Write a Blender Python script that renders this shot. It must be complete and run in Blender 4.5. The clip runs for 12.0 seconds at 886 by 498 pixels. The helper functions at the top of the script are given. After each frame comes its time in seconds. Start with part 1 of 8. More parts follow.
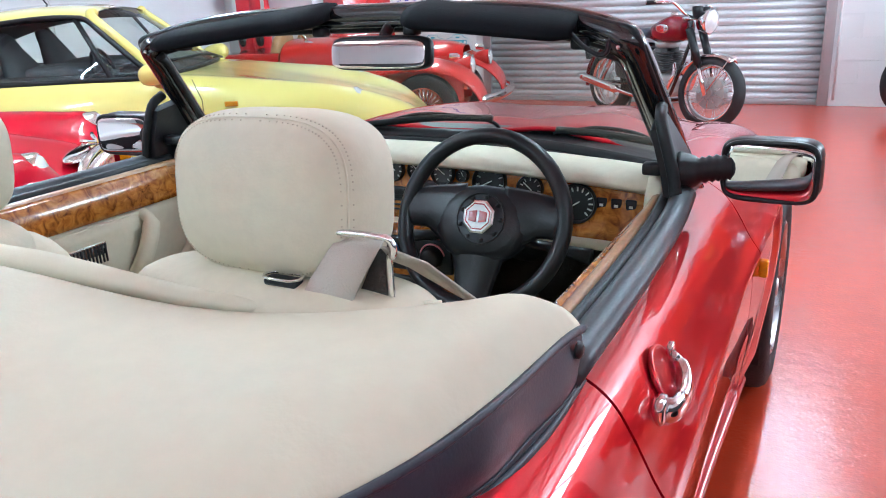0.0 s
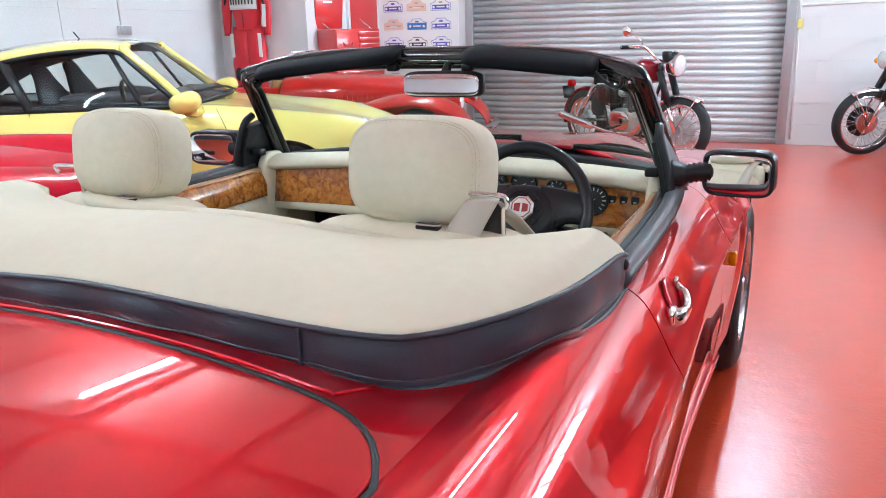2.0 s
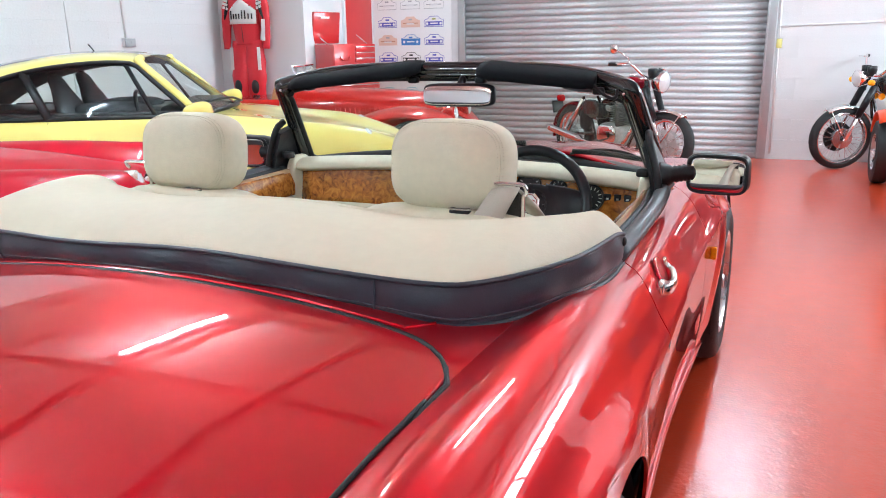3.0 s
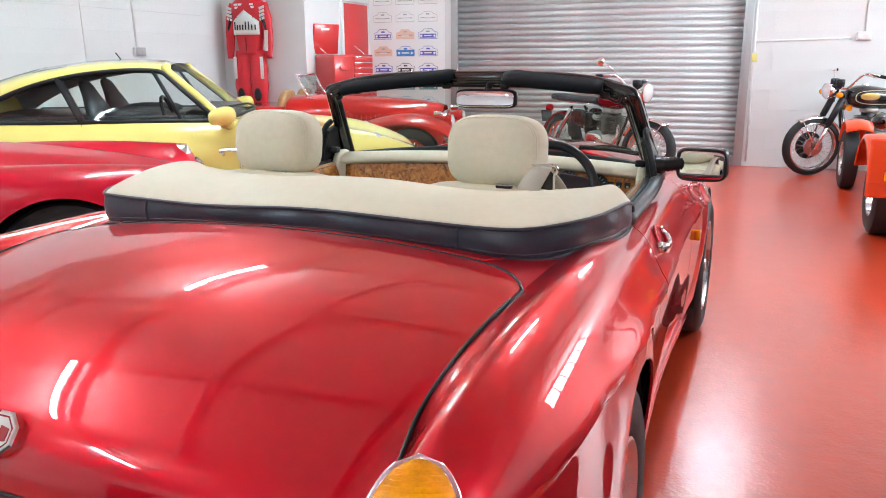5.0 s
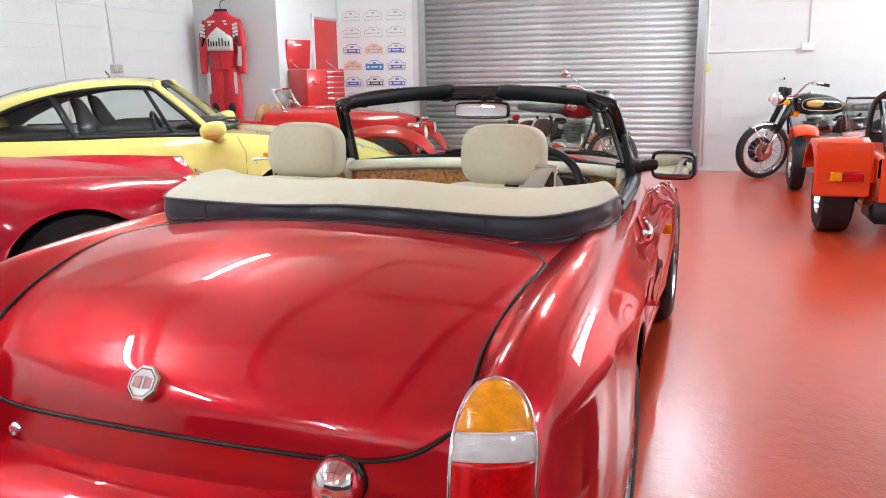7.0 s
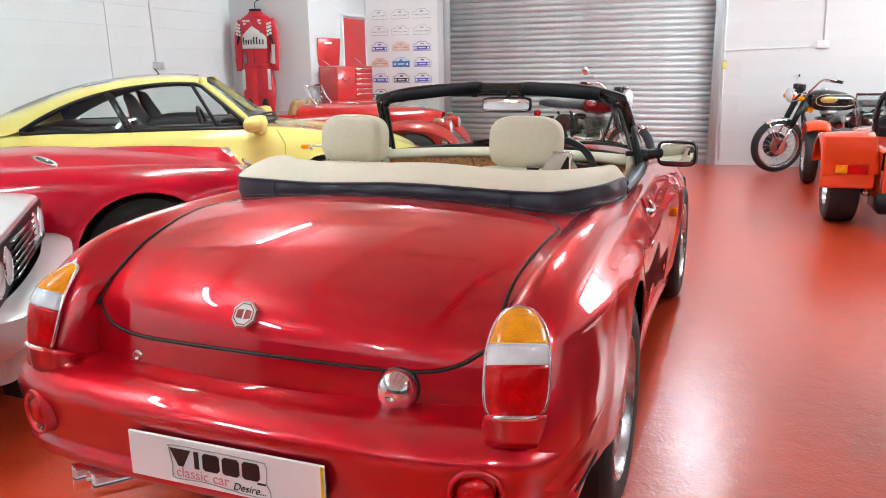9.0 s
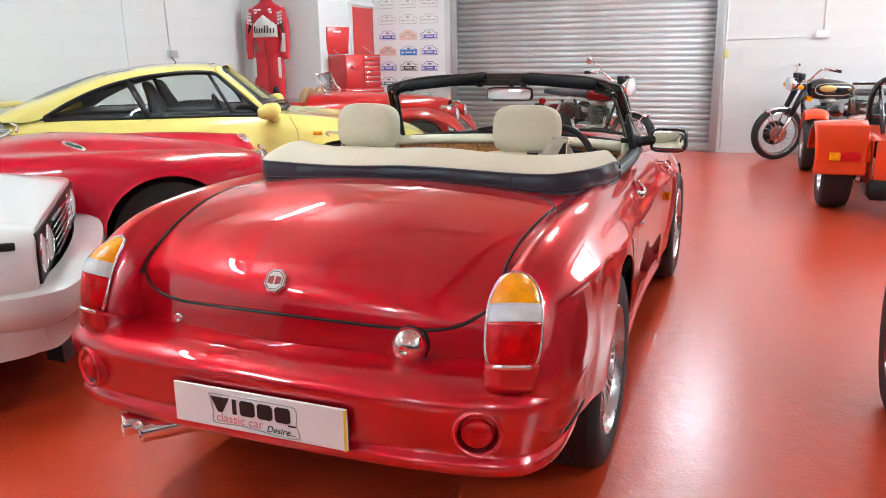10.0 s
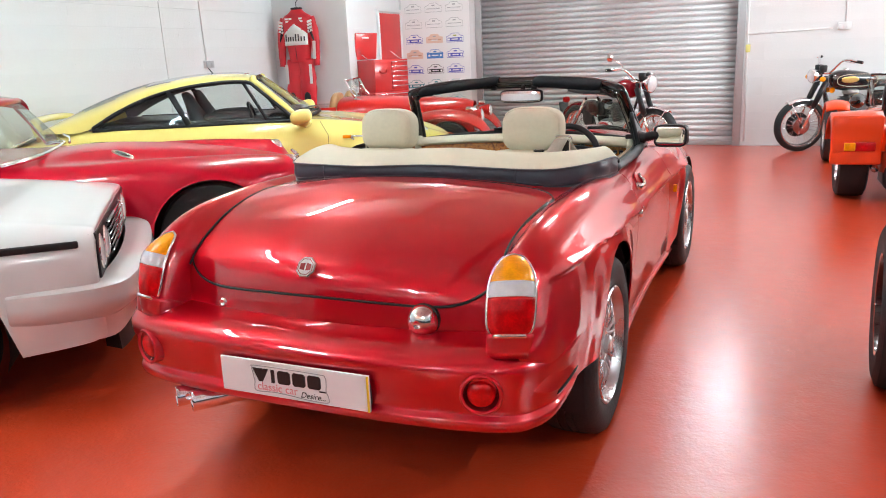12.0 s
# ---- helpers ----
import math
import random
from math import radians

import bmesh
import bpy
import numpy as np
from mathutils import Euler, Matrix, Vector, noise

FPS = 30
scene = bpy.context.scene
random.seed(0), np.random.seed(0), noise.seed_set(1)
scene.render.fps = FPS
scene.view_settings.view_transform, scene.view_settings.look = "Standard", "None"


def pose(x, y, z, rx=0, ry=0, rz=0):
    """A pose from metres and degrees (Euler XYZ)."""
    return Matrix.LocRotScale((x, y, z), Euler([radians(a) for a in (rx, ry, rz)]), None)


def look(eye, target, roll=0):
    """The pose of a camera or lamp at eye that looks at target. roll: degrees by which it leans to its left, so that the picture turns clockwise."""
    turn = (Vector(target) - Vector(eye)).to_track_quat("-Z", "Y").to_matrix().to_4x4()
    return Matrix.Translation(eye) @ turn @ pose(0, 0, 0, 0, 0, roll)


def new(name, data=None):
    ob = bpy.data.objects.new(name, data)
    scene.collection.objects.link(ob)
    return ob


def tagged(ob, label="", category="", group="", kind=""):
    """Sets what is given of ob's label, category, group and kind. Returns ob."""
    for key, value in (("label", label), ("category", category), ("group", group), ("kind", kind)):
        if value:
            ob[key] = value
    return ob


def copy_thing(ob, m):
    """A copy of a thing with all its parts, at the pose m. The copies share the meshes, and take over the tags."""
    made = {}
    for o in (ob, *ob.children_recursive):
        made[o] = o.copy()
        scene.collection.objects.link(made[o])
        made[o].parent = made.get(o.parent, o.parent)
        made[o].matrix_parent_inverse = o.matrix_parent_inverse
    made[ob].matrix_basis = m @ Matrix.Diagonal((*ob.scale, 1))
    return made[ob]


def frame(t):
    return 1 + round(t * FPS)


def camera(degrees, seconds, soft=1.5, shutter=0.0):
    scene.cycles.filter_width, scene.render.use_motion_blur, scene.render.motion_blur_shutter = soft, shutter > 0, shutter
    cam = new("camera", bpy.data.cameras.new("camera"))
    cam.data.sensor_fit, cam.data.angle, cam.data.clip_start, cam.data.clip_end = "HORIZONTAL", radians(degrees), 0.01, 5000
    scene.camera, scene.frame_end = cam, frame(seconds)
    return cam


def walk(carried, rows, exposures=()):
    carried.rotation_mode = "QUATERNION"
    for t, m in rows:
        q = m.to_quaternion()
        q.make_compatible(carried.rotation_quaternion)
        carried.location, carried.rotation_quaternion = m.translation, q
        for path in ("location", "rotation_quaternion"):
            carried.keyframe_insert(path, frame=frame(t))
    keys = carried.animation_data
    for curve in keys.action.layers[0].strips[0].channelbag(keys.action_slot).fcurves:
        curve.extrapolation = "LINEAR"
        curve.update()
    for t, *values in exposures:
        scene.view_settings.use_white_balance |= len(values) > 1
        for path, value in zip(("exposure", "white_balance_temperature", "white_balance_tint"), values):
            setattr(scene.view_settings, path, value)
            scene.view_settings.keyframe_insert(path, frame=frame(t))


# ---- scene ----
cam = camera(59.7, 12.0, 1.0)
PATH = [
    (0, (0.903, -0.183, 1.246), (0.063, 1.521, 0.62), -2.6),
    (0.5, (0.909, -0.299, 1.249), (0.101, 1.427, 0.642), -2.1),
    (1, (0.934, -0.432, 1.26), (0.136, 1.307, 0.677), -1.8),
    (1.5, (0.935, -0.535, 1.267), (0.146, 1.216, 0.707), -1.6),
    (2, (0.918, -0.683, 1.266), (0.145, 1.081, 0.729), -1.4),
    (2.5, (0.913, -0.82, 1.274), (0.157, 0.958, 0.756), -1.2),
    (3, (0.943, -0.96, 1.272), (0.202, 0.828, 0.77), -0.8),
    (5, (0.95, -1.429, 1.273), (0.254, 0.384, 0.797), -0.3),
    (5.5, (0.956, -1.525, 1.273), (0.278, 0.297, 0.8), -0.5),
    (6, (0.957, -1.616, 1.288), (0.306, 0.217, 0.824), -0.8),
    (6.5, (0.931, -1.704, 1.289), (0.312, 0.142, 0.833), -0.9),
    (7, (0.903, -1.787, 1.292), (0.302, 0.068, 0.843), -0.9),
    (9, (0.993, -2.178, 1.303), (0.342, -0.343, 0.846), -0.9),
    (9.5, (1.027, -2.298, 1.319), (0.371, -0.468, 0.847), -0.9),
    (10, (1.071, -2.41, 1.324), (0.408, -0.587, 0.836), -0.8),
    (10.5, (1.109, -2.492, 1.328), (0.433, -0.677, 0.83), -1.0),
    (11, (1.161, -2.556, 1.343), (0.462, -0.749, 0.845), -1.4),
    (11.5, (1.218, -2.618, 1.354), (0.495, -0.82, 0.862), -2.0),
    (12, (1.241, -2.652, 1.355), (0.495, -0.861, 0.87), -2.5),
]
# the clip's camera cools its picture at the start
TONE = [(0.0, 0.86, 5650, 7), (2.5, 0.87, 5980, 7), (5.5, 0.80, 6380, 7), (9.5, 0.73, 6540, 7), (12.0, 0.79, 6640, 7)]
walk(cam, [(t, look(eye, target, roll)) for t, eye, target, roll in PATH], TONE)

# ---- light: fluorescent battens on the ceiling, white room ----
world = bpy.data.worlds.new("world")
scene.world = world
world.use_nodes = True
sky = world.node_tree.nodes.new("ShaderNodeTexSky")
sky.sky_type, sky.sun_disc = "NISHITA", False
sky.sun_elevation, sky.sun_rotation = radians(35), radians(200)
world.node_tree.links.new(sky.outputs[0], world.node_tree.nodes["Background"].inputs[0])
world.node_tree.nodes["Background"].inputs[1].default_value = 0.08
CEIL = 3.1
TUBE_POWER = 12.0
TUBE_GLOW = 200.0
# batten centres (x, y) and the turn of the tube about z
BATTENS = [(-2.35, -3.4, 90), (-2.35, -0.75, 90), (-2.35, 2.45, 90), (-2.35, 6.4, 90),
           (1.6, -4.7, 90), (-1.0, -6.6, 90), (0.95, 2.7, 90), (0.95, 6.4, 90),
           (3.6, -1.4, 90)]


def tube_light(x, y, turn):
    lamp = bpy.data.lights.new("tube_light", "AREA")
    lamp.shape, lamp.size, lamp.size_y, lamp.energy = "RECTANGLE", 1.25, 0.022, TUBE_POWER
    lamp.color = (0.74, 0.92, 0.99)
    ob = new("tube_light", lamp)
    ob.matrix_world = pose(x, y, CEIL - 0.102, 0, 0, turn)
    return ob


for bx, by, bt in BATTENS:
    tube_light(bx, by, bt)

# daylight through the row of high windows in the side wall
WIN_Y0, WIN_Y1, WIN_Z0, WIN_Z1 = 4.4, 8.6, 1.95, 2.95
day = bpy.data.lights.new("window_light", "AREA")
day.shape, day.size, day.size_y, day.energy = "RECTANGLE", WIN_Y1 - WIN_Y0, WIN_Z1 - WIN_Z0, 165.0
day.color = (0.86, 0.95, 1.0)
new("window_light", day).matrix_world = pose(5.32, (WIN_Y0 + WIN_Y1) / 2, (WIN_Z0 + WIN_Z1) / 2) @ Matrix(((0, 0, 1, 0), (1, 0, 0, 0), (0, 1, 0, 0), (0, 0, 0, 1)))

# ---- materials ----
def material(name, color, rough=0.5, metal=0.0, coat=0.0, coat_rough=0.03, bump=0.0, bump_scale=40.0, vary=0.0, vary_scale=3.0,
             spec=0.5, rough_vary=0.0, trans=0.0, ior=1.5, alpha=1.0, sheen=0.0, each=0.0, fine=0.0, fine_scale=90.0):
    """A surface with two scales of variation: broad patches in tone and gloss, fine grain in tone and relief."""
    m = bpy.data.materials.new(name)
    m.use_nodes = True
    nt = m.node_tree
    b = nt.nodes["Principled BSDF"]
    b.inputs["Base Color"].default_value = (*color, 1)
    b.inputs["Roughness"].default_value = rough
    b.inputs["Metallic"].default_value = metal
    b.inputs["Coat Weight"].default_value = coat
    b.inputs["Coat Roughness"].default_value = coat_rough
    b.inputs["Specular IOR Level"].default_value = spec
    b.inputs["Transmission Weight"].default_value = trans
    b.inputs["IOR"].default_value = ior
    b.inputs["Sheen Weight"].default_value = sheen
    co = nt.nodes.new("ShaderNodeTexCoord")
    last = None
    if vary or rough_vary or fine or each:
        big = nt.nodes.new("ShaderNodeTexNoise")
        big.inputs["Scale"].default_value, big.inputs["Detail"].default_value = vary_scale, 4
        nt.links.new(co.outputs["Object"], big.inputs["Vector"])
        hsv = nt.nodes.new("ShaderNodeHueSaturation")
        hsv.inputs["Color"].default_value = (*color, 1)
        total = nt.nodes.new("ShaderNodeMapRange")
        total.inputs["From Min"].default_value, total.inputs["From Max"].default_value = 0.3, 0.7
        total.inputs["To Min"].default_value, total.inputs["To Max"].default_value = 1 - vary, 1 + vary
        nt.links.new(big.outputs["Fac"], total.inputs["Value"])
        value = total.outputs["Result"]
        if fine:
            small = nt.nodes.new("ShaderNodeTexNoise")
            small.inputs["Scale"].default_value, small.inputs["Detail"].default_value = fine_scale, 5
            nt.links.new(co.outputs["Object"], small.inputs["Vector"])
            mr = nt.nodes.new("ShaderNodeMapRange")
            mr.inputs["From Min"].default_value, mr.inputs["From Max"].default_value = 0.3, 0.7
            mr.inputs["To Min"].default_value, mr.inputs["To Max"].default_value = 1 - fine, 1 + fine
            nt.links.new(small.outputs["Fac"], mr.inputs["Value"])
            mul = nt.nodes.new("ShaderNodeMath")
            mul.operation = "MULTIPLY"
            nt.links.new(value, mul.inputs[0])
            nt.links.new(mr.outputs["Result"], mul.inputs[1])
            value = mul.outputs[0]
        if each:
            info = nt.nodes.new("ShaderNodeObjectInfo")
            mr = nt.nodes.new("ShaderNodeMapRange")
            mr.inputs["To Min"].default_value, mr.inputs["To Max"].default_value = 1 - each, 1 + each
            nt.links.new(info.outputs["Random"], mr.inputs["Value"])
            mul = nt.nodes.new("ShaderNodeMath")
            mul.operation = "MULTIPLY"
            nt.links.new(value, mul.inputs[0])
            nt.links.new(mr.outputs["Result"], mul.inputs[1])
            value = mul.outputs[0]
        nt.links.new(value, hsv.inputs["Value"])
        nt.links.new(hsv.outputs["Color"], b.inputs["Base Color"])
        if rough_vary:
            rr = nt.nodes.new("ShaderNodeMapRange")
            rr.inputs["From Min"].default_value, rr.inputs["From Max"].default_value = 0.3, 0.7
            rr.inputs["To Min"].default_value, rr.inputs["To Max"].default_value = max(0.0, rough - rough_vary), rough + rough_vary
            nt.links.new(big.outputs["Fac"], rr.inputs["Value"])
            nt.links.new(rr.outputs["Result"], b.inputs["Roughness"])
    if bump:
        n = nt.nodes.new("ShaderNodeTexNoise")
        n.inputs["Scale"].default_value, n.inputs["Detail"].default_value = bump_scale, 6
        nt.links.new(co.outputs["Object"], n.inputs["Vector"])
        bp = nt.nodes.new("ShaderNodeBump")
        bp.inputs["Strength"].default_value, bp.inputs["Distance"].default_value = bump, 0.01
        nt.links.new(n.outputs["Fac"], bp.inputs["Height"])
        nt.links.new(bp.outputs["Normal"], b.inputs["Normal"])
    return m


def burr_walnut():
    """Lacquered burr walnut: swirling dark figure in orange brown."""
    m = material("burr_walnut", (0.3, 0.12, 0.03), 0.25, coat=1.0)
    nt = m.node_tree
    co = nt.nodes.new("ShaderNodeTexCoord")
    warp = nt.nodes.new("ShaderNodeTexNoise")
    warp.inputs["Scale"].default_value, warp.inputs["Detail"].default_value, warp.inputs["Distortion"].default_value = 38, 9, 1.6
    nt.links.new(co.outputs["Object"], warp.inputs["Vector"])
    ramp = nt.nodes.new("ShaderNodeValToRGB")
    for pos, c in ((0.28, (0.09, 0.022, 0.004, 1)), (0.42, (0.30, 0.095, 0.013, 1)), (0.56, (0.46, 0.165, 0.022, 1)), (0.75, (0.60, 0.25, 0.04, 1))):
        e = ramp.color_ramp.elements.new(pos)
        e.color = c
    ramp.color_ramp.elements.remove(ramp.color_ramp.elements[0])
    nt.links.new(warp.outputs["Fac"], ramp.inputs["Fac"])
    nt.links.new(ramp.outputs["Color"], nt.nodes["Principled BSDF"].inputs["Base Color"])
    return m


def clear_glass(name, tint=(0.9, 0.95, 0.93), rough=0.0, ior=1.45):
    m = bpy.data.materials.new(name)
    m.use_nodes = True
    nt = m.node_tree
    nt.nodes.remove(nt.nodes["Principled BSDF"])
    tr, gl, mix = nt.nodes.new("ShaderNodeBsdfTransparent"), nt.nodes.new("ShaderNodeBsdfGlossy"), nt.nodes.new("ShaderNodeMixShader")
    fr = nt.nodes.new("ShaderNodeLayerWeight")
    fr.inputs["Blend"].default_value = 0.5
    lift = nt.nodes.new("ShaderNodeMath")
    lift.operation, lift.inputs[1].default_value = "POWER", 3.5
    gain = nt.nodes.new("ShaderNodeMath")
    gain.operation, gain.inputs[1].default_value, gain.inputs[2].default_value = "MULTIPLY_ADD", 0.45, 0.04
    nt.links.new(fr.outputs["Facing"], lift.inputs[0])
    nt.links.new(lift.outputs[0], gain.inputs[0])
    tr.inputs["Color"].default_value = (*tint, 1)
    gl.inputs["Roughness"].default_value = rough
    nt.links.new(gain.outputs[0], mix.inputs[0])
    nt.links.new(tr.outputs[0], mix.inputs[1])
    nt.links.new(gl.outputs[0], mix.inputs[2])
    nt.links.new(mix.outputs[0], nt.nodes["Material Output"].inputs["Surface"])
    return m


def floor_paint():
    """Red epoxy floor paint: thick gloss over a trowelled slab, orange peel, small scuffs and chips."""
    m = material("red_floor_paint", (0.58, 0.052, 0.015), 0.34, vary=0.07, vary_scale=0.5, fine=0.04, fine_scale=9, spec=0.2, coat=1.0, coat_rough=0.2)
    nt = m.node_tree
    b = nt.nodes["Principled BSDF"]
    b.inputs["Coat IOR"].default_value = 1.55
    co = nt.nodes.new("ShaderNodeTexCoord")

    def noise(scale, detail, rough=0.5):
        n = nt.nodes.new("ShaderNodeTexNoise")
        n.inputs["Scale"].default_value, n.inputs["Detail"].default_value, n.inputs["Roughness"].default_value = scale, detail, rough
        nt.links.new(co.outputs["Object"], n.inputs["Vector"])
        return n.outputs["Fac"]

    def spread(fac, lo, hi, to_lo, to_hi):
        r = nt.nodes.new("ShaderNodeMapRange")
        r.inputs["From Min"].default_value, r.inputs["From Max"].default_value = lo, hi
        r.inputs["To Min"].default_value, r.inputs["To Max"].default_value = to_lo, to_hi
        nt.links.new(fac, r.inputs["Value"])
        return r.outputs["Result"]
    # worn lanes are duller than the rest
    nt.links.new(spread(noise(0.6, 1), 0.2, 0.8, 0.20, 0.28), b.inputs["Coat Roughness"])
    mixc = nt.nodes.new("ShaderNodeMix")
    mixc.data_type = "RGBA"
    old = b.inputs["Base Color"].links[0].from_socket
    nt.links.new(spread(noise(24.0, 6, 0.7), 0.74, 0.765, 0.0, 0.6), mixc.inputs[0])
    nt.links.new(old, mixc.inputs[6])
    mixc.inputs[7].default_value = (0.62, 0.42, 0.36, 1)
    nt.links.new(mixc.outputs[2], b.inputs["Base Color"])
    last = None
    for scale, detail, strength, depth in ((13.0, 3, 0.42, 0.006), (70.0, 2, 0.5, 0.0022)):
        bp = nt.nodes.new("ShaderNodeBump")
        bp.inputs["Strength"].default_value, bp.inputs["Distance"].default_value = strength, depth
        nt.links.new(noise(scale, detail), bp.inputs["Height"])
        if last:
            nt.links.new(last, bp.inputs["Normal"])
        last = bp.outputs["Normal"]
    nt.links.new(last, b.inputs["Normal"])
    nt.links.new(last, b.inputs["Coat Normal"])
    return m


def car_red(name, color, rough, metal, **more):
    """Metallic red under a thick clear lacquer; the flakes shine red."""
    m = material(name, color, rough, metal, **more)
    b = m.node_tree.nodes["Principled BSDF"]
    b.inputs["Specular Tint"].default_value = (0.7, 0.03, 0.03, 1)
    b.inputs["Coat IOR"].default_value = 1.88
    return m


def brushed_steel():
    """Galvanised roller-shutter steel: grey, streaked, scuffed."""
    return material("galvanised_steel", (0.55, 0.55, 0.565), 0.40, 0.30, vary=0.08, vary_scale=2.2, rough_vary=0.08, fine=0.05, fine_scale=30, bump=0.05, bump_scale=12, each=0.05)


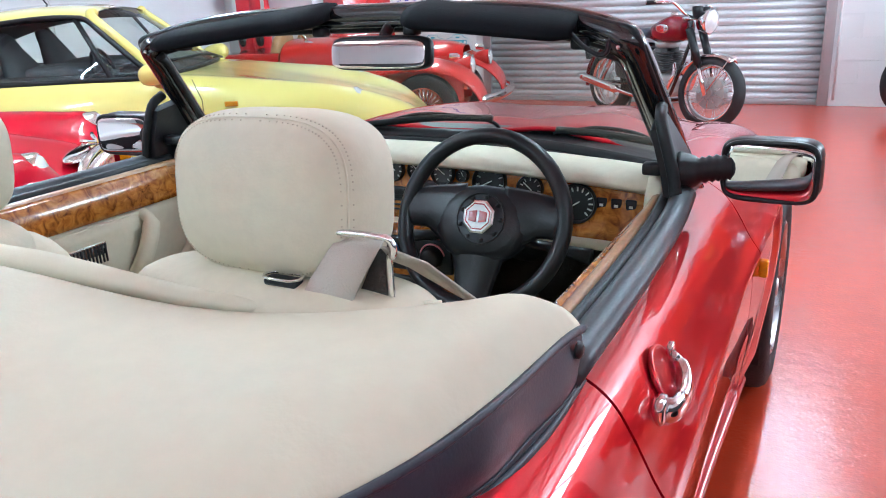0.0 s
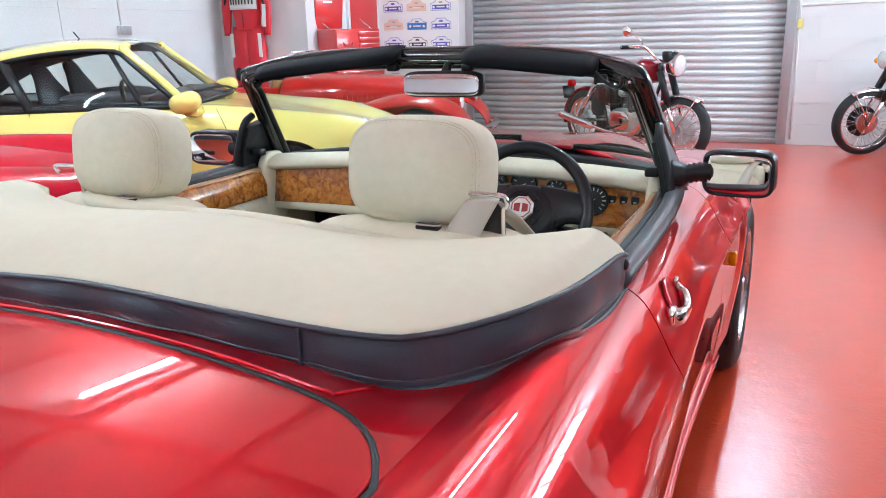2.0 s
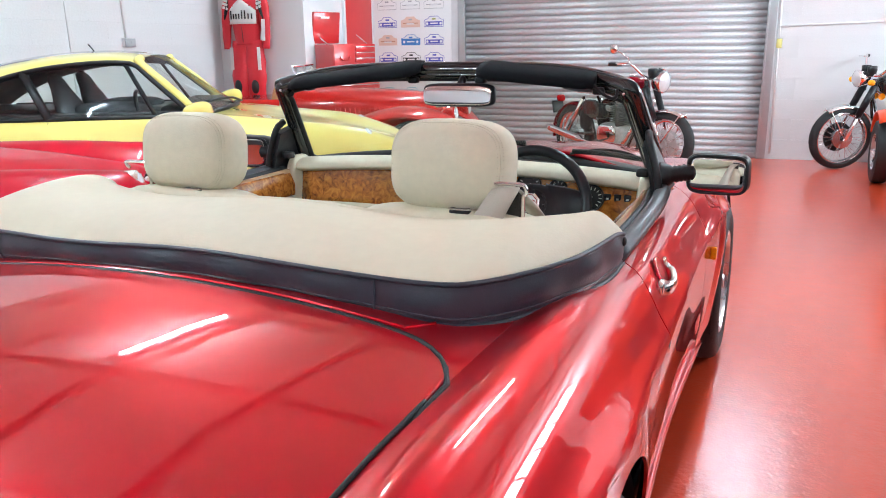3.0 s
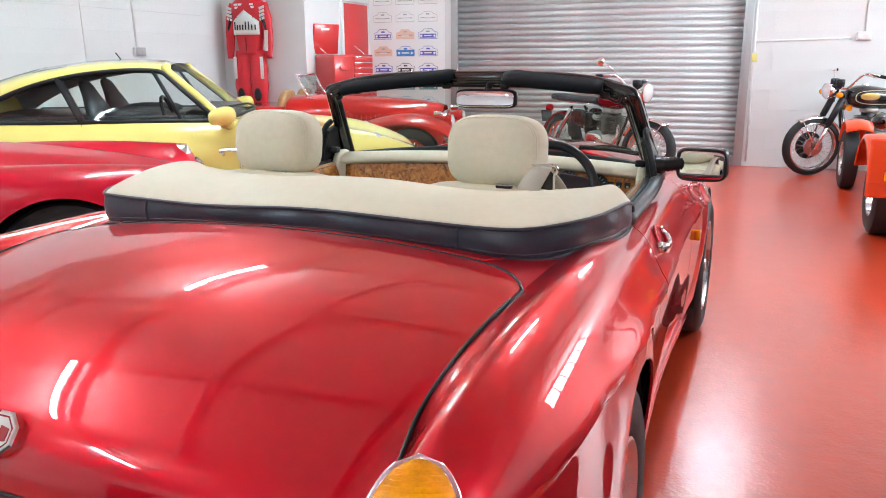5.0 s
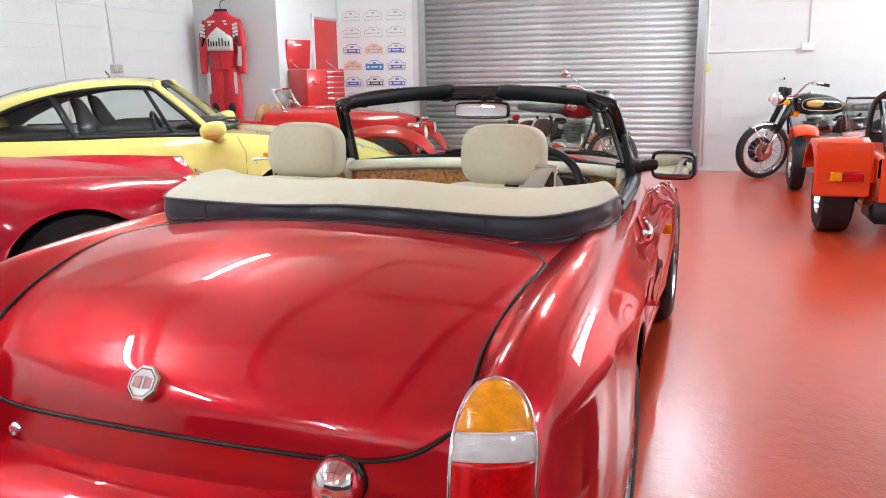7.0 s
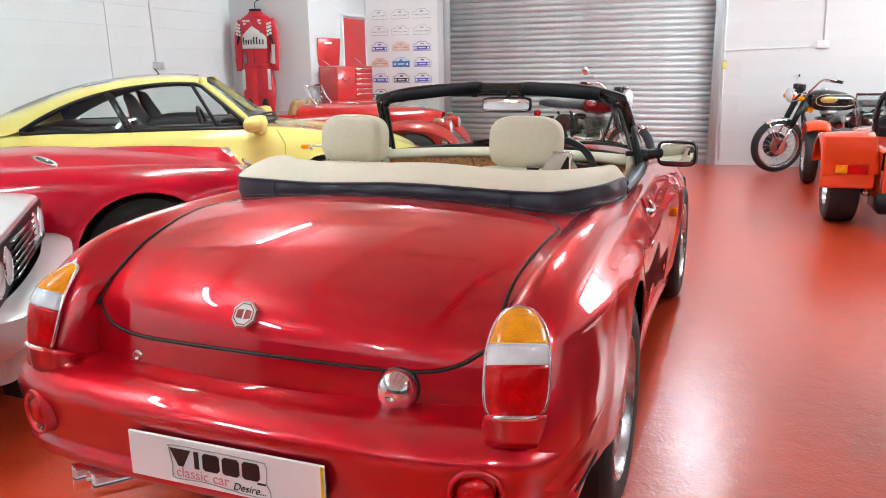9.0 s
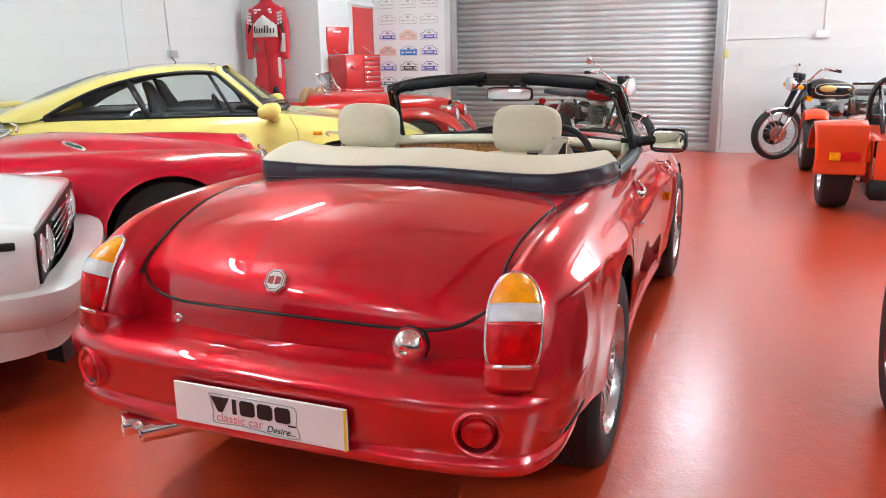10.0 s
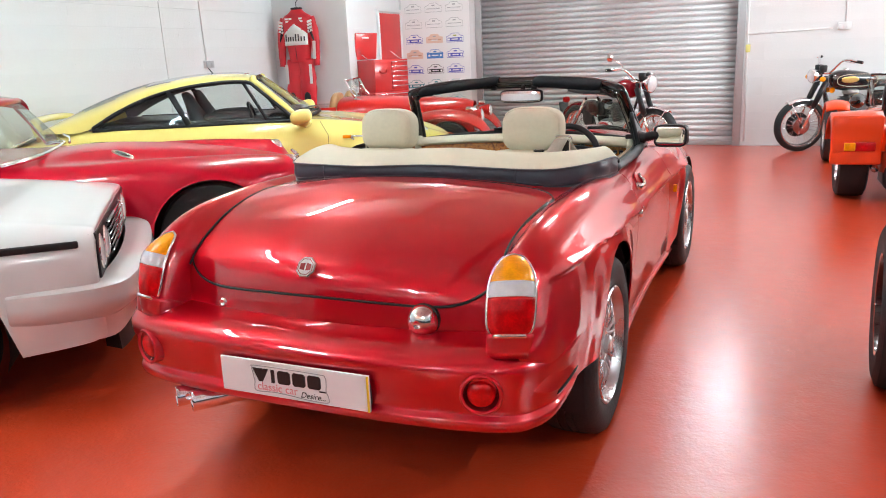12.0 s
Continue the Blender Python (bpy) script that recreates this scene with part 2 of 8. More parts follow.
MAT = dict(
    floor=floor_paint(),
    wall=material("white_masonry_paint", (0.655, 0.66, 0.665), 0.55, bump=0.25, bump_scale=55, vary=0.03, vary_scale=1.3, fine=0.02, each=0.005),
    mortar=material("white_painted_mortar", (0.645, 0.65, 0.655), 0.7, bump=0.2, bump_scale=70, vary=0.04),
    rear=material("unseen_dark_panel", (0.04, 0.04, 0.042), 0.5, vary=0.1, vary_scale=1.2, bump=0.1),
    plaster=material("white_plaster", (0.655, 0.66, 0.665), 0.6, bump=0.08, bump_scale=30, vary=0.03, vary_scale=1.0),
    ceiling=material("white_ceiling_panel", (0.86, 0.86, 0.85), 0.6, vary=0.03, vary_scale=1.0, bump=0.05),
    ceil_rib=material("grey_ceiling_rib", (0.14, 0.14, 0.14), 0.6, vary=0.05),
    steel=brushed_steel(),
    frame_steel=material("grey_painted_steel", (0.42, 0.43, 0.44), 0.4, 0.6, vary=0.06, bump=0.05),
    conduit=material("white_plastic_conduit", (0.72, 0.72, 0.72), 0.45, vary=0.05),
    paint_red=car_red("nightfire_red_paint", (0.54, 0.0018, 0.015), 0.42, 0.66, coat=1.0, coat_rough=0.006, vary=0.02, vary_scale=1.0, fine=0.04, fine_scale=900),
    chrome=material("chrome", (0.85, 0.85, 0.86), 0.06, 1.0, rough_vary=0.03, vary=0.02, vary_scale=8),
    chrome_dull=material("brushed_chrome", (0.7, 0.7, 0.71), 0.22, 1.0, rough_vary=0.06, vary=0.05, vary_scale=12),
    alloy=material("silver_alloy_wheel", (0.55, 0.55, 0.56), 0.28, 0.9, vary=0.06, vary_scale=9, rough_vary=0.06),
    tyre=material("tyre_rubber", (0.018, 0.018, 0.019), 0.62, spec=0.35, bump=0.2, bump_scale=90, vary=0.12, vary_scale=9),
    rubber=material("black_rubber", (0.009, 0.009, 0.010), 0.5, spec=0.35, vary=0.1, vary_scale=12, bump=0.08, bump_scale=120),
    black=material("black_satin_plastic", (0.009, 0.009, 0.011), 0.36, spec=0.35, bump=0.06, bump_scale=180, vary=0.08, vary_scale=10),
    rail_black=material("satin_grey_black_rail", (0.045, 0.046, 0.052), 0.42, 0.3, vary=0.08, vary_scale=6, rough_vary=0.06, bump=0.04, bump_scale=120),
    black_gloss=material("black_gloss_paint", (0.012, 0.012, 0.013), 0.12, coat=0.8, vary=0.05),
    vinyl=material("black_leathercloth", (0.032, 0.036, 0.050), 0.40, bump=0.06, bump_scale=300, vary=0.12, vary_scale=6, rough_vary=0.08, fine=0.06, fine_scale=60),
    visor=material("black_padded_vinyl", (0.005, 0.005, 0.007), 0.75, spec=0.12, bump=0.10, bump_scale=260, vary=0.1, vary_scale=8),
    leather=material("cream_leather", (0.64, 0.58, 0.44), 0.6, spec=0.3, bump=0.08, bump_scale=230, vary=0.035, vary_scale=5, rough_vary=0.06, fine=0.03, fine_scale=60),
    cloth=material("cream_hood_cover_vinyl", (0.66, 0.60, 0.455), 0.62, spec=0.3, bump=0.06, bump_scale=190, vary=0.035, vary_scale=3, rough_vary=0.06, fine=0.02, fine_scale=40),
    carpet=material("dark_carpet", (0.05, 0.04, 0.032), 0.9, bump=0.5, bump_scale=300, vary=0.2),
    webbing=material("beige_belt_webbing", (0.5, 0.43, 0.36), 0.6, bump=0.3, bump_scale=420, vary=0.05),
    stitch=material("cream_thread", (0.52, 0.465, 0.345), 0.7, vary=0.1, vary_scale=80),
    wood=burr_walnut(),
    trim_wood=material("varnished_wood_edge", (0.40, 0.22, 0.09), 0.35, coat=0.5, vary=0.15, vary_scale=14, fine=0.1, fine_scale=120),
    glass=clear_glass("window_glass", (0.86, 0.92, 0.9)),
    glass_screen=clear_glass("laminated_screen_glass", (0.74, 0.79, 0.75)),
    glass_dark=clear_glass("tinted_window_glass", (0.5, 0.56, 0.55)),
    bowl_red=material("dark_red_bowl", (0.12, 0.004, 0.006), 0.15, coat=0.8, vary=0.1),
    lens_clear=material("clear_ribbed_lens", (0.62, 0.64, 0.65), 0.08, spec=0.6, coat=1.0, vary=0.08, vary_scale=30, bump=0.12, bump_scale=60),
    lens_amber=material("amber_lens", (0.82, 0.30, 0.002), 0.2, spec=0.2, coat=0.8, coat_rough=0.02, vary=0.16, vary_scale=26, fine=0.08, fine_scale=200),
    lens_red=material("red_lens", (0.50, 0.0008, 0.003), 0.2, spec=0.1, coat=0.8, coat_rough=0.02, vary=0.3, vary_scale=22, fine=0.15, fine_scale=160),
    mirror=material("mirror_glass", (0.86, 0.87, 0.87), 0.01, 1.0),
    white_plate=material("white_plate_plastic", (0.82, 0.82, 0.82), 0.25, vary=0.01, fine=0.01),
    yellow_plate=material("yellow_plate_edge", (0.8, 0.55, 0.01), 0.3, vary=0.03),
    ink=material("black_ink", (0.01, 0.01, 0.01), 0.4, vary=0.05),
    grey_ink=material("grey_ink", (0.3, 0.3, 0.31), 0.4, vary=0.05),
    pink_ink=material("pink_ink", (0.7, 0.25, 0.28), 0.4, vary=0.05),
    dial=material("black_dial_face", (0.012, 0.013, 0.012), 0.35, vary=0.1, vary_scale=30),
    dial_mark=material("pale_dial_marks", (0.6, 0.62, 0.55), 0.5, vary=0.05),
    badge_red=material("dark_red_enamel", (0.3, 0.02, 0.02), 0.25, coat=0.8, vary=0.05),
    badge_white=material("white_enamel", (0.75, 0.74, 0.7), 0.25, coat=0.8, vary=0.03),
    paint_yellow=material("pale_yellow_paint", (0.78, 0.66, 0.19), 0.3, spec=0.15, coat=1.0, coat_rough=0.02, vary=0.02, vary_scale=1.2, fine=0.01, fine_scale=400),
    paint_daimler=material("bright_red_paint", (0.46, 0.002, 0.018), 0.3, spec=0.1, coat=0.75, coat_rough=0.01, vary=0.03, vary_scale=1.5, fine=0.02, fine_scale=300),
    paint_morgan=material("scarlet_paint", (0.52, 0.014, 0.012), 0.3, spec=0.12, coat=1.0, coat_rough=0.03, vary=0.03, vary_scale=1.5, fine=0.02, fine_scale=300),
    paint_white=material("white_car_paint", (0.66, 0.67, 0.655), 0.3, coat=1.0, coat_rough=0.03, vary=0.02, vary_scale=1.5, fine=0.01, fine_scale=300),
    paint_orange=material("orange_red_paint", (0.74, 0.06, 0.012), 0.3, spec=0.12, coat=1.0, coat_rough=0.03, vary=0.03, vary_scale=2, fine=0.02, fine_scale=300),
    seat_grey=material("dark_grey_seat_cloth", (0.035, 0.036, 0.04), 0.8, bump=0.3, bump_scale=300, vary=0.1),
    tool_red=material("red_tool_chest_enamel", (0.55, 0.022, 0.022), 0.28, coat=0.6, vary=0.05, fine=0.02),
    suit_red=material("red_race_leather", (0.58, 0.012, 0.025), 0.4, bump=0.15, bump_scale=120, vary=0.08, vary_scale=6, rough_vary=0.08),
    suit_white=material("white_race_leather", (0.74, 0.74, 0.72), 0.42, bump=0.1, bump_scale=120, vary=0.04),
    paper=material("white_poster_paper", (0.78, 0.78, 0.78), 0.6, vary=0.02, fine=0.02),
    gold_line=material("cream_coach_line", (0.66, 0.60, 0.46), 0.4, vary=0.05, fine=0.03),
    barrel=material("sooty_cast_barrel", (0.10, 0.10, 0.10), 0.5, 0.4, vary=0.15, vary_scale=25, fine=0.1),
    headliner=material("grey_headlining", (0.13, 0.13, 0.135), 0.9, vary=0.08, fine=0.06),
    roof_grey=material("grey_sunroof_panel", (0.22, 0.22, 0.23), 0.25, coat=0.8, vary=0.04, fine=0.03),
    bore_black=material("matt_black_bore", (0.008, 0.008, 0.008), 0.9, vary=0.2, fine=0.1),
    cooper=material("engine_alloy", (0.40, 0.40, 0.39), 0.42, 0.55, vary=0.12, vary_scale=25, bump=0.15, bump_scale=60),
    gold=material("gold_lettering", (0.6, 0.42, 0.14), 0.35, 0.6, vary=0.05),
)


# ---- mesh tools ----
def empty(name, at=None):
    ob = new(name)
    if at is not None:
        ob.matrix_world = at
    return ob


def part(name, bm, mat, parent=None, label="", smooth=True, auto=None):
    """One bmesh becomes one mesh object, under its thing or part where one is given."""
    me = bpy.data.meshes.new(name)
    bmesh.ops.recalc_face_normals(bm, faces=bm.faces)
    for f in bm.faces:
        f.smooth = smooth
    if auto is not None:
        lim = radians(auto)
        for e in bm.edges:
            if len(e.link_faces) == 2 and e.calc_face_angle(0) > lim:
                e.smooth = False
    bm.to_mesh(me)
    bm.free()
    me.materials.append(MAT[mat] if isinstance(mat, str) else mat)
    ob = new(name, me)
    if parent is not None:
        ob.parent = parent
    if label:
        ob["label"] = label
    return ob


def spline(pts, n, closed=False):
    """Catmull-Rom curve through pts, n points to a segment."""
    p = np.asarray(pts, float)
    k = len(p)
    out = []
    last = k if closed else k - 1
    for i in range(last):
        if closed:
            a, b, c, d = p[(i - 1) % k], p[i], p[(i + 1) % k], p[(i + 2) % k]
        else:
            b, c = p[i], p[i + 1]
            a = p[i - 1] if i else 2 * b - c
            d = p[i + 2] if i + 2 < k else 2 * c - b
        for j in range(n):
            t = j / n
            out.append(0.5 * (2 * b + (c - a) * t + (2 * a - 5 * b + 4 * c - d) * t * t + (3 * b - a - 3 * c + d) * t ** 3))
    if not closed:
        out.append(p[-1])
    return np.array(out)


def even(pts, n):
    """pts, a fine polyline, at n even steps."""
    p = np.asarray(pts, float)
    d = np.r_[0, np.cumsum(np.linalg.norm(np.diff(p, axis=0), axis=1))]
    s = np.linspace(0, d[-1], n)
    return np.stack([np.interp(s, d, p[:, i]) for i in range(p.shape[1])], 1)


def table(rows, y, col):
    """Smooth look-up in rows (y, a, b, ...)."""
    r = np.asarray(rows, float)
    x, v = r[:, 0], r[:, col]
    m = np.gradient(v, x)
    y = min(max(y, x[0]), x[-1])
    i = int(min(np.searchsorted(x, y, "right") - 1, len(x) - 2))
    h = x[i + 1] - x[i]
    t = (y - x[i]) / h
    return (2 * t**3 - 3 * t**2 + 1) * v[i] + (t**3 - 2 * t**2 + t) * h * m[i] + (-2 * t**3 + 3 * t**2) * v[i + 1] + (t**3 - t**2) * h * m[i + 1]


def grid(rows, bm=None, wrap_u=False, wrap_v=False):
    """A sheet through rows of points."""
    bm = bm or bmesh.new()
    vs = [[bm.verts.new(p) for p in row] for row in rows]
    nu, nv = len(vs), len(vs[0])
    for i in range(nu if wrap_u else nu - 1):
        for j in range(nv if wrap_v else nv - 1):
            q = [vs[i][j], vs[(i + 1) % nu][j], vs[(i + 1) % nu][(j + 1) % nv], vs[i][(j + 1) % nv]]
            q = list(dict.fromkeys(q))
            if len(q) > 2:
                bm.faces.new(q)
    return bm


def loft(rows, bm=None, caps=True):
    """Closed rings joined to a solid."""
    bm = bm or bmesh.new()
    vs = [[bm.verts.new(p) for p in row] for row in rows]
    nv = len(vs[0])
    for i in range(len(vs) - 1):
        for j in range(nv):
            bm.faces.new((vs[i][j], vs[i + 1][j], vs[i + 1][(j + 1) % nv], vs[i][(j + 1) % nv]))
    if caps:
        bm.faces.new(vs[0][::-1])
        bm.faces.new(vs[-1])
    return bm


def tube(pts, r, sides=8, closed=False, bm=None, flat=1.0, caps=True):
    """A round bar along pts. r: one radius or one for each point."""
    p = [Vector(q) for q in pts]
    n = len(p)
    rs = [r] * n if np.isscalar(r) else list(r)
    tang = []
    for i in range(n):
        a, b = (p[(i - 1) % n], p[(i + 1) % n]) if closed else (p[max(i - 1, 0)], p[min(i + 1, n - 1)])
        tang.append((b - a).normalized())
    up = Vector((0, 0, 1)) if abs(tang[0].z) < 0.9 else Vector((0, 1, 0))
    side = tang[0].cross(up).normalized()
    rings = []
    for i in range(n):
        side = (side - tang[i] * side.dot(tang[i])).normalized()
        over = side.cross(tang[i]).normalized()
        rings.append([p[i] + (side * math.cos(a) + over * math.sin(a) * flat) * rs[i] for a in (2 * math.pi * k / sides for k in range(sides))])
    bm = bm or bmesh.new()
    if closed:
        return grid(rings, bm, True, True)
    return loft(rings, bm, caps)


def box(size, at=(0, 0, 0), bevel=0.0, seg=2, bm=None, turn=None):
    """A box with rounded edges, centred at at."""
    bm = bm or bmesh.new()
    m = Matrix.Translation(at) @ (turn or Matrix()) @ Matrix.Diagonal((*size, 1))
    made = bmesh.ops.create_cube(bm, size=1, matrix=m)
    if bevel:
        es = list({e for v in made["verts"] for e in v.link_edges})
        bmesh.ops.bevel(bm, geom=es, offset=bevel, segments=seg, profile=0.5, affect="EDGES")
    return bm


def lathe(profile, sides=32, axis="y", at=(0, 0, 0), bm=None, turn=None):
    """profile: (radius, along) pairs turned round an axis through at."""
    bm = bm or bmesh.new()
    rows = []
    for r, h in profile:
        ring = []
        for k in range(sides):
            a = 2 * math.pi * k / sides
            c, s = r * math.cos(a), r * math.sin(a)
            v = Vector({"x": (h, c, s), "y": (s, h, c), "z": (c, s, h)}[axis])
            if turn:
                v = turn @ v
            ring.append(v + Vector(at))
        rows.append(ring)
    vs = [[bm.verts.new(q) for q in row] for row in rows]
    for i in range(len(vs) - 1):
        for j in range(sides):
            bm.faces.new((vs[i][j], vs[i + 1][j], vs[i + 1][(j + 1) % sides], vs[i][(j + 1) % sides]))
    bmesh.ops.remove_doubles(bm, verts=bm.verts[:], dist=1e-6)
    return bm


def pillow(size, at=(0, 0, 0), power=4.0, power_z=3.0, nu=36, nv=20, turn=None, bm=None):
    """A padded cushion: a rounded block of full, soft sides."""
    bm = bm or bmesh.new()
    a, b, c = (s / 2 for s in size)

    def sgn(v, e):
        return math.copysign(abs(v) ** e, v)
    rows = []
    for i in range(nv + 1):
        la = math.pi * (i / nv - 0.5)
        row = []
        for j in range(nu):
            lo = 2 * math.pi * j / nu
            v = Vector((a * sgn(math.cos(la), 2 / power_z) * sgn(math.cos(lo), 2 / power),
                        b * sgn(math.sin(la), 2 / power_z),
                        c * sgn(math.cos(la), 2 / power_z) * sgn(math.sin(lo), 2 / power)))
            row.append((turn @ v if turn else v) + Vector(at))
        rows.append(row)
    grid(rows, bm, False, True)
    bmesh.ops.remove_doubles(bm, verts=bm.verts[:], dist=1e-5)
    return bm


def sheet(rows, thick, flip=False):
    """A sheet through rows of points, given thickness along its normals."""
    bm = grid(rows)
    bmesh.ops.remove_doubles(bm, verts=bm.verts[:], dist=1e-6)
    bmesh.ops.recalc_face_normals(bm, faces=bm.faces)
    bmesh.ops.solidify(bm, geom=bm.faces[:], thickness=thick)
    return bm


def thing(name, label, category, at=None, group="", kind=""):
    return tagged(empty(name, at), label, category, group, kind)


def shell(stations, nu=6, nv=6):
    """Smooth half body through stations (y, [(x, z), ...] from the middle of the top to the sill); rows run along y."""
    secs = [np.array([[x, y, z] for x, z in spline(pts, nv)]) for y, pts in stations]
    arr = np.array(secs)
    return spline(arr.reshape(len(secs), -1), nu).reshape(-1, arr.shape[1], 3)


def arched(rows, wheels, flare=0.0, reach=0.09):
    """Cuts wheel arches (y, z, radius) out of the lower side of a half body, with a flare round them."""
    out = []
    for row in rows:
        row = np.array(row)
        for yc, zc, r in wheels:
            d = np.hypot(row[:, 1] - yc, row[:, 2] - zc)
            k = np.clip(1 - (d - r) / reach, 0, 1)
            row[:, 0] += np.where(row[:, 2] > zc - 0.15, flare * k * k * (3 - 2 * k) * (row[:, 0] > 0.35), 0)
            dy = row[:, 1].mean() - yc
            if abs(dy) < r:
                za = zc + math.sqrt(r * r - dy * dy)
                low = np.where((row[:, 2] < za) & (row[:, 0] > 0.3))[0]
                if len(low) and low[0] > 0:
                    i = low[0]
                    a, b = row[i - 1], row[i]
                    t = (a[2] - za) / max(a[2] - b[2], 1e-6)
                    row[i:] = a + (b - a) * t
        out.append(row)
    return out


def flip(rows):
    return [[(-p[0], p[1], p[2]) for p in row] for row in rows]


def both(rows, bm=None):
    """The half body and its mirror half in one sheet."""
    return grid([[(-p[0], p[1], p[2]) for p in row[::-1]] + [tuple(p) for p in row[1:]] for row in rows], bm)

# ---- the room ----
BACK, LEFT, PIER_Y, PIER_X, RIGHT, REAR = 8.63, -5.2, 6.95, -4.02, 5.2, -8.2


def setting(name, bm, mat, label, category="", smooth=False):
    ob = part(name, bm, mat, None, "", smooth)
    return tagged(ob, label, category or name.split("_")[0], kind="structure")


setting("floor", box((RIGHT - LEFT + 0.6, BACK - REAR + 0.6, 0.2), ((RIGHT + LEFT) / 2, (BACK + REAR) / 2, -0.1)), "floor", "glossy red painted concrete garage floor, scuffed", "floor")
ceil_bm = box((RIGHT - LEFT + 0.6, BACK - REAR + 0.6, 0.15), ((RIGHT + LEFT) / 2, (BACK + REAR) / 2, CEIL + 0.075))
for k in range(10):
    box((RIGHT - LEFT, 0.07, 0.03), ((RIGHT + LEFT) / 2, REAR + 1.0 + 1.75 * k, CEIL - 0.012), bm=ceil_bm)
for k in range(9):
    box((0.07, BACK - REAR, 0.03), (LEFT + 0.6 + 1.2 * k, (BACK + REAR) / 2, CEIL - 0.016), bm=ceil_bm)
ceiling = setting("ceiling", ceil_bm, "ceiling", "white panelled ceiling with narrow grey ribs", "ceiling")
ceiling.data.materials.append(MAT["ceil_rib"])
for poly in list(ceiling.data.polygons)[6:]:
    poly.material_index = 1
SH_L, SH_R = -2.72, 0.93      # shutter opening
wall_back = setting("wall_back", box((SH_L - PIER_X + 0.2, 0.2, CEIL), ((SH_L + PIER_X - 0.2) / 2, BACK + 0.1, CEIL / 2)), "mortar", "white painted blockwork wall behind the shutter", "wall")
wall_back_right = setting("wall_back_right", box((RIGHT - SH_R, 0.2, CEIL), ((SH_R + RIGHT) / 2, BACK + 0.1, CEIL / 2)), "mortar", "white painted blockwork wall beside the roller shutter", "wall")
setting("wall_lintel", box((SH_R - SH_L, 0.2, 0.25), ((SH_R + SH_L) / 2, BACK + 0.1, CEIL - 0.125)), "plaster", "white painted lintel over the roller shutter", "wall")
wall_left = setting("wall_left", box((0.2, PIER_Y - REAR, CEIL), (LEFT - 0.1, (PIER_Y + REAR) / 2, CEIL / 2)), "mortar", "white painted blockwork side wall with conduit", "wall")
wall_pier = setting("wall_pier", box((PIER_X - LEFT + 0.2, BACK - PIER_Y, CEIL), ((PIER_X + LEFT - 0.2) / 2, (BACK + PIER_Y) / 2, CEIL / 2)), "plaster", "smooth white painted projecting wall", "wall")
wr = box((0.2, BACK - REAR, WIN_Z0), (RIGHT + 0.1, (BACK + REAR) / 2, WIN_Z0 / 2))
box((0.2, BACK - REAR, CEIL - WIN_Z1), (RIGHT + 0.1, (BACK + REAR) / 2, (CEIL + WIN_Z1) / 2), bm=wr)
box((0.2, BACK - WIN_Y1, WIN_Z1 - WIN_Z0), (RIGHT + 0.1, (BACK + WIN_Y1) / 2, (WIN_Z0 + WIN_Z1) / 2), bm=wr)
box((0.2, WIN_Y0 - REAR, WIN_Z1 - WIN_Z0), (RIGHT + 0.1, (WIN_Y0 + REAR) / 2, (WIN_Z0 + WIN_Z1) / 2), bm=wr)
setting("wall_right", wr, "plaster", "plain white side wall with high windows", "wall")
win = thing("window_1", "row of high daylit windows with grey frames", "window", kind="structure")
for k in range(6):
    part("mullion", box((0.06, 0.06, WIN_Z1 - WIN_Z0), (RIGHT + 0.05, WIN_Y0 + (WIN_Y1 - WIN_Y0) * k / 5, (WIN_Z0 + WIN_Z1) / 2), 0.006), "frame_steel", win)
for z in (WIN_Z0 + 0.02, WIN_Z1 - 0.02):
    part("window_rail", box((0.05, WIN_Y1 - WIN_Y0, 0.05), (RIGHT + 0.05, (WIN_Y0 + WIN_Y1) / 2, z), 0.006), "frame_steel", win)
setting("wall_rear", box((RIGHT - LEFT + 0.4, 0.2, CEIL), ((RIGHT + LEFT) / 2, REAR - 0.1, CEIL / 2)), "plaster", "white painted rear wall above an added dark panel", "wall")
# dark panels added out of view, so that the red bodywork reflects dark
setting("dado", box((RIGHT - LEFT, 0.02, 2.1), ((RIGHT + LEFT) / 2, REAR + 0.01, 1.05)), "rear", "added dark grey panel on the rear wall, darkens reflections", "dado")
setting("dado", box((0.02, 6.5 - REAR, 1.5), (RIGHT - 0.012, (6.5 + REAR) / 2, 0.75)), "rear", "added dark grey panel on the side wall, darkens reflections", "dado")

# ---- the red roadster ----
mg = thing("roadster", "metallic dark red open roadster, hood folded under a cream cover", "car", pose(0, -0.8, 0, 0, 0, -1.8) @ pose(0, 0.8, 0))
R = 0.325         # wheel radius

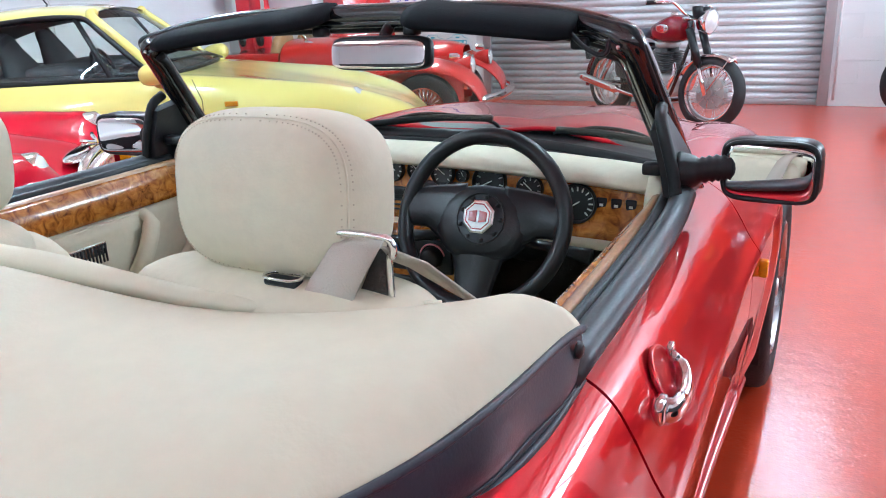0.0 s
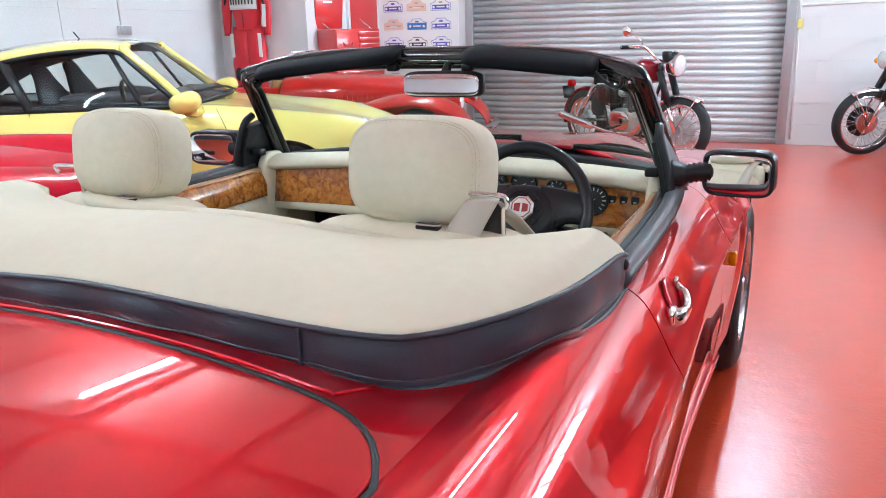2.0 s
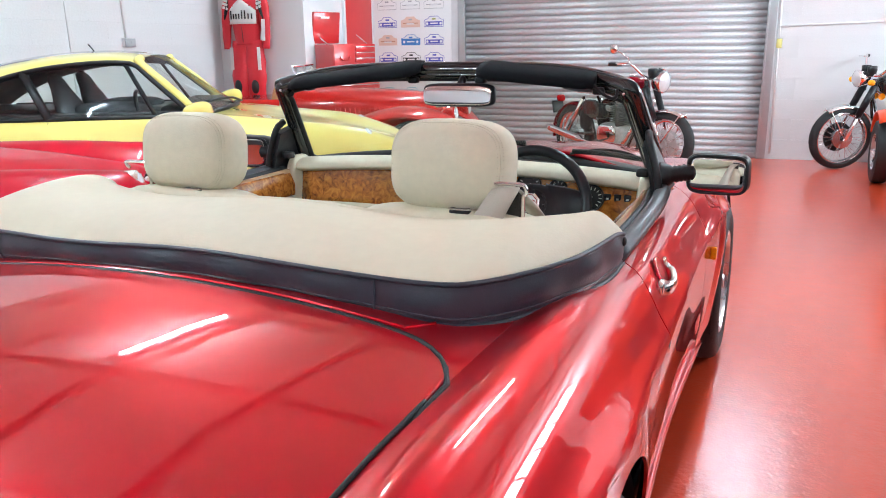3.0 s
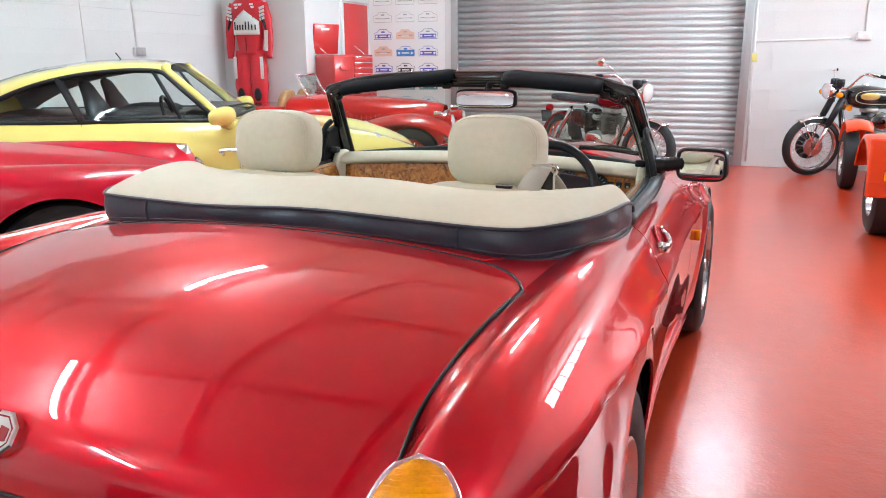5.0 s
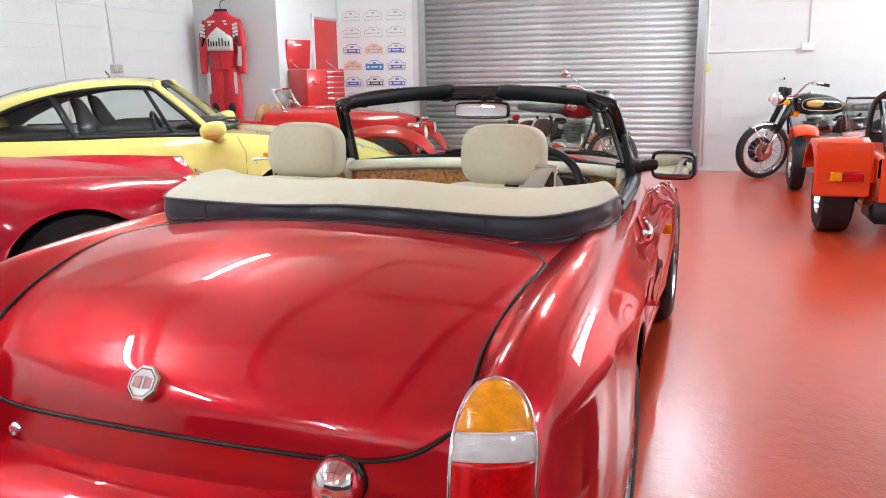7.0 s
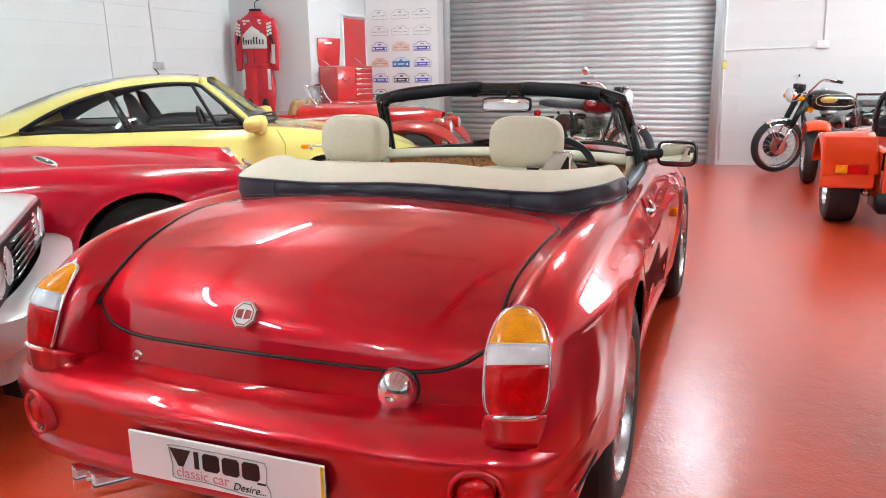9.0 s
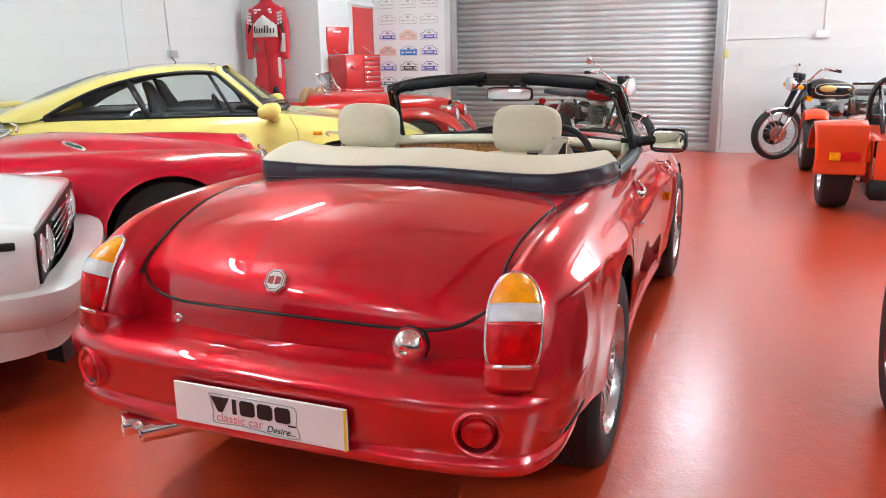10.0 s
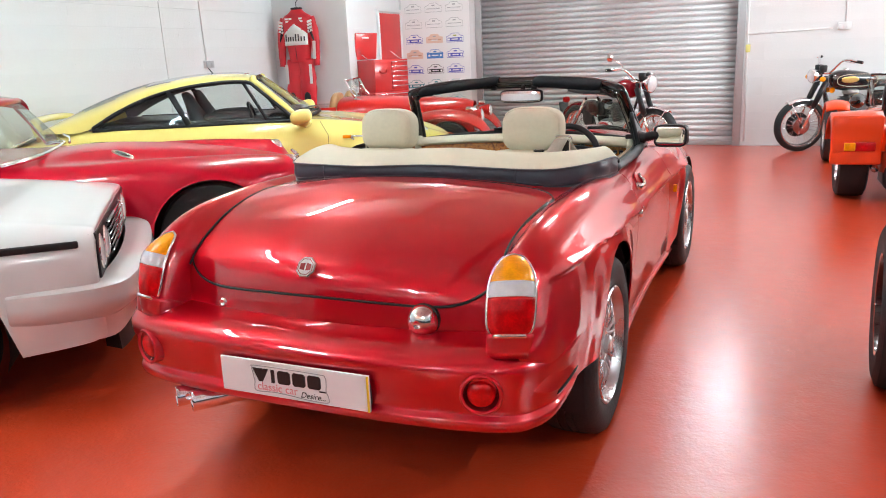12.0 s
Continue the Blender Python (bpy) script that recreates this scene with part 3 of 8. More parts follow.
SIDE = [
    (-0.765, [(0.580, 0.470), (0.599, 0.590), (0.624, 0.608), (0.649, 0.600), (0.667, 0.570), (0.671, 0.548), (0.664, 0.488)]),
    (-0.742, [(0.550, 0.470), (0.584, 0.635), (0.627, 0.660), (0.671, 0.645), (0.699, 0.595), (0.711, 0.556), (0.704, 0.456)]),
    (-0.700, [(0.540, 0.480), (0.578, 0.698), (0.627, 0.738), (0.687, 0.712), (0.727, 0.640), (0.745, 0.571), (0.737, 0.441)]),
    (-0.630, [(0.538, 0.600), (0.576, 0.760), (0.627, 0.808), (0.699, 0.772), (0.743, 0.676), (0.765, 0.576), (0.760, 0.436)]),
    (-0.500, [(0.536, 0.772), (0.588, 0.826), (0.641, 0.858), (0.717, 0.812), (0.763, 0.705), (0.786, 0.580), (0.781, 0.430)]),
    (-0.300, [(0.540, 0.832), (0.594, 0.865), (0.652, 0.882), (0.728, 0.832), (0.774, 0.718), (0.796, 0.570), (0.789, 0.420)]),
    (0.000, [(0.520, 0.850), (0.592, 0.875), (0.657, 0.888), (0.727, 0.842), (0.774, 0.722), (0.790, 0.560), (0.780, 0.400)]),
    (0.300, [(0.515, 0.850), (0.597, 0.872), (0.657, 0.880), (0.719, 0.834), (0.764, 0.712), (0.760, 0.500), (0.730, 0.220)]),
    (0.570, [(0.567, 0.855), (0.617, 0.868), (0.659, 0.868), (0.713, 0.824), (0.757, 0.700), (0.745, 0.480), (0.712, 0.200)]),
    (1.000, [(0.583, 0.852), (0.617, 0.862), (0.651, 0.860), (0.701, 0.814), (0.745, 0.688), (0.731, 0.460), (0.695, 0.190)]),
    (1.350, [(0.586, 0.860), (0.614, 0.870), (0.650, 0.862), (0.696, 0.808), (0.738, 0.680), (0.727, 0.460), (0.687, 0.190)]),
    (1.700, [(0.472, 0.868), (0.561, 0.866), (0.633, 0.848), (0.696, 0.792), (0.741, 0.668), (0.743, 0.500), (0.707, 0.200)]),
    (2.000, [(0.412, 0.850), (0.532, 0.852), (0.618, 0.832), (0.692, 0.776), (0.744, 0.650), (0.748, 0.500), (0.727, 0.300)]),
    (2.330, [(0.382, 0.820), (0.502, 0.832), (0.602, 0.812), (0.680, 0.756), (0.732, 0.630), (0.740, 0.500), (0.722, 0.350)]),
    (2.700, [(0.340, 0.760), (0.470, 0.780), (0.570, 0.764), (0.646, 0.710), (0.690, 0.600), (0.698, 0.480), (0.680, 0.300)]),
    (2.950, [(0.302, 0.680), (0.422, 0.700), (0.512, 0.686), (0.582, 0.630), (0.622, 0.550), (0.632, 0.450), (0.622, 0.300)]),
    (3.080, [(0.278, 0.580), (0.378, 0.600), (0.448, 0.590), (0.498, 0.560), (0.528, 0.520), (0.538, 0.450), (0.528, 0.320)]),
]
side_rows = shell(SIDE, 14, 20)
# ease the sections into one fair surface ahead of the tail
fair = side_rows.copy()
for _ in range(60):
    fair[1:-1] = 0.25 * fair[:-2] + 0.5 * fair[1:-1] + 0.25 * fair[2:]
ease = np.clip((side_rows[:, :, 1:2] + 0.40) / 0.30, 0, 1)
side_rows[:, :, 0::2] += ease * (fair - side_rows)[:, :, 0::2]
for row in side_rows:
    # a sharp styling line along the flank, and a slanted front shut line
    for p in row:
        zl = float(np.interp(p[1], [-0.7, -0.3, 0.1, 0.5, 1.0, 1.6, 2.6], [0.742, 0.760, 0.745, 0.716, 0.700, 0.685, 0.655]))
        fade = min(max((p[1] + 0.66) / 0.3, 0), 1) * min(max((2.6 - p[1]) / 0.5, 0), 1)
        if p[0] > 0.6:
            d = p[2] - zl
            p[0] += fade * (0.015 * math.exp(-(d / (0.034 if d > 0 else 0.007)) ** 2) - 0.005 * min(1, max(0, -d / 0.008)))
        p[1] += 0.4 * (0.76 - p[2]) * math.exp(-((p[1] - 1.55) / 0.22) ** 2)
side_rows = arched(side_rows, [(0.0, 0.325, 0.376), (2.33, 0.325, 0.372)], 0.014, 0.13)
ys = spline(np.array([[s[0]] for s in SIDE]), 14)[:, 0]


def cut(rows, lo, hi):
    """The rows of the flank between two stations, with a row set exactly on either end."""
    def at(y):
        k = min(max(int(np.searchsorted(ys, y)), 1), len(ys) - 1)
        w = (y - ys[k - 1]) / (ys[k] - ys[k - 1])
        return [np.array(p) * (1 - w) + np.array(q) * w for p, q in zip(rows[k - 1], rows[k])]
    mid = [r for r, y in zip(rows, ys) if lo < y < hi]
    return ([at(lo)] if lo > ys[0] else []) + mid + ([at(hi)] if hi < ys[-1] else [])


for mirror_it, word in ((False, "driver side"), (True, "passenger side")):
    f = (lambda rows: flip(rows)) if mirror_it else (lambda rows: rows)
    part("rear_wing", sheet(f(cut(side_rows, -1, 0.5375)), 0.006), "paint_red", mg, auto=50)
    door = part("door", sheet(f(cut(side_rows, 0.5435, 1.502)), 0.006), "paint_red", mg, auto=50)
    part("front_wing", sheet(f(cut(side_rows, 1.507, 4)), 0.006), "paint_red", mg, auto=50)
    s = -1 if mirror_it else 1
    # dark jamb behind the shut lines, and inner arches
    part("door_jamb", box((0.05, 0.06, 0.50), (s * 0.66, 0.54, 0.45)), "black", mg)
    part("door_jamb", box((0.05, 0.16, 0.50), (s * 0.66, 1.56, 0.45)), "black", mg)
    for yc in (0.0, 2.33):
        liner = [[(s * xx, yc + 0.366 * math.cos(a), 0.325 + 0.366 * math.sin(a)) for xx in (0.42, 0.6, 0.75 if yc < 1 else 0.735)] for a in (math.pi * k / 20 for k in range(-2, 23))]
        part("arch_liner", grid(liner), "black", mg)

# rear deck, boot lid and tail panel
DECK = spline([(0.30, 0.902), (0.15, 0.910), (0.0, 0.910), (-0.15, 0.903), (-0.30, 0.886), (-0.45, 0.853), (-0.55, 0.815), (-0.622, 0.777),
               (-0.668, 0.744), (-0.692, 0.708), (-0.706, 0.660), (-0.716, 0.590), (-0.718, 0.530), (-0.716, 0.470)], 8)
DECK = even(DECK, 97)


def deck(x, v, lift=0.0):
    """Point of the rear deck at x, v from 0 (under the hood cover) to 1 (foot of the tail panel)."""
    def at(xx, vv):
        i = min(max(vv, 0), 1) * 96
        k = min(int(i), 95)
        y, z = DECK[k] + (DECK[k + 1] - DECK[k]) * (i - k)
        u = xx / 0.62
        tail = min(max((vv - 0.35) / 0.45, 0), 1)
        return Vector((xx, y + 0.075 * u * u * tail, z - (0.040 - 0.026 * min(max((vv - 0.75) / 0.2, 0), 1)) * u * u))
    p = at(x, v)
    if lift:
        n = (at(x + 0.004, v) - at(x - 0.004, v)).cross(at(x, min(v + 0.004, 1)) - at(x, max(v - 0.004, 0)))
        n = n.normalized() if n.length else Vector((0, 0, 1))
        if n.z < 0 and n.y > 0:
            n = -n
        if n.z < -0.2:
            n = -n
        p = p + n * lift
    return p


def v_at(y=None, z=None):
    k = int(np.argmin(np.abs(DECK[:, 0] - y))) if z is None else int(np.argmin(np.abs(DECK[:, 1] - z)))
    return k / 96


part("rear_deck", grid([[deck(0.655 * (2 * i / 40 - 1), v / 60) for i in range(41)] for v in range(61)]), "paint_red", mg)
V0, V1 = v_at(y=-0.012), v_at(z=0.654)


def lid(a, b, lift):
    v0 = V0 + 0.026 * a * a + 0.06 * abs(a) ** 14
    v1 = V1 - 0.075 * abs(a) ** 9
    v = v0 + (v1 - v0) * b
    w = np.interp(v, [V0, v_at(y=-0.24), v_at(y=-0.42), v_at(y=-0.53), v_at(z=0.74), V1], [0.585, 0.580, 0.572, 0.563, 0.556, 0.548])
    return deck(a * w, v, lift)


def lid_edge(n, lift=0.003):
    g = 1.010
    e = [lid(g * (-1 + 2 * i / n), -0.004, lift) for i in range(n)] + [lid(g, i / n, lift) for i in range(n)]
    e += [lid(g * (1 - 2 * i / n), 1.004, lift) for i in range(n)] + [lid(-g, 1 - i / n, lift) for i in range(n)]
    return e


boot = part("boot_lid", sheet([[lid(2 * i / 44 - 1, j / 44, 0.006) for i in range(45)] for j in range(45)], 0.012), "paint_red", mg, auto=50)
bev = boot.modifiers.new("soft_edge", "BEVEL")
bev.width, bev.segments, bev.limit_method, bev.angle_limit = 0.004, 2, "ANGLE", radians(50)
part("boot_gap_seal", tube(lid_edge(60, lift=0.0030), 0.0044, 6, True), "rubber", mg)
for s in (-1, 1):
    edge_line = spline([(s * 0.580, -0.175, 0.868), (s * 0.580, -0.22, 0.8665), (s * 0.573, -0.3, 0.856), (s * 0.563, -0.4, 0.834), (s * 0.555, -0.5, 0.798), (s * 0.556, -0.58, 0.748), (s * 0.553, -0.635, 0.700)], 5)
    part("boot_gap_side", tube(edge_line, 0.0038, 6), "rubber", mg)
part("deck_flange", tube([deck(x, V0 + 0.026 * (x / 0.58) ** 2 - 0.016, 0.001) for x in np.linspace(-0.47, 0.47, 41)], 0.0035, 6), "paint_red", mg)
for s in (-1, 1):
    part("deck_joint", tube([deck(s * 0.47, V0 + 0.001, 0.001), deck(s * 0.50, V0 - 0.03, 0.001)], 0.003, 6), "paint_red", mg)
# octagonal badge on the lid
nb = (deck(0.02, V1 - 0.12) - deck(-0.02, V1 - 0.12)).cross(deck(0, V1 - 0.10) - deck(0, V1 - 0.14)).normalized()
vb = v_at(z=0.735)
c0 = deck(-0.038, vb, 0.012)


def octagon(name_label, centre, normal, size, parent, facing_up=Vector((0, 0, 1)), red=True):
    """Eight-sided enamel badge: chrome rim, dark field, plain raised bars."""
    n = normal.normalized()
    side = facing_up.cross(n).normalized()
    up = n.cross(side)
    m = Matrix((side, up, n)).transposed().to_4x4()
    m.translation = centre

    def ring(r, h):
        return [m @ Vector((r * math.cos(a), r * math.sin(a), h)) for a in (math.pi / 8 + k * math.pi / 4 for k in range(8))]
    rim = part("badge", loft([ring(size, -0.006), ring(size, 0.006), ring(size * 0.9, 0.008)]), "chrome", parent, "octagonal chrome badge", smooth=False)
    part("badge_field", loft([ring(size * 0.88, 0.007), ring(size * 0.88, 0.0092)]), "badge_white" if red else "badge_red", rim, smooth=False)
    bars = bmesh.new()
    for k in range(8):
        a0, a1 = math.pi / 8 + k * math.pi / 4, math.pi / 8 + (k + 1) * math.pi / 4
        q = [m @ Vector((r * size * math.cos(a), r * size * math.sin(a), 0.0102)) for r, a in ((0.80, a0), (0.80, a1), (0.72, a1), (0.72, a0))]
        bars.faces.new([bars.verts.new(v) for v in q])
    for shape in (((-0.54, -0.26), (-0.08, -0.34), (-0.08, 0.34), (-0.54, 0.26)), ((0.08, -0.34), (0.54, -0.26), (0.54, 0.26), (0.08, 0.34))):
        low = [m @ Vector((x * size, y * size, 0.0090)) for x, y in shape]
        loft([low, [v + n * 0.0016 for v in low]], bars)
    part("badge_bars", bars, "badge_red" if red else "badge_white", rim, smooth=False)
    return rim


octagon("", c0, Vector((0, -0.80, 0.60)), 0.036, mg, red=True)
# chrome lamp ball and lock on the tail panel
ball_at = deck(0.355, v_at(z=0.615), 0.0)
cap = part("fuel_filler_cap", lathe([(0.043, 0.02), (0.045, 0.0)] + [(0.048 * math.cos(a), -0.006 - 0.046 * math.sin(a)) for a in np.linspace(0.05, 1.3, 9)] + [(0.011, -0.0505), (0.009, -0.047), (0, -0.047)], 36, "y", ball_at), "chrome", mg, "round chrome fuel filler cap")
part("collar", lathe([(0.050, 0.03), (0.050, 0.0), (0.047, -0.004), (0.043, -0.003)], 32, "y", ball_at), "black_gloss", cap, "dark collar")
part("boot_lock", lathe([(0.016, 0.005), (0.015, -0.006), (0.009, -0.010), (0.007, -0.006), (0, -0.006)], 20, "y", deck(-0.38, v_at(z=0.605), 0.0)), "chrome", mg, "small chrome boot lock")

# rear bumper wrapped round the tail
PLAN = even(spline([(-0.795, -0.385), (-0.792, -0.53), (-0.772, -0.665), (-0.722, -0.760), (-0.65, -0.803), (-0.52, -0.830), (-0.3, -0.848), (0, -0.854),
                    (0.3, -0.848), (0.5, -0.830), (0.625, -0.803), (0.700, -0.760), (0.755, -0.665), (0.778, -0.53), (0.785, -0.385)], 8), 81)
RING = [tuple(q) for q in spline([(-0.17, 0.580), (-0.10, 0.575), (-0.060, 0.568), (-0.028, 0.557), (-0.008, 0.543), (0.003, 0.526), (0.003, 0.505), (-0.005, 0.470), (-0.014, 0.430), (-0.024, 0.392),
        (-0.019, 0.381), (-0.010, 0.370), (-0.010, 0.355), (-0.022, 0.336), (-0.07, 0.322), (-0.17, 0.330)], 3)]
rings = []
for i, (px, py) in enumerate(PLAN):
    a, b = PLAN[max(i - 1, 0)], PLAN[min(i + 1, 80)]
    t = np.array([b[0] - a[0], b[1] - a[1]])
    t /= np.linalg.norm(t)
    out = np.array([t[1], -t[0]])
    end = abs(i - 40) / 40
    drop = -0.062 * max(0, (end - 0.62) / 0.38) ** 1.5
    tuck = 0.055 * max(0, (end - 0.62) / 0.38) ** 1.3
    rings.append([(px + out[0] * (o * (1 if o > -0.1 else 0.55 + 0.45 * (1 - end)) - tuck * max(0, (0.50 - z) / 0.17) ** 1.4), py + out[1] * (o - tuck * max(0, (0.50 - z) / 0.17) ** 1.4), z - (drop if z > 0.5 else 0)) for o, z in RING])
part("rear_bumper", loft(rings), "paint_red", mg, "body-coloured rear bumper", auto=60)
for s in (-1, 1):
    part("bumper_slot", tube(spline([(s * 0.757, -0.700, 0.438), (s * 0.770, -0.640, 0.452), (s * 0.780, -0.560, 0.470)], 4), [0.001] + [0.004] * 7 + [0.001], 6), "rubber", mg)
    part("sill", tube(spline([(s * 0.722, 0.42, 0.205), (s * 0.698, 0.8, 0.192), (s * 0.682, 1.3, 0.187), (s * 0.700, 1.90, 0.205)], 5), 0.014, 8), "paint_red", mg, "body-coloured sill moulding")
under = box((1.05, 0.35, 0.1), (0, -0.58, 0.38))
box((1.36, 2.9, 0.08), (0, 1.1, 0.24), bm=under)
part("underbody", under, "black", mg)


def fog(xs, ys, zs):
    n = Vector((xs * 0.55, -1, 0)).normalized()
    q = n.to_track_quat("-Y", "Z").to_matrix().to_4x4()
    at = Vector((xs, ys, zs))
    lamp = part("fog_lamp", lathe([(0.060, 0.03), (0.060, -0.002), (0.056, -0.007), (0.052, -0.006), (0.049, 0.000)], 36, "y", at, turn=q), "paint_red", mg, "recessed round red fog lamp")
    part("bowl", lathe([(0.052, -0.003), (0.045, 0.006), (0.038, 0.014)], 32, "y", at, turn=q), "bowl_red", lamp)
    part("lens", lathe([(0.040, 0.012), (0.038, 0.002), (0.031, -0.005), (0.018, -0.0095), (0.0, -0.011)], 28, "y", at, turn=q), "lens_red", lamp, "red lens")


fog(0.580, -0.822, 0.462)
fog(-0.605, -0.820, 0.462)

# number plate: plain bars where the lettering stands
plate = part("number_plate", box((0.52, 0.008, 0.111), (0, -0.866, 0.437), 0.002), "white_plate", mg, "white display plate with yellow edge", smooth=False)
part("plate_mount", box((0.50, 0.03, 0.095), (0, -0.848, 0.437), 0.006), "black", mg)
part("plate_edge", box((0.006, 0.003, 0.109), (0.2565, -0.8715, 0.437)), "yellow_plate", plate, smooth=False)


def lettering(words, size, at, mat, parent, slant=0.0):
    """Words in the built-in font, standing upright and facing -y."""
    cu = bpy.data.curves.new("lettering", "FONT")
    cu.body, cu.size, cu.shear, cu.extrude = words, size, slant, 0.0006
    tmp = bpy.data.objects.new("lettering", cu)
    bm = bmesh.new()
    bm.from_mesh(bpy.data.meshes.new_from_object(tmp))
    bpy.data.objects.remove(tmp)
    bm.transform(pose(*at, 90, 0, 0))
    return part("lettering", bm, mat, parent, smooth=False)


def plate_logo():
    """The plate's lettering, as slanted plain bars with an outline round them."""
    py = -0.8712
    def bar(x, z, w, h, lean=0.0):
        m = pose(x, py, z, 0, lean, 0) @ Matrix.Diagonal((w, 0.002, h, 1))
        bmesh.ops.create_cube(bars, size=1, matrix=m)
    # upper heavy line: plain shapes of the emblem's size and weight, each its own piece
    shapes = [((-0.140, 0.469), (-0.083, 0.469), (-0.106, 0.427), (-0.120, 0.427)), ((-0.074, 0.427), (-0.062, 0.427), (-0.062, 0.469), (-0.074, 0.469))]
    for x0 in (-0.051, 0.002, 0.055):
        shapes.append(((x0, 0.433), (x0 + 0.006, 0.427), (x0 + 0.039, 0.427), (x0 + 0.045, 0.433), (x0 + 0.045, 0.463), (x0 + 0.039, 0.469), (x0 + 0.006, 0.469), (x0, 0.463)))
    for pts in shapes:
        bars = loft([[(x, py + 0.001, z) for x, z in pts], [(x, py - 0.001, z) for x, z in pts]])
        part("plate_bar", bars, "ink", plate, smooth=False)
    bars = bmesh.new()
    bar(0.104, 0.422, 0.022, 0.004)
    part("plate_bar", bars, "ink", plate, smooth=False)
    lettering("classic car", 0.036, (-0.128, py, 0.400), "pink_ink", plate)
    lettering("Desire...", 0.026, (0.026, py, 0.395), "ink", plate, 0.35)
    line = [(-0.142, py, 0.470), (-0.125, py, 0.477), (0.09, py, 0.476), (0.116, py, 0.470), (0.119, py, 0.45), (0.117, py, 0.425), (0.124, py, 0.408), (0.120, py, 0.390), (0.06, py, 0.389),
            (0.01, py, 0.393), (-0.06, py, 0.397), (-0.13, py, 0.394), (-0.138, py, 0.41), (-0.136, py, 0.425), (-0.140, py, 0.45)]
    part("plate_outline", tube(spline(line, 4, True), 0.0013, 5, True), "grey_ink", plate)


plate_logo()


def tail_lamp(s):
    """Upright oval lamp cluster: amber over clear over red in a chrome surround."""
    side = Vector((0.945, 0.33, 0.0)).normalized()
    up = Vector((-0.06, 0.38, 0.92)).normalized()
    n = side.cross(up).normalized()
    if n.y > 0:
        n = -n
    c = Vector((0.632 if s > 0 else 0.622, -0.703, 0.712))

    def at(a, b, k=0.0):
        p = 2.3 if b > 0 else 4.5
        w = (1 - min(abs(b), 1) ** p) ** (1 / p) * (1 - 0.10 * max(b, 0))
        bulge = 0.062 * (1 - b * b * (0.9 if b > 0 else 0.35)) * math.sqrt(max(0.0, 1 - 0.92 * a * a)) - 0.028 * max(b, 0) ** 2
        q = c + side * (a * w * 0.0655) + up * (b * 0.117) + n * (bulge + k)
        return Vector((s * q.x, q.y, q.z))
    edge = [at(1, b) for b in np.linspace(-1, 1, 25)] + [at(-1, b) for b in np.linspace(1, -1, 25)[1:-1]]
    lamp = part("tail_lamp", tube(edge, 0.0048, 8, True), "chrome", mg, "upright tail lamp in a chrome surround")
    for nm, lo, hi, mat in (("amber_lens", 0.30, 0.985, "lens_amber"), ("clear_lens", -0.06, 0.297, "lens_clear"), ("red_lens", -0.985, -0.063, "lens_red")):
        part(nm, sheet([[at(a, b, 0.001) for a in np.sin(np.linspace(-math.pi / 2, math.pi / 2, 25))] for b in np.linspace(lo, hi, 14)], 0.008), mat, lamp)
    for lo, hi, mat, n_ribs in ((0.36, 0.9, "lens_amber", 12), (-0.02, 0.26, "lens_clear", 8)):
        ribs = bmesh.new()
        for b in np.linspace(lo, hi, n_ribs):
            tube([at(a, b, 0.0006) for a in np.linspace(-0.94, 0.94, 13)], 0.0007, 4, bm=ribs)
        part("lens_ribs", ribs, mat, lamp)
    part("surround_foot", tube([at(a, -0.955, 0.003) for a in np.sin(np.linspace(-math.pi / 2, math.pi / 2, 19))], 0.007, 8), "chrome", lamp)
    part("divider", tube([at(a, 0.2985, 0.001) for a in np.linspace(-1, 1, 13)], 0.0016, 4), "lens_clear", lamp)
    foot = []
    for drop in (0.0, 0.015, 0.032, 0.050, 0.072):
        row = []
        for a, back in [(-1, 0.09), (-1, 0.03)] + [(a, 0) for a in np.sin(np.linspace(-math.pi / 2, math.pi / 2, 19))] + [(1, 0.03), (1, 0.09)]:
            q = c + side * (a * 0.0645) + up * (-0.106) + n * (0.0405 * math.sqrt(max(0.0, 1 - 0.92 * a * a)) + 0.001 - back)
            row.append(Vector((s * q.x, q.y, q.z - drop)))
        foot.append(row)
    part("lamp_foot", sheet(foot, 0.003), "paint_red", lamp, "red painted foot of the lamp")


tail_lamp(1)
tail_lamp(-1)

# twin exhaust pipes
for dx, dy in ((0.0, 0.0), (0.075, -0.012)):
    part("exhaust_pipe", lathe([(0.034, 0.25), (0.034, -0.04), (0.0355, -0.05), (0.0325, -0.05), (0.031, -0.02), (0.030, 0.2), (0.0, 0.2)], 24, "y", (-0.47 + dx, -0.79 + dy, 0.300), turn=pose(0, 0, 0, 0, 0, -40).to_3x3()), "chrome", mg, "chrome exhaust tail pipe")
    # near-black lining, closed a short way inside the pipe mouth
    part("bore", lathe([(0.0315, -0.03), (0.0300, 0.02), (0.0, 0.02)], 20, "y", (-0.47 + dx, -0.79 + dy, 0.300), turn=pose(0, 0, 0, 0, 0, -40).to_3x3()), "bore_black", mg)


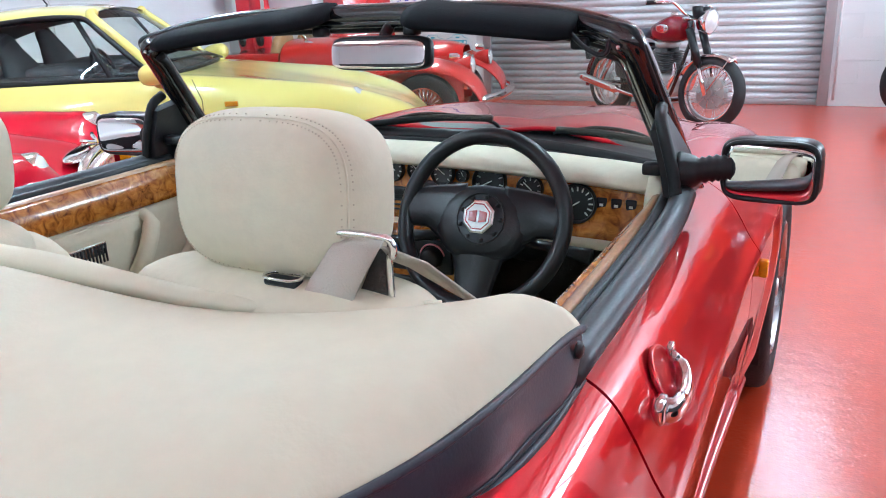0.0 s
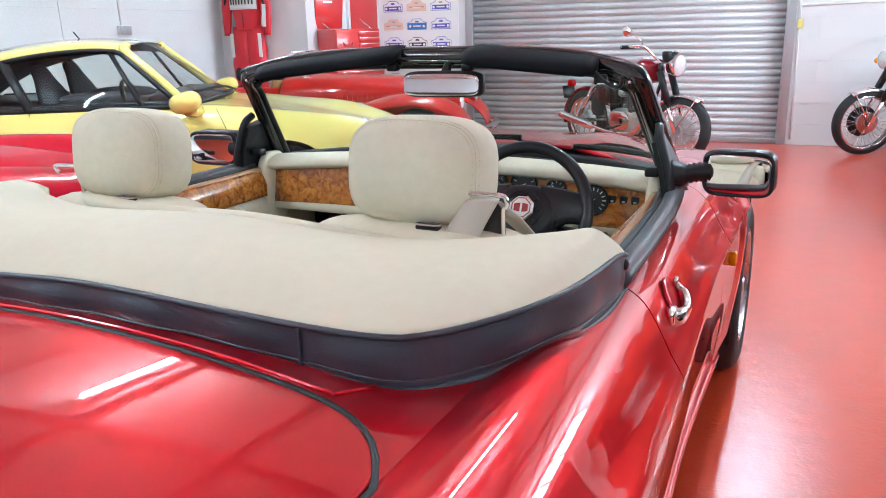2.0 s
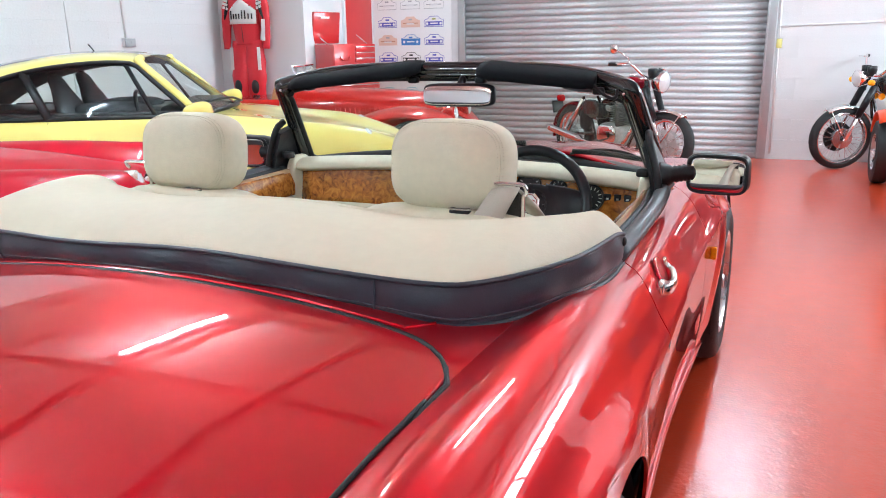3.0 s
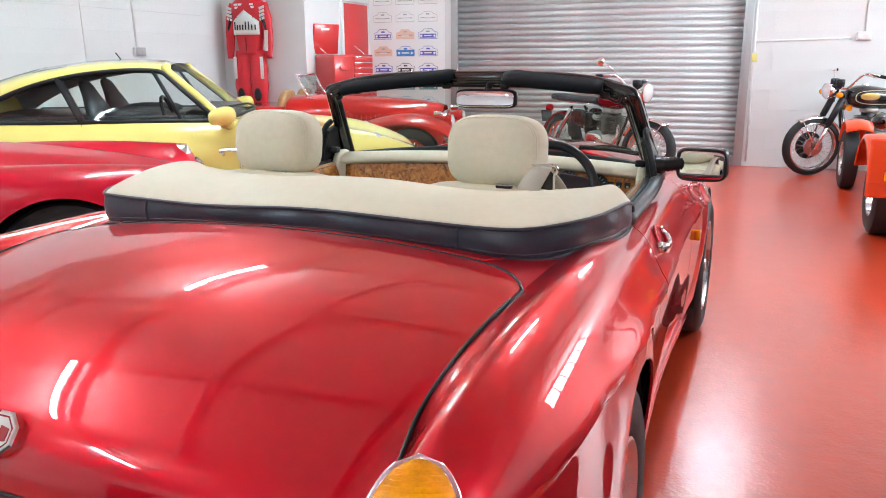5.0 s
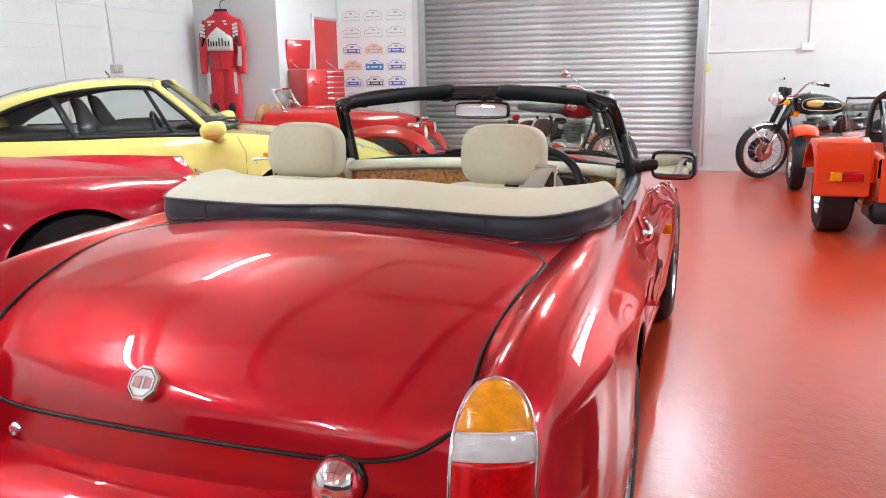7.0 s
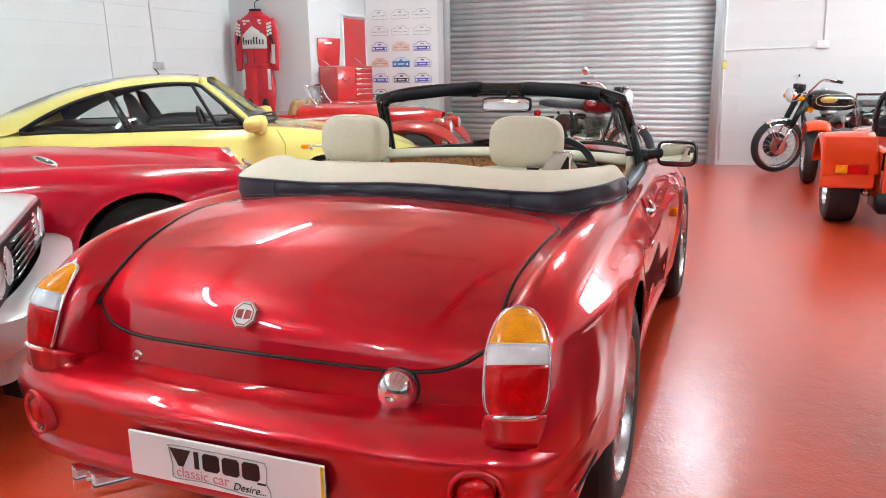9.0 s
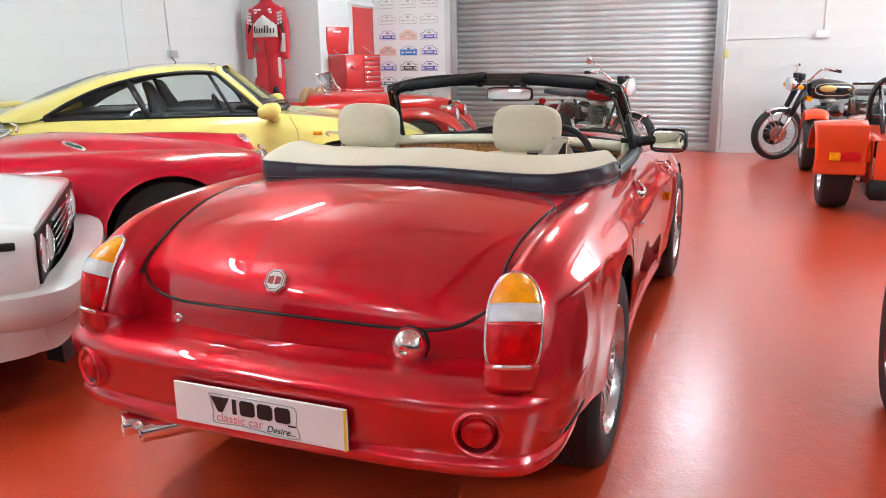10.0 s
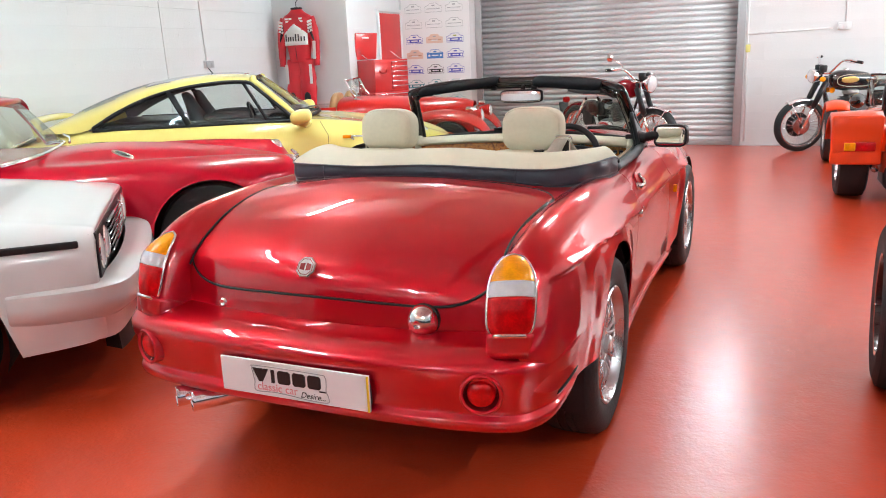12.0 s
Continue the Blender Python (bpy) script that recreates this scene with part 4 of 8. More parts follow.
def road_wheel(width=0.205, r=0.325, rim=0.205, lattice=True, spokes=20, mat="alloy"):
    """A tyre with its alloy rim, axle along x, outer face towards +x; children: rim, spokes, hub."""
    h = width / 2
    prof = [(rim, -h * 0.86), (rim + 0.02, -h * 0.98), (r * 0.84, -h * 1.04), (r * 0.945, -h * 0.93), (r * 0.985, -h * 0.74), (r, -h * 0.35)]
    prof += [(r, -h * 0.31), (r - 0.007, -h * 0.30), (r - 0.007, -h * 0.26), (r, -h * 0.25), (r, -0.004), (r - 0.007, -0.003), (r - 0.007, 0.003), (r, 0.004), (r, h * 0.25), (r - 0.007, h * 0.26), (r - 0.007, h * 0.30), (r, h * 0.31)]
    prof += [(r, h * 0.35), (r * 0.985, h * 0.74), (r * 0.945, h * 0.93), (r * 0.84, h * 1.04), (rim + 0.02, h * 0.98), (rim, h * 0.86)]
    tyre_ob = part("wheel", lathe(prof, 48, "x"), "tyre", None, auto=40)
    part("rim", lathe([(rim - 0.004, -h * 0.8), (rim + 0.006, -h * 0.92), (rim - 0.02, -h * 0.7), (rim - 0.03, 0), (rim - 0.018, h * 0.7), (rim + 0.008, h * 0.95), (rim + 0.002, h * 0.99), (rim - 0.006, h * 0.93),
                       (rim - 0.016, h * 0.72), (rim - 0.03, h * 0.3)], 48, "x"), mat, tyre_ob, auto=40)
    sp = bmesh.new()
    for k in range(spokes):
        a0 = 2 * math.pi * k / spokes
        for sgn in (1, -1) if lattice else (0,):
            a1 = a0 + sgn * 0.42
            p0 = (h * 0.60, 0.055 * math.cos(a0), 0.055 * math.sin(a0))
            p1 = (h * 0.78, rim * 0.55 * math.cos((a0 + a1) / 2), rim * 0.55 * math.sin((a0 + a1) / 2))
            p2 = (h * 0.60, (rim - 0.018) * math.cos(a1), (rim - 0.018) * math.sin(a1))
            tube(spline([p0, p1, p2], 3), 0.0055 if lattice else 0.011, 5, bm=sp)
    part("spokes", sp, mat, tyre_ob)
    part("hub", lathe([(0.066, 0), (0.066, h * 0.62), (0.058, h * 0.7), (0.034, h * 0.74), (0.033, h * 0.88), (0.026, h * 0.95), (0, h * 0.96)], 28, "x"), mat, tyre_ob, auto=40)
    part("brake_disc", lathe([(rim * 0.74, -0.012), (rim * 0.74, 0.006), (0.05, 0.006)], 32, "x"), "cooper", tyre_ob, auto=40)
    return tyre_ob


w0 = road_wheel()
w0.parent = mg
w0.matrix_basis = pose(0.664, 0.0, R)
for m in (pose(0.650, 2.33, R), pose(-0.664, 0, R, 0, 0, 180), pose(-0.650, 2.33, R, 0, 0, 180)):
    copy_thing(w0, m)

# bonnet and scuttle
bon = []
for y, zc, xe, ze in ((1.60, 0.920, 0.580, 0.868), (1.8, 0.925, 0.545, 0.86), (2.1, 0.905, 0.50, 0.846), (2.4, 0.865, 0.46, 0.82), (2.7, 0.80, 0.42, 0.765), (2.95, 0.70, 0.38, 0.68), (3.08, 0.58, 0.34, 0.57)):
    bon.append([(x, y, zc + (ze - zc) * (abs(x) / xe) ** 2.4 + 0.018 * math.exp(-((abs(x) - 0.26) / 0.1) ** 2)) for x in np.linspace(-xe, xe, 33)])
bon = spline(np.array(bon).reshape(len(bon), -1), 6).reshape(-1, 33, 3)
part("bonnet", sheet([r for r in bon], 0.008), "paint_red", mg)
scut = []
for y, zc, ze in ((1.40, 0.900, 0.872), (1.47, 0.908, 0.872), (1.54, 0.914, 0.870), (1.605, 0.920, 0.866), (1.65, 0.926, 0.866)):
    scut.append([(x, y, zc + (ze - zc) * (abs(x) / 0.60) ** 2.4) for x in np.linspace(-0.60, 0.60, 33)])
part("scuttle_panel", sheet(scut, 0.006), "black", mg, "black scuttle panel below the windscreen")
nose = box((1.3, 0.1, 0.35), (0, 3.04, 0.42), 0.04, 3)
part("front_bumper", nose, "paint_red", mg)

# windscreen: curved glass in a black frame
def screen_base(t):
    """t from -1 (passenger) to 1 (driver)."""
    return Vector((0.612 * t, 1.372 + 0.062 * (1 - t * t), 0.892 + 0.040 * (1 - t * t)))


def screen_top(t):
    return Vector((0.545 * t, 1.160 + 0.085 * (1 - t * t), 1.155 + 0.045 * (1 - t ** 4)))


ts = np.linspace(-1, 1, 25)
glass = part("windscreen", grid([[screen_base(t) + (screen_top(t) - screen_base(t)) * k for t in ts * 0.985] for k in np.linspace(0.0, 1, 9)]), "glass_screen", mg, "clear curved windscreen glass")
glass.visible_shadow = False
def frame_line(inset, back, lift=0.0):
    """Line of the frame: up one post, round the corner, along the top and down the other post."""
    half = []
    a, b = screen_base(1), screen_top(1)
    for k in (-0.16, 0.1, 0.3, 0.5, 0.7, 0.86):
        half.append(a + (b - a) * k + Vector((0.010 * k - inset, -back, 0.004 * k)))
    half.append(b + Vector((0.008 - inset, -back, 0.002 - 0.8 * inset)))
    half.append(b + Vector((-0.004 - inset, -back, 0.012 - inset)))
    for t in (0.95, 0.85, 0.7, 0.5, 0.3, 0.1):
        half.append(screen_top(t) + Vector((0, -back, 0.012 - inset + lift)))
    return spline(half + [Vector((-p.x, p.y, p.z)) for p in reversed(half)], 3)


frame_pts = frame_line(0.0, 0.0)
frame_ob = part("windscreen_frame", tube(frame_pts, [0.023 + 0.006 * max(0, abs(i - 40.5) / 40.5 - 0.6) for i in range(len(frame_pts))], 12, flat=1.15), "black_gloss", mg, "black windscreen frame with rounded corners")
part("frame_lip", tube(frame_line(0.016, 0.014), 0.011, 8), "black_gloss", frame_ob)
part("frame_seal", tube(frame_line(0.027, 0.004), 0.008, 8), "rubber", frame_ob)
part("frame_gutter", tube(frame_line(-0.012, 0.012), 0.008, 8), "black", frame_ob)
for s in (-1, 1):
    b = screen_top(s)
    bolt = bmesh.new()
    lathe([(0.004, 0.002), (0.004, -0.003), (0, -0.004)], 10, "y", b + Vector((-s * 0.006, -0.029, -0.004)), bm=bolt)
    part("bolt", bolt, "chrome_dull", frame_ob)
    # black triangular cheek and door mirror
    tri = [[(s * 0.640, 1.175, 0.872), (s * 0.628, 1.175, 0.94), (s * 0.606, 1.18, 1.015)], [(s * 0.648, 1.40, 0.876), (s * 0.628, 1.32, 0.95), (s * 0.600, 1.25, 1.03)]]
    part("quarter_post", tube(spline([(s * 0.640, 1.17, 0.868), (s * 0.628, 1.172, 0.94), (s * 0.604, 1.182, 1.02), (s * 0.596, 1.215, 1.045)], 4), 0.011, 8), "rubber", mg)
    part("mirror_cheek", sheet(tri, 0.022), "black", mg, smooth=False)
    arm = [(s * 0.63, 1.245, 0.925), (s * 0.662, 1.245, 0.93), (s * 0.69, 1.25, 0.935), (s * 0.715, 1.255, 0.936)]
    mir = part("door_mirror", pillow((0.165, 0.075, 0.108), (s * 0.776, 1.268, 0.936), 5, 4, turn=pose(0, 0, 0, -3 if s > 0 else 0, s * -2, s * -11)), "black", mg, "black door mirror on a ribbed arm")
    part("mirror_arm", tube(spline(arm, 5), [0.040, 0.037, 0.034, 0.031, 0.028] + [0.022 + 0.004 * (k % 2) for k in range(11)], 14, flat=0.95), "rubber", mir)
    part("mirror_glass", pillow((0.146, 0.006, 0.088), (s * 0.776, 1.229, 0.936), 6, 5, turn=pose(0, 0, 0, -4 if s > 0 else 0, 0, -12 if s > 0 else 12)), "mirror", mir, "rectangular mirror glass")
    part("mirror_lip", tube([Vector((s * 0.776, 1.2335, 0.936)) + pose(0, 0, 0, -4 if s > 0 else 0, s * -2, s * -12).to_3x3() @ Vector((0.077 * math.copysign(abs(math.cos(a)) ** 0.4, math.cos(a)), 0, 0.049 * math.copysign(abs(math.sin(a)) ** 0.4, math.sin(a)))) for a in (2 * math.pi * k / 40 for k in range(40))], 0.005, 6, True), "black", mir)
part("screen_seal", tube([screen_base(t) + Vector((0, -0.006, 0.0)) for t in ts], 0.017, 10), "rubber", frame_ob)
part("scuttle_seal", tube([screen_base(t) + Vector((0, -0.03, -0.012)) for t in ts], 0.014, 8), "black", frame_ob)


def visor(t0, t1, lean):
    """Padded sun visor folded up under the top rail."""
    n = 14
    rows = []
    for i in range(n + 1):
        c = screen_top(t0).lerp(screen_top(t1), i / n) + Vector((0, -0.034, 0.012 + lean * (i / n - 0.5)))
        k = 1 - 0.22 * abs(2 * i / n - 1) ** 16
        rows.append([c + Vector((0, 0.052 * math.copysign(abs(math.cos(a)) ** 0.7, math.cos(a)) * k, 0.018 * math.copysign(abs(math.sin(a)) ** 0.7, math.sin(a)) * k + 0.35 * 0.05 * math.cos(a) * k)) for a in (2 * math.pi * q / 14 for q in range(14))])
    return loft(rows)


part("sun_visor", visor(-0.90, -0.16, 0.012), "visor", mg, "black padded sun visor")
part("sun_visor", visor(0.20, 0.845, -0.004), "visor", mg, "black padded sun visor")
for t in (-0.2, 0.2, -0.82, 0.86):
    part("visor_clip", box((0.03, 0.03, 0.02), screen_top(t) + Vector((0, -0.03, -0.018)), 0.006), "black", mg)
part("visor_loop", tube(spline([screen_top(0.83) + Vector((0, -0.05, 0.0)), screen_top(0.88) + Vector((0, -0.05, -0.018)), screen_top(0.93) + Vector((0, -0.045, -0.026)), screen_top(0.955) + Vector((0, -0.04, -0.018)), screen_top(0.955) + Vector((0, -0.025, 0.0))], 5), 0.0045, 8), "black", mg)
rvm = part("interior_mirror", pillow((0.222, 0.035, 0.068), (0.047, 1.195, 1.140), 5, 4, turn=pose(0, 0, 0, -5, 0, 4)), "black", mg, "black framed interior mirror")
part("mirror_glass", pillow((0.206, 0.006, 0.055), (0.047, 1.176, 1.139), 6, 5, turn=pose(0, 0, 0, -7, 0, 5)), "mirror", rvm)
part("mirror_stem", tube([(0.047, 1.20, 1.163), (0.047, 1.235, 1.195)], 0.012, 8), "black", rvm)
for arm, blade in (([(0.17, 1.50, 0.935), (0.15, 1.47, 0.966), (0.0, 1.455, 0.980), (-0.10, 1.45, 0.962), (-0.17, 1.45, 0.946)], [(0.17, 1.45, 0.975), (0.02, 1.44, 0.972), (-0.19, 1.42, 0.950)]),
                   ([(0.55, 1.45, 0.930), (0.50, 1.43, 0.958), (0.42, 1.43, 0.966), (0.36, 1.43, 0.956), (0.32, 1.44, 0.948)], [(0.55, 1.41, 0.944), (0.44, 1.42, 0.955), (0.33, 1.43, 0.958)])):
    wip = part("wiper", tube(spline(arm, 5), 0.0045, 6), "black", mg, "black windscreen wiper")
    part("blade", tube(spline(blade, 5), 0.0085, 6), "rubber", wip)

# door tops: black rail, rubber, wooden capping; trims
for s in (-1, 1):
    rail = spline([(s * 0.660, 0.50, 0.884), (s * 0.658, 0.8, 0.882), (s * 0.652, 1.05, 0.884), (s * 0.640, 1.22, 0.890)], 6)
    part("door_rail", tube(rail, 0.022, 12, flat=0.75), "rail_black", mg, "satin black door top rail")
    part("door_rail_seal", tube([p + np.array([-s * 0.030, 0, -0.002]) for p in rail], 0.010, 8), "rubber", mg)
    part("door_capping", tube(spline([(s * 0.606, 0.55, 0.868), (s * 0.605, 0.8, 0.870), (s * 0.600, 1.05, 0.872), (s * 0.594, 1.24, 0.876)], 6), 0.012, 8), "trim_wood", mg, "varnished wood door capping")
    card = [[(s * 0.598, y, 0.872) for y in np.linspace(0.56, 1.30, 12)], [(s * 0.586, y, 0.84) for y in np.linspace(0.56, 1.30, 12)], [(s * 0.586, y, 0.800) for y in np.linspace(0.56, 1.30, 12)]]
    part("door_wood", sheet([list(q) for q in spline(np.array(card).reshape(3, -1), 4).reshape(-1, 12, 3)], 0.014), "wood", mg, "lacquered burr walnut door panel")
    card = [[(s * xx, y, zz) for y in np.linspace(0.50, 1.46, 12)] for xx, zz in ((0.600, 0.805), (0.594, 0.77), (0.588, 0.66), (0.585, 0.5), (0.60, 0.32))]
    part("door_card", sheet(card, 0.02), "leather", mg, "cream leather door trim")
    panel = part("door_pad", sheet([[(s * (0.579 - 0.006 * math.sin(math.pi * k)), y, z) for y in np.linspace(0.60, 1.055, 10)] for k, z in zip(np.linspace(0, 1, 9), np.linspace(0.60, 0.788, 9))], 0.012), "leather", mg, "stitched cream leather pad")
    part("pad_piping", tube([(s * 0.573, y, 0.789) for y in np.linspace(0.60, 1.05, 6)] + [(s * 0.573, 1.058, z) for z in np.linspace(0.775, 0.60, 6)], 0.004, 6), "leather", panel)
    part("door_pull", tube(spline([(s * 0.585, 1.015, 0.655), (s * 0.545, 1.022, 0.675), (s * 0.535, 1.045, 0.72), (s * 0.545, 1.072, 0.765), (s * 0.585, 1.085, 0.785)], 5), [0.016] * 5 + [0.020] * 11 + [0.015] * 5, 10), "leather", mg, "cream padded door pull")
    part("window_winder", tube(spline([(s * 0.582, 1.145, 0.630), (s * 0.556, 1.160, 0.648), (s * 0.550, 1.180, 0.668), (s * 0.552, 1.203, 0.690)], 5), 0.013, 8), "leather", mg, "cream window winder")
    spk = part("door_speaker", box((0.012, 0.105, 0.052), (s * 0.568, 0.905, 0.730), 0.004), "chrome_dull", mg, "slatted chrome door ashtray")
    slats = bmesh.new()
    for k in range(11):
        box((0.004, 0.004, 0.042), (s * 0.5615, 0.860 + 0.009 * k, 0.730), bm=slats)
    part("speaker_slats", slats, "black", spk)

# chrome door handle and lock on the driver's side, and their twins
for s in (-1, 1):
    hx = 0.726
    dish = lathe([(0.038, -0.004), (0.038, 0.0012), (0.035, 0.0018), (0.030, 0.0008), (0, 0.0006)], 32, "z", (0, 0, 0))
    dish.transform(pose(s * hx, 0.690, 0.806, 0, s * 61, 0))
    cup = part("door_handle", dish, "paint_red", mg, "chrome door handle over a round recess")
    part("grip", tube(spline([(s * (hx + 0.006), 0.628, 0.793), (s * (hx + 0.016), 0.640, 0.789), (s * (hx + 0.020), 0.668, 0.786), (s * (hx + 0.020), 0.696, 0.788), (s * (hx + 0.014), 0.720, 0.797), (s * (hx + 0.003), 0.728, 0.810), (s * (hx - 0.004), 0.722, 0.818)], 5), [0.012] * 10 + [0.0105] * 14 + [0.008] * 7, 10, flat=1.4), "chrome", cup)
    part("pivot", pillow((0.018, 0.040, 0.032), (s * (hx + 0.006), 0.630, 0.793), 3, 3), "chrome", cup)
    part("catch", pillow((0.010, 0.022, 0.016), (s * (hx - 0.004), 0.726, 0.824), 3, 3), "chrome", cup)
    part("key_lock", lathe([(0.017, -0.012 * s), (0.017, 0.006 * s), (0.012, 0.009 * s), (0, 0.009 * s)], 20, "x", (s * 0.757, 0.578, 0.690)), "chrome", mg, "chrome key lock")
    ind = part("side_indicator", box((0.020, 0.026, 0.042), (s * 0.748, 1.695, 0.604), 0.005, 2), "lens_amber", mg, "amber side indicator")

# ---- hood cover, seats and fascia of the roadster ----
# plan line of the cover's foot, from the passenger's door round the back to the driver's door
FOOT = even(spline([(-0.668, 0.540), (-0.668, 0.40), (-0.652, 0.28), (-0.615, 0.160), (-0.565, 0.070), (-0.51, 0.040), (-0.30, 0.042), (0, 0.046),
                    (0.30, 0.042), (0.48, 0.040), (0.545, 0.070), (0.607, 0.170), (0.650, 0.29), (0.668, 0.40), (0.668, 0.540)], 8), 97)


def band(i, k):
    """Black skirt: k from 0 (foot) to 1 (seam with the cream top)."""
    x, y = FOOT[i]
    e = abs(i - 48) / 48
    front = max(0.0, (e - 0.72) / 0.28)
    top = 0.949 - 0.006 * e - 0.026 * front ** 3 + 0.004 * math.sin(x * 9 + 0.7)
    low = 0.902 - 0.026 * min(1, abs(x) / 0.55) ** 2 - 0.014 * front
    inx = -0.006 * k * (1 - front)
    wrinkle = 0.004 * math.sin(i * 0.83) * math.sin(math.pi * k) + 0.003 * math.sin(i * 0.31 + 2) * k
    c = np.array([x, y]) - np.array([0, 0.45])
    c = c / np.linalg.norm(c)
    o = 0.006 * math.sin(math.pi * min(k * 1.1, 1)) + 0.008 * (1 - front) - inx + wrinkle
    return Vector((x + c[0] * o, y + c[1] * o, low + (top - low) * k))


part("hood_cover_skirt", sheet([[band(i, k) for i in range(97)] for k in np.linspace(0, 1, 12)], 0.006), "vinyl", mg, "black leathercloth skirt of the hood cover")
part("skirt_hem", tube([band(i, 0.02) + Vector((0, 0, -0.002)) for i in range(97)], 0.006, 6), "vinyl", mg)
part("skirt_hem_line", tube([band(i, 0.2) + (band(i, 0.2) - Vector((0, 0.45, band(i, 0.2).z))).normalized() * 0.0005 for i in range(97)], 0.0016, 5), "vinyl", mg)
part("skirt_piping", tube([band(i, 1.0) + Vector((0, 0, 0.001)) for i in range(97)], 0.0042, 6), "vinyl", mg)
for i in (30, 66):
    part("skirt_seam", tube([band(i, k) + (band(i, k) - Vector((0, 0.45, band(i, k).z))).normalized() * 0.003 for k in np.linspace(0.05, 0.98, 10)], 0.0018, 6), "vinyl", mg)


def cover(i, k):
    """Cream top of the cover: k from 0 (seam) to 1 (front edge behind the seats)."""
    a = band(i, 1.0)
    x = a.x * (1 - 0.10 * k * abs(a.x) / 0.66)
    fy = 0.370 + 0.085 * min(1, abs(x) / 0.5) ** 3 + 0.05 * max(0, (abs(x) - 0.5) / 0.12)
    y = a.y + (fy - a.y) * k if a.y < fy else a.y + (fy - a.y) * k
    e = abs(i - 48) / 48
    puff = 0.027 * math.sin(math.pi * min(1, k * 1.08) ** 0.85) * (1 - 0.3 * max(0, (e - 0.8) / 0.2) ** 2)
    dip = -0.004 * math.exp(-((x - 0.28) / 0.18) ** 2) * k + 0.002 * math.exp(-((x - 0.56) / 0.10) ** 2) * math.sin(math.pi * min(k, 1))
    crest = 0.016 * k * math.exp(-((x - 0.05) / 0.3) ** 2)
    swell = 0.002 * math.exp(-((x + 0.42) / 0.2) ** 2) * math.sin(math.pi * min(1, k)) ** 0.7
    wav = 0.004 * math.sin(7 * x + 3 * k) * k
    edge = -0.040 * max(0, (k - 0.88) / 0.12) ** 2 + 0.008 * k * min(1, abs(x) / 0.5)
    return Vector((x, y, a.z + puff + dip + crest + swell + wav + edge + 0.014 * k))


part("hood_cover", sheet([[cover(i, k) for i in range(97)] for k in np.linspace(0, 1, 26)], 0.008), "cloth", mg, "cream vinyl cover over the folded hood")
roll = []
for i in range(20, 76):
    p = cover(i, 1.0)
    roll.append(p + Vector((0, 0.038, 0.010 + 0.010 * math.exp(-((p.x + 0.35) / 0.2) ** 2))))
part("hood_fold", tube(roll, [0.006 + 0.016 * min(1, j / 10, (55 - j) / 26) for j in range(56)], 10, flat=0.8), "cloth", mg, "cream fold of the hood cover")
part("cover_press_stud", lathe([(0.009, 0), (0.009, 0.003), (0.005, 0.006), (0, 0.006)], 14, "x", (0.676, 0.50, 0.915)), "rubber", mg)


# cabin tub
tub = bmesh.new()
box((1.22, 1.3, 0.03), (0, 0.95, 0.27), bm=tub)
box((1.22, 0.03, 0.45), (0, 1.62, 0.5), bm=tub)
box((1.22, 0.04, 0.55), (0, 0.36, 0.55), bm=tub)
part("cabin_floor", tub, "carpet", mg, smooth=False)


def seat(sx):
    """Cream leather bucket seat with a separate headrest."""
    st = part("seat", pillow((0.47, 0.16, 0.62), (sx, 0.50, 0.62), 4, 3, turn=pose(0, 0, 0, -14, 0, 0)), "leather", mg, "cream leather seat back")
    part("seat_cushion", pillow((0.48, 0.5, 0.17), (sx, 0.82, 0.40), 4, 3), "leather", st)
    top = part("seat_shoulder", pillow((0.42, 0.15, 0.11), (sx, 0.492, 0.905), 3.4, 2.6), "leather", st)
    hr = part("headrest", pillow((0.264, 0.150, 0.190), (sx - 0.003, 0.527, 1.039), 3.3, 2.9, 48, 26, turn=pose(0, 0, 0, -6, 0, 0)), "leather", st, "cream leather headrest")
    tn = pose(0, 0, 0, -6, 0, 0)

    def girth(d, a, grow=1.0):
        """Point on the headrest's skin, d behind or before its middle, a round it."""
        k = (1 - (abs(d) / 0.075) ** 2.9) ** (1 / 2.9) * grow
        v = Vector((0.132 * k * math.copysign(abs(math.cos(a)) ** (2 / 3.3), math.cos(a)), d, 0.095 * k * math.copysign(abs(math.sin(a)) ** (2 / 3.3), math.sin(a))))
        return tn @ v + Vector((sx - 0.003, 0.527, 1.039))
    seam = tube([girth(-0.046, 2 * math.pi * k / 72, 0.998) for k in range(72)], 0.0014, 5, True)
    part("headrest_piping", seam, "leather", hr)
    dash = bmesh.new()
    for d in (-0.041, -0.051):
        for k in range(110):
            box((0.0016, 0.0012, 0.0016), girth(d, 2 * math.pi * k / 110), bm=dash)
    tagged(part("headrest_stitches", dash, "stitch", hr, smooth=False), kind="stuff")
    for d in (-0.045, 0.045):
        part("headrest_post", tube([(sx + d, 0.500, 0.86), (sx + d, 0.507, 0.97)], 0.007, 8), "chrome", st)
    sock = part("post_socket", box((0.044, 0.018, 0.010), (sx + 0.040, 0.458, 0.958), 0.004, 2), "black", st, "black headrest socket")
    part("socket_rim", tube([(sx + 0.040 + 0.024 * math.copysign(abs(math.cos(a)) ** 0.5, math.cos(a)), 0.458 + 0.011 * math.sin(a), 0.9635) for a in (2 * math.pi * k / 24 for k in range(24))], 0.0016, 6, True), "chrome", sock)
    return st


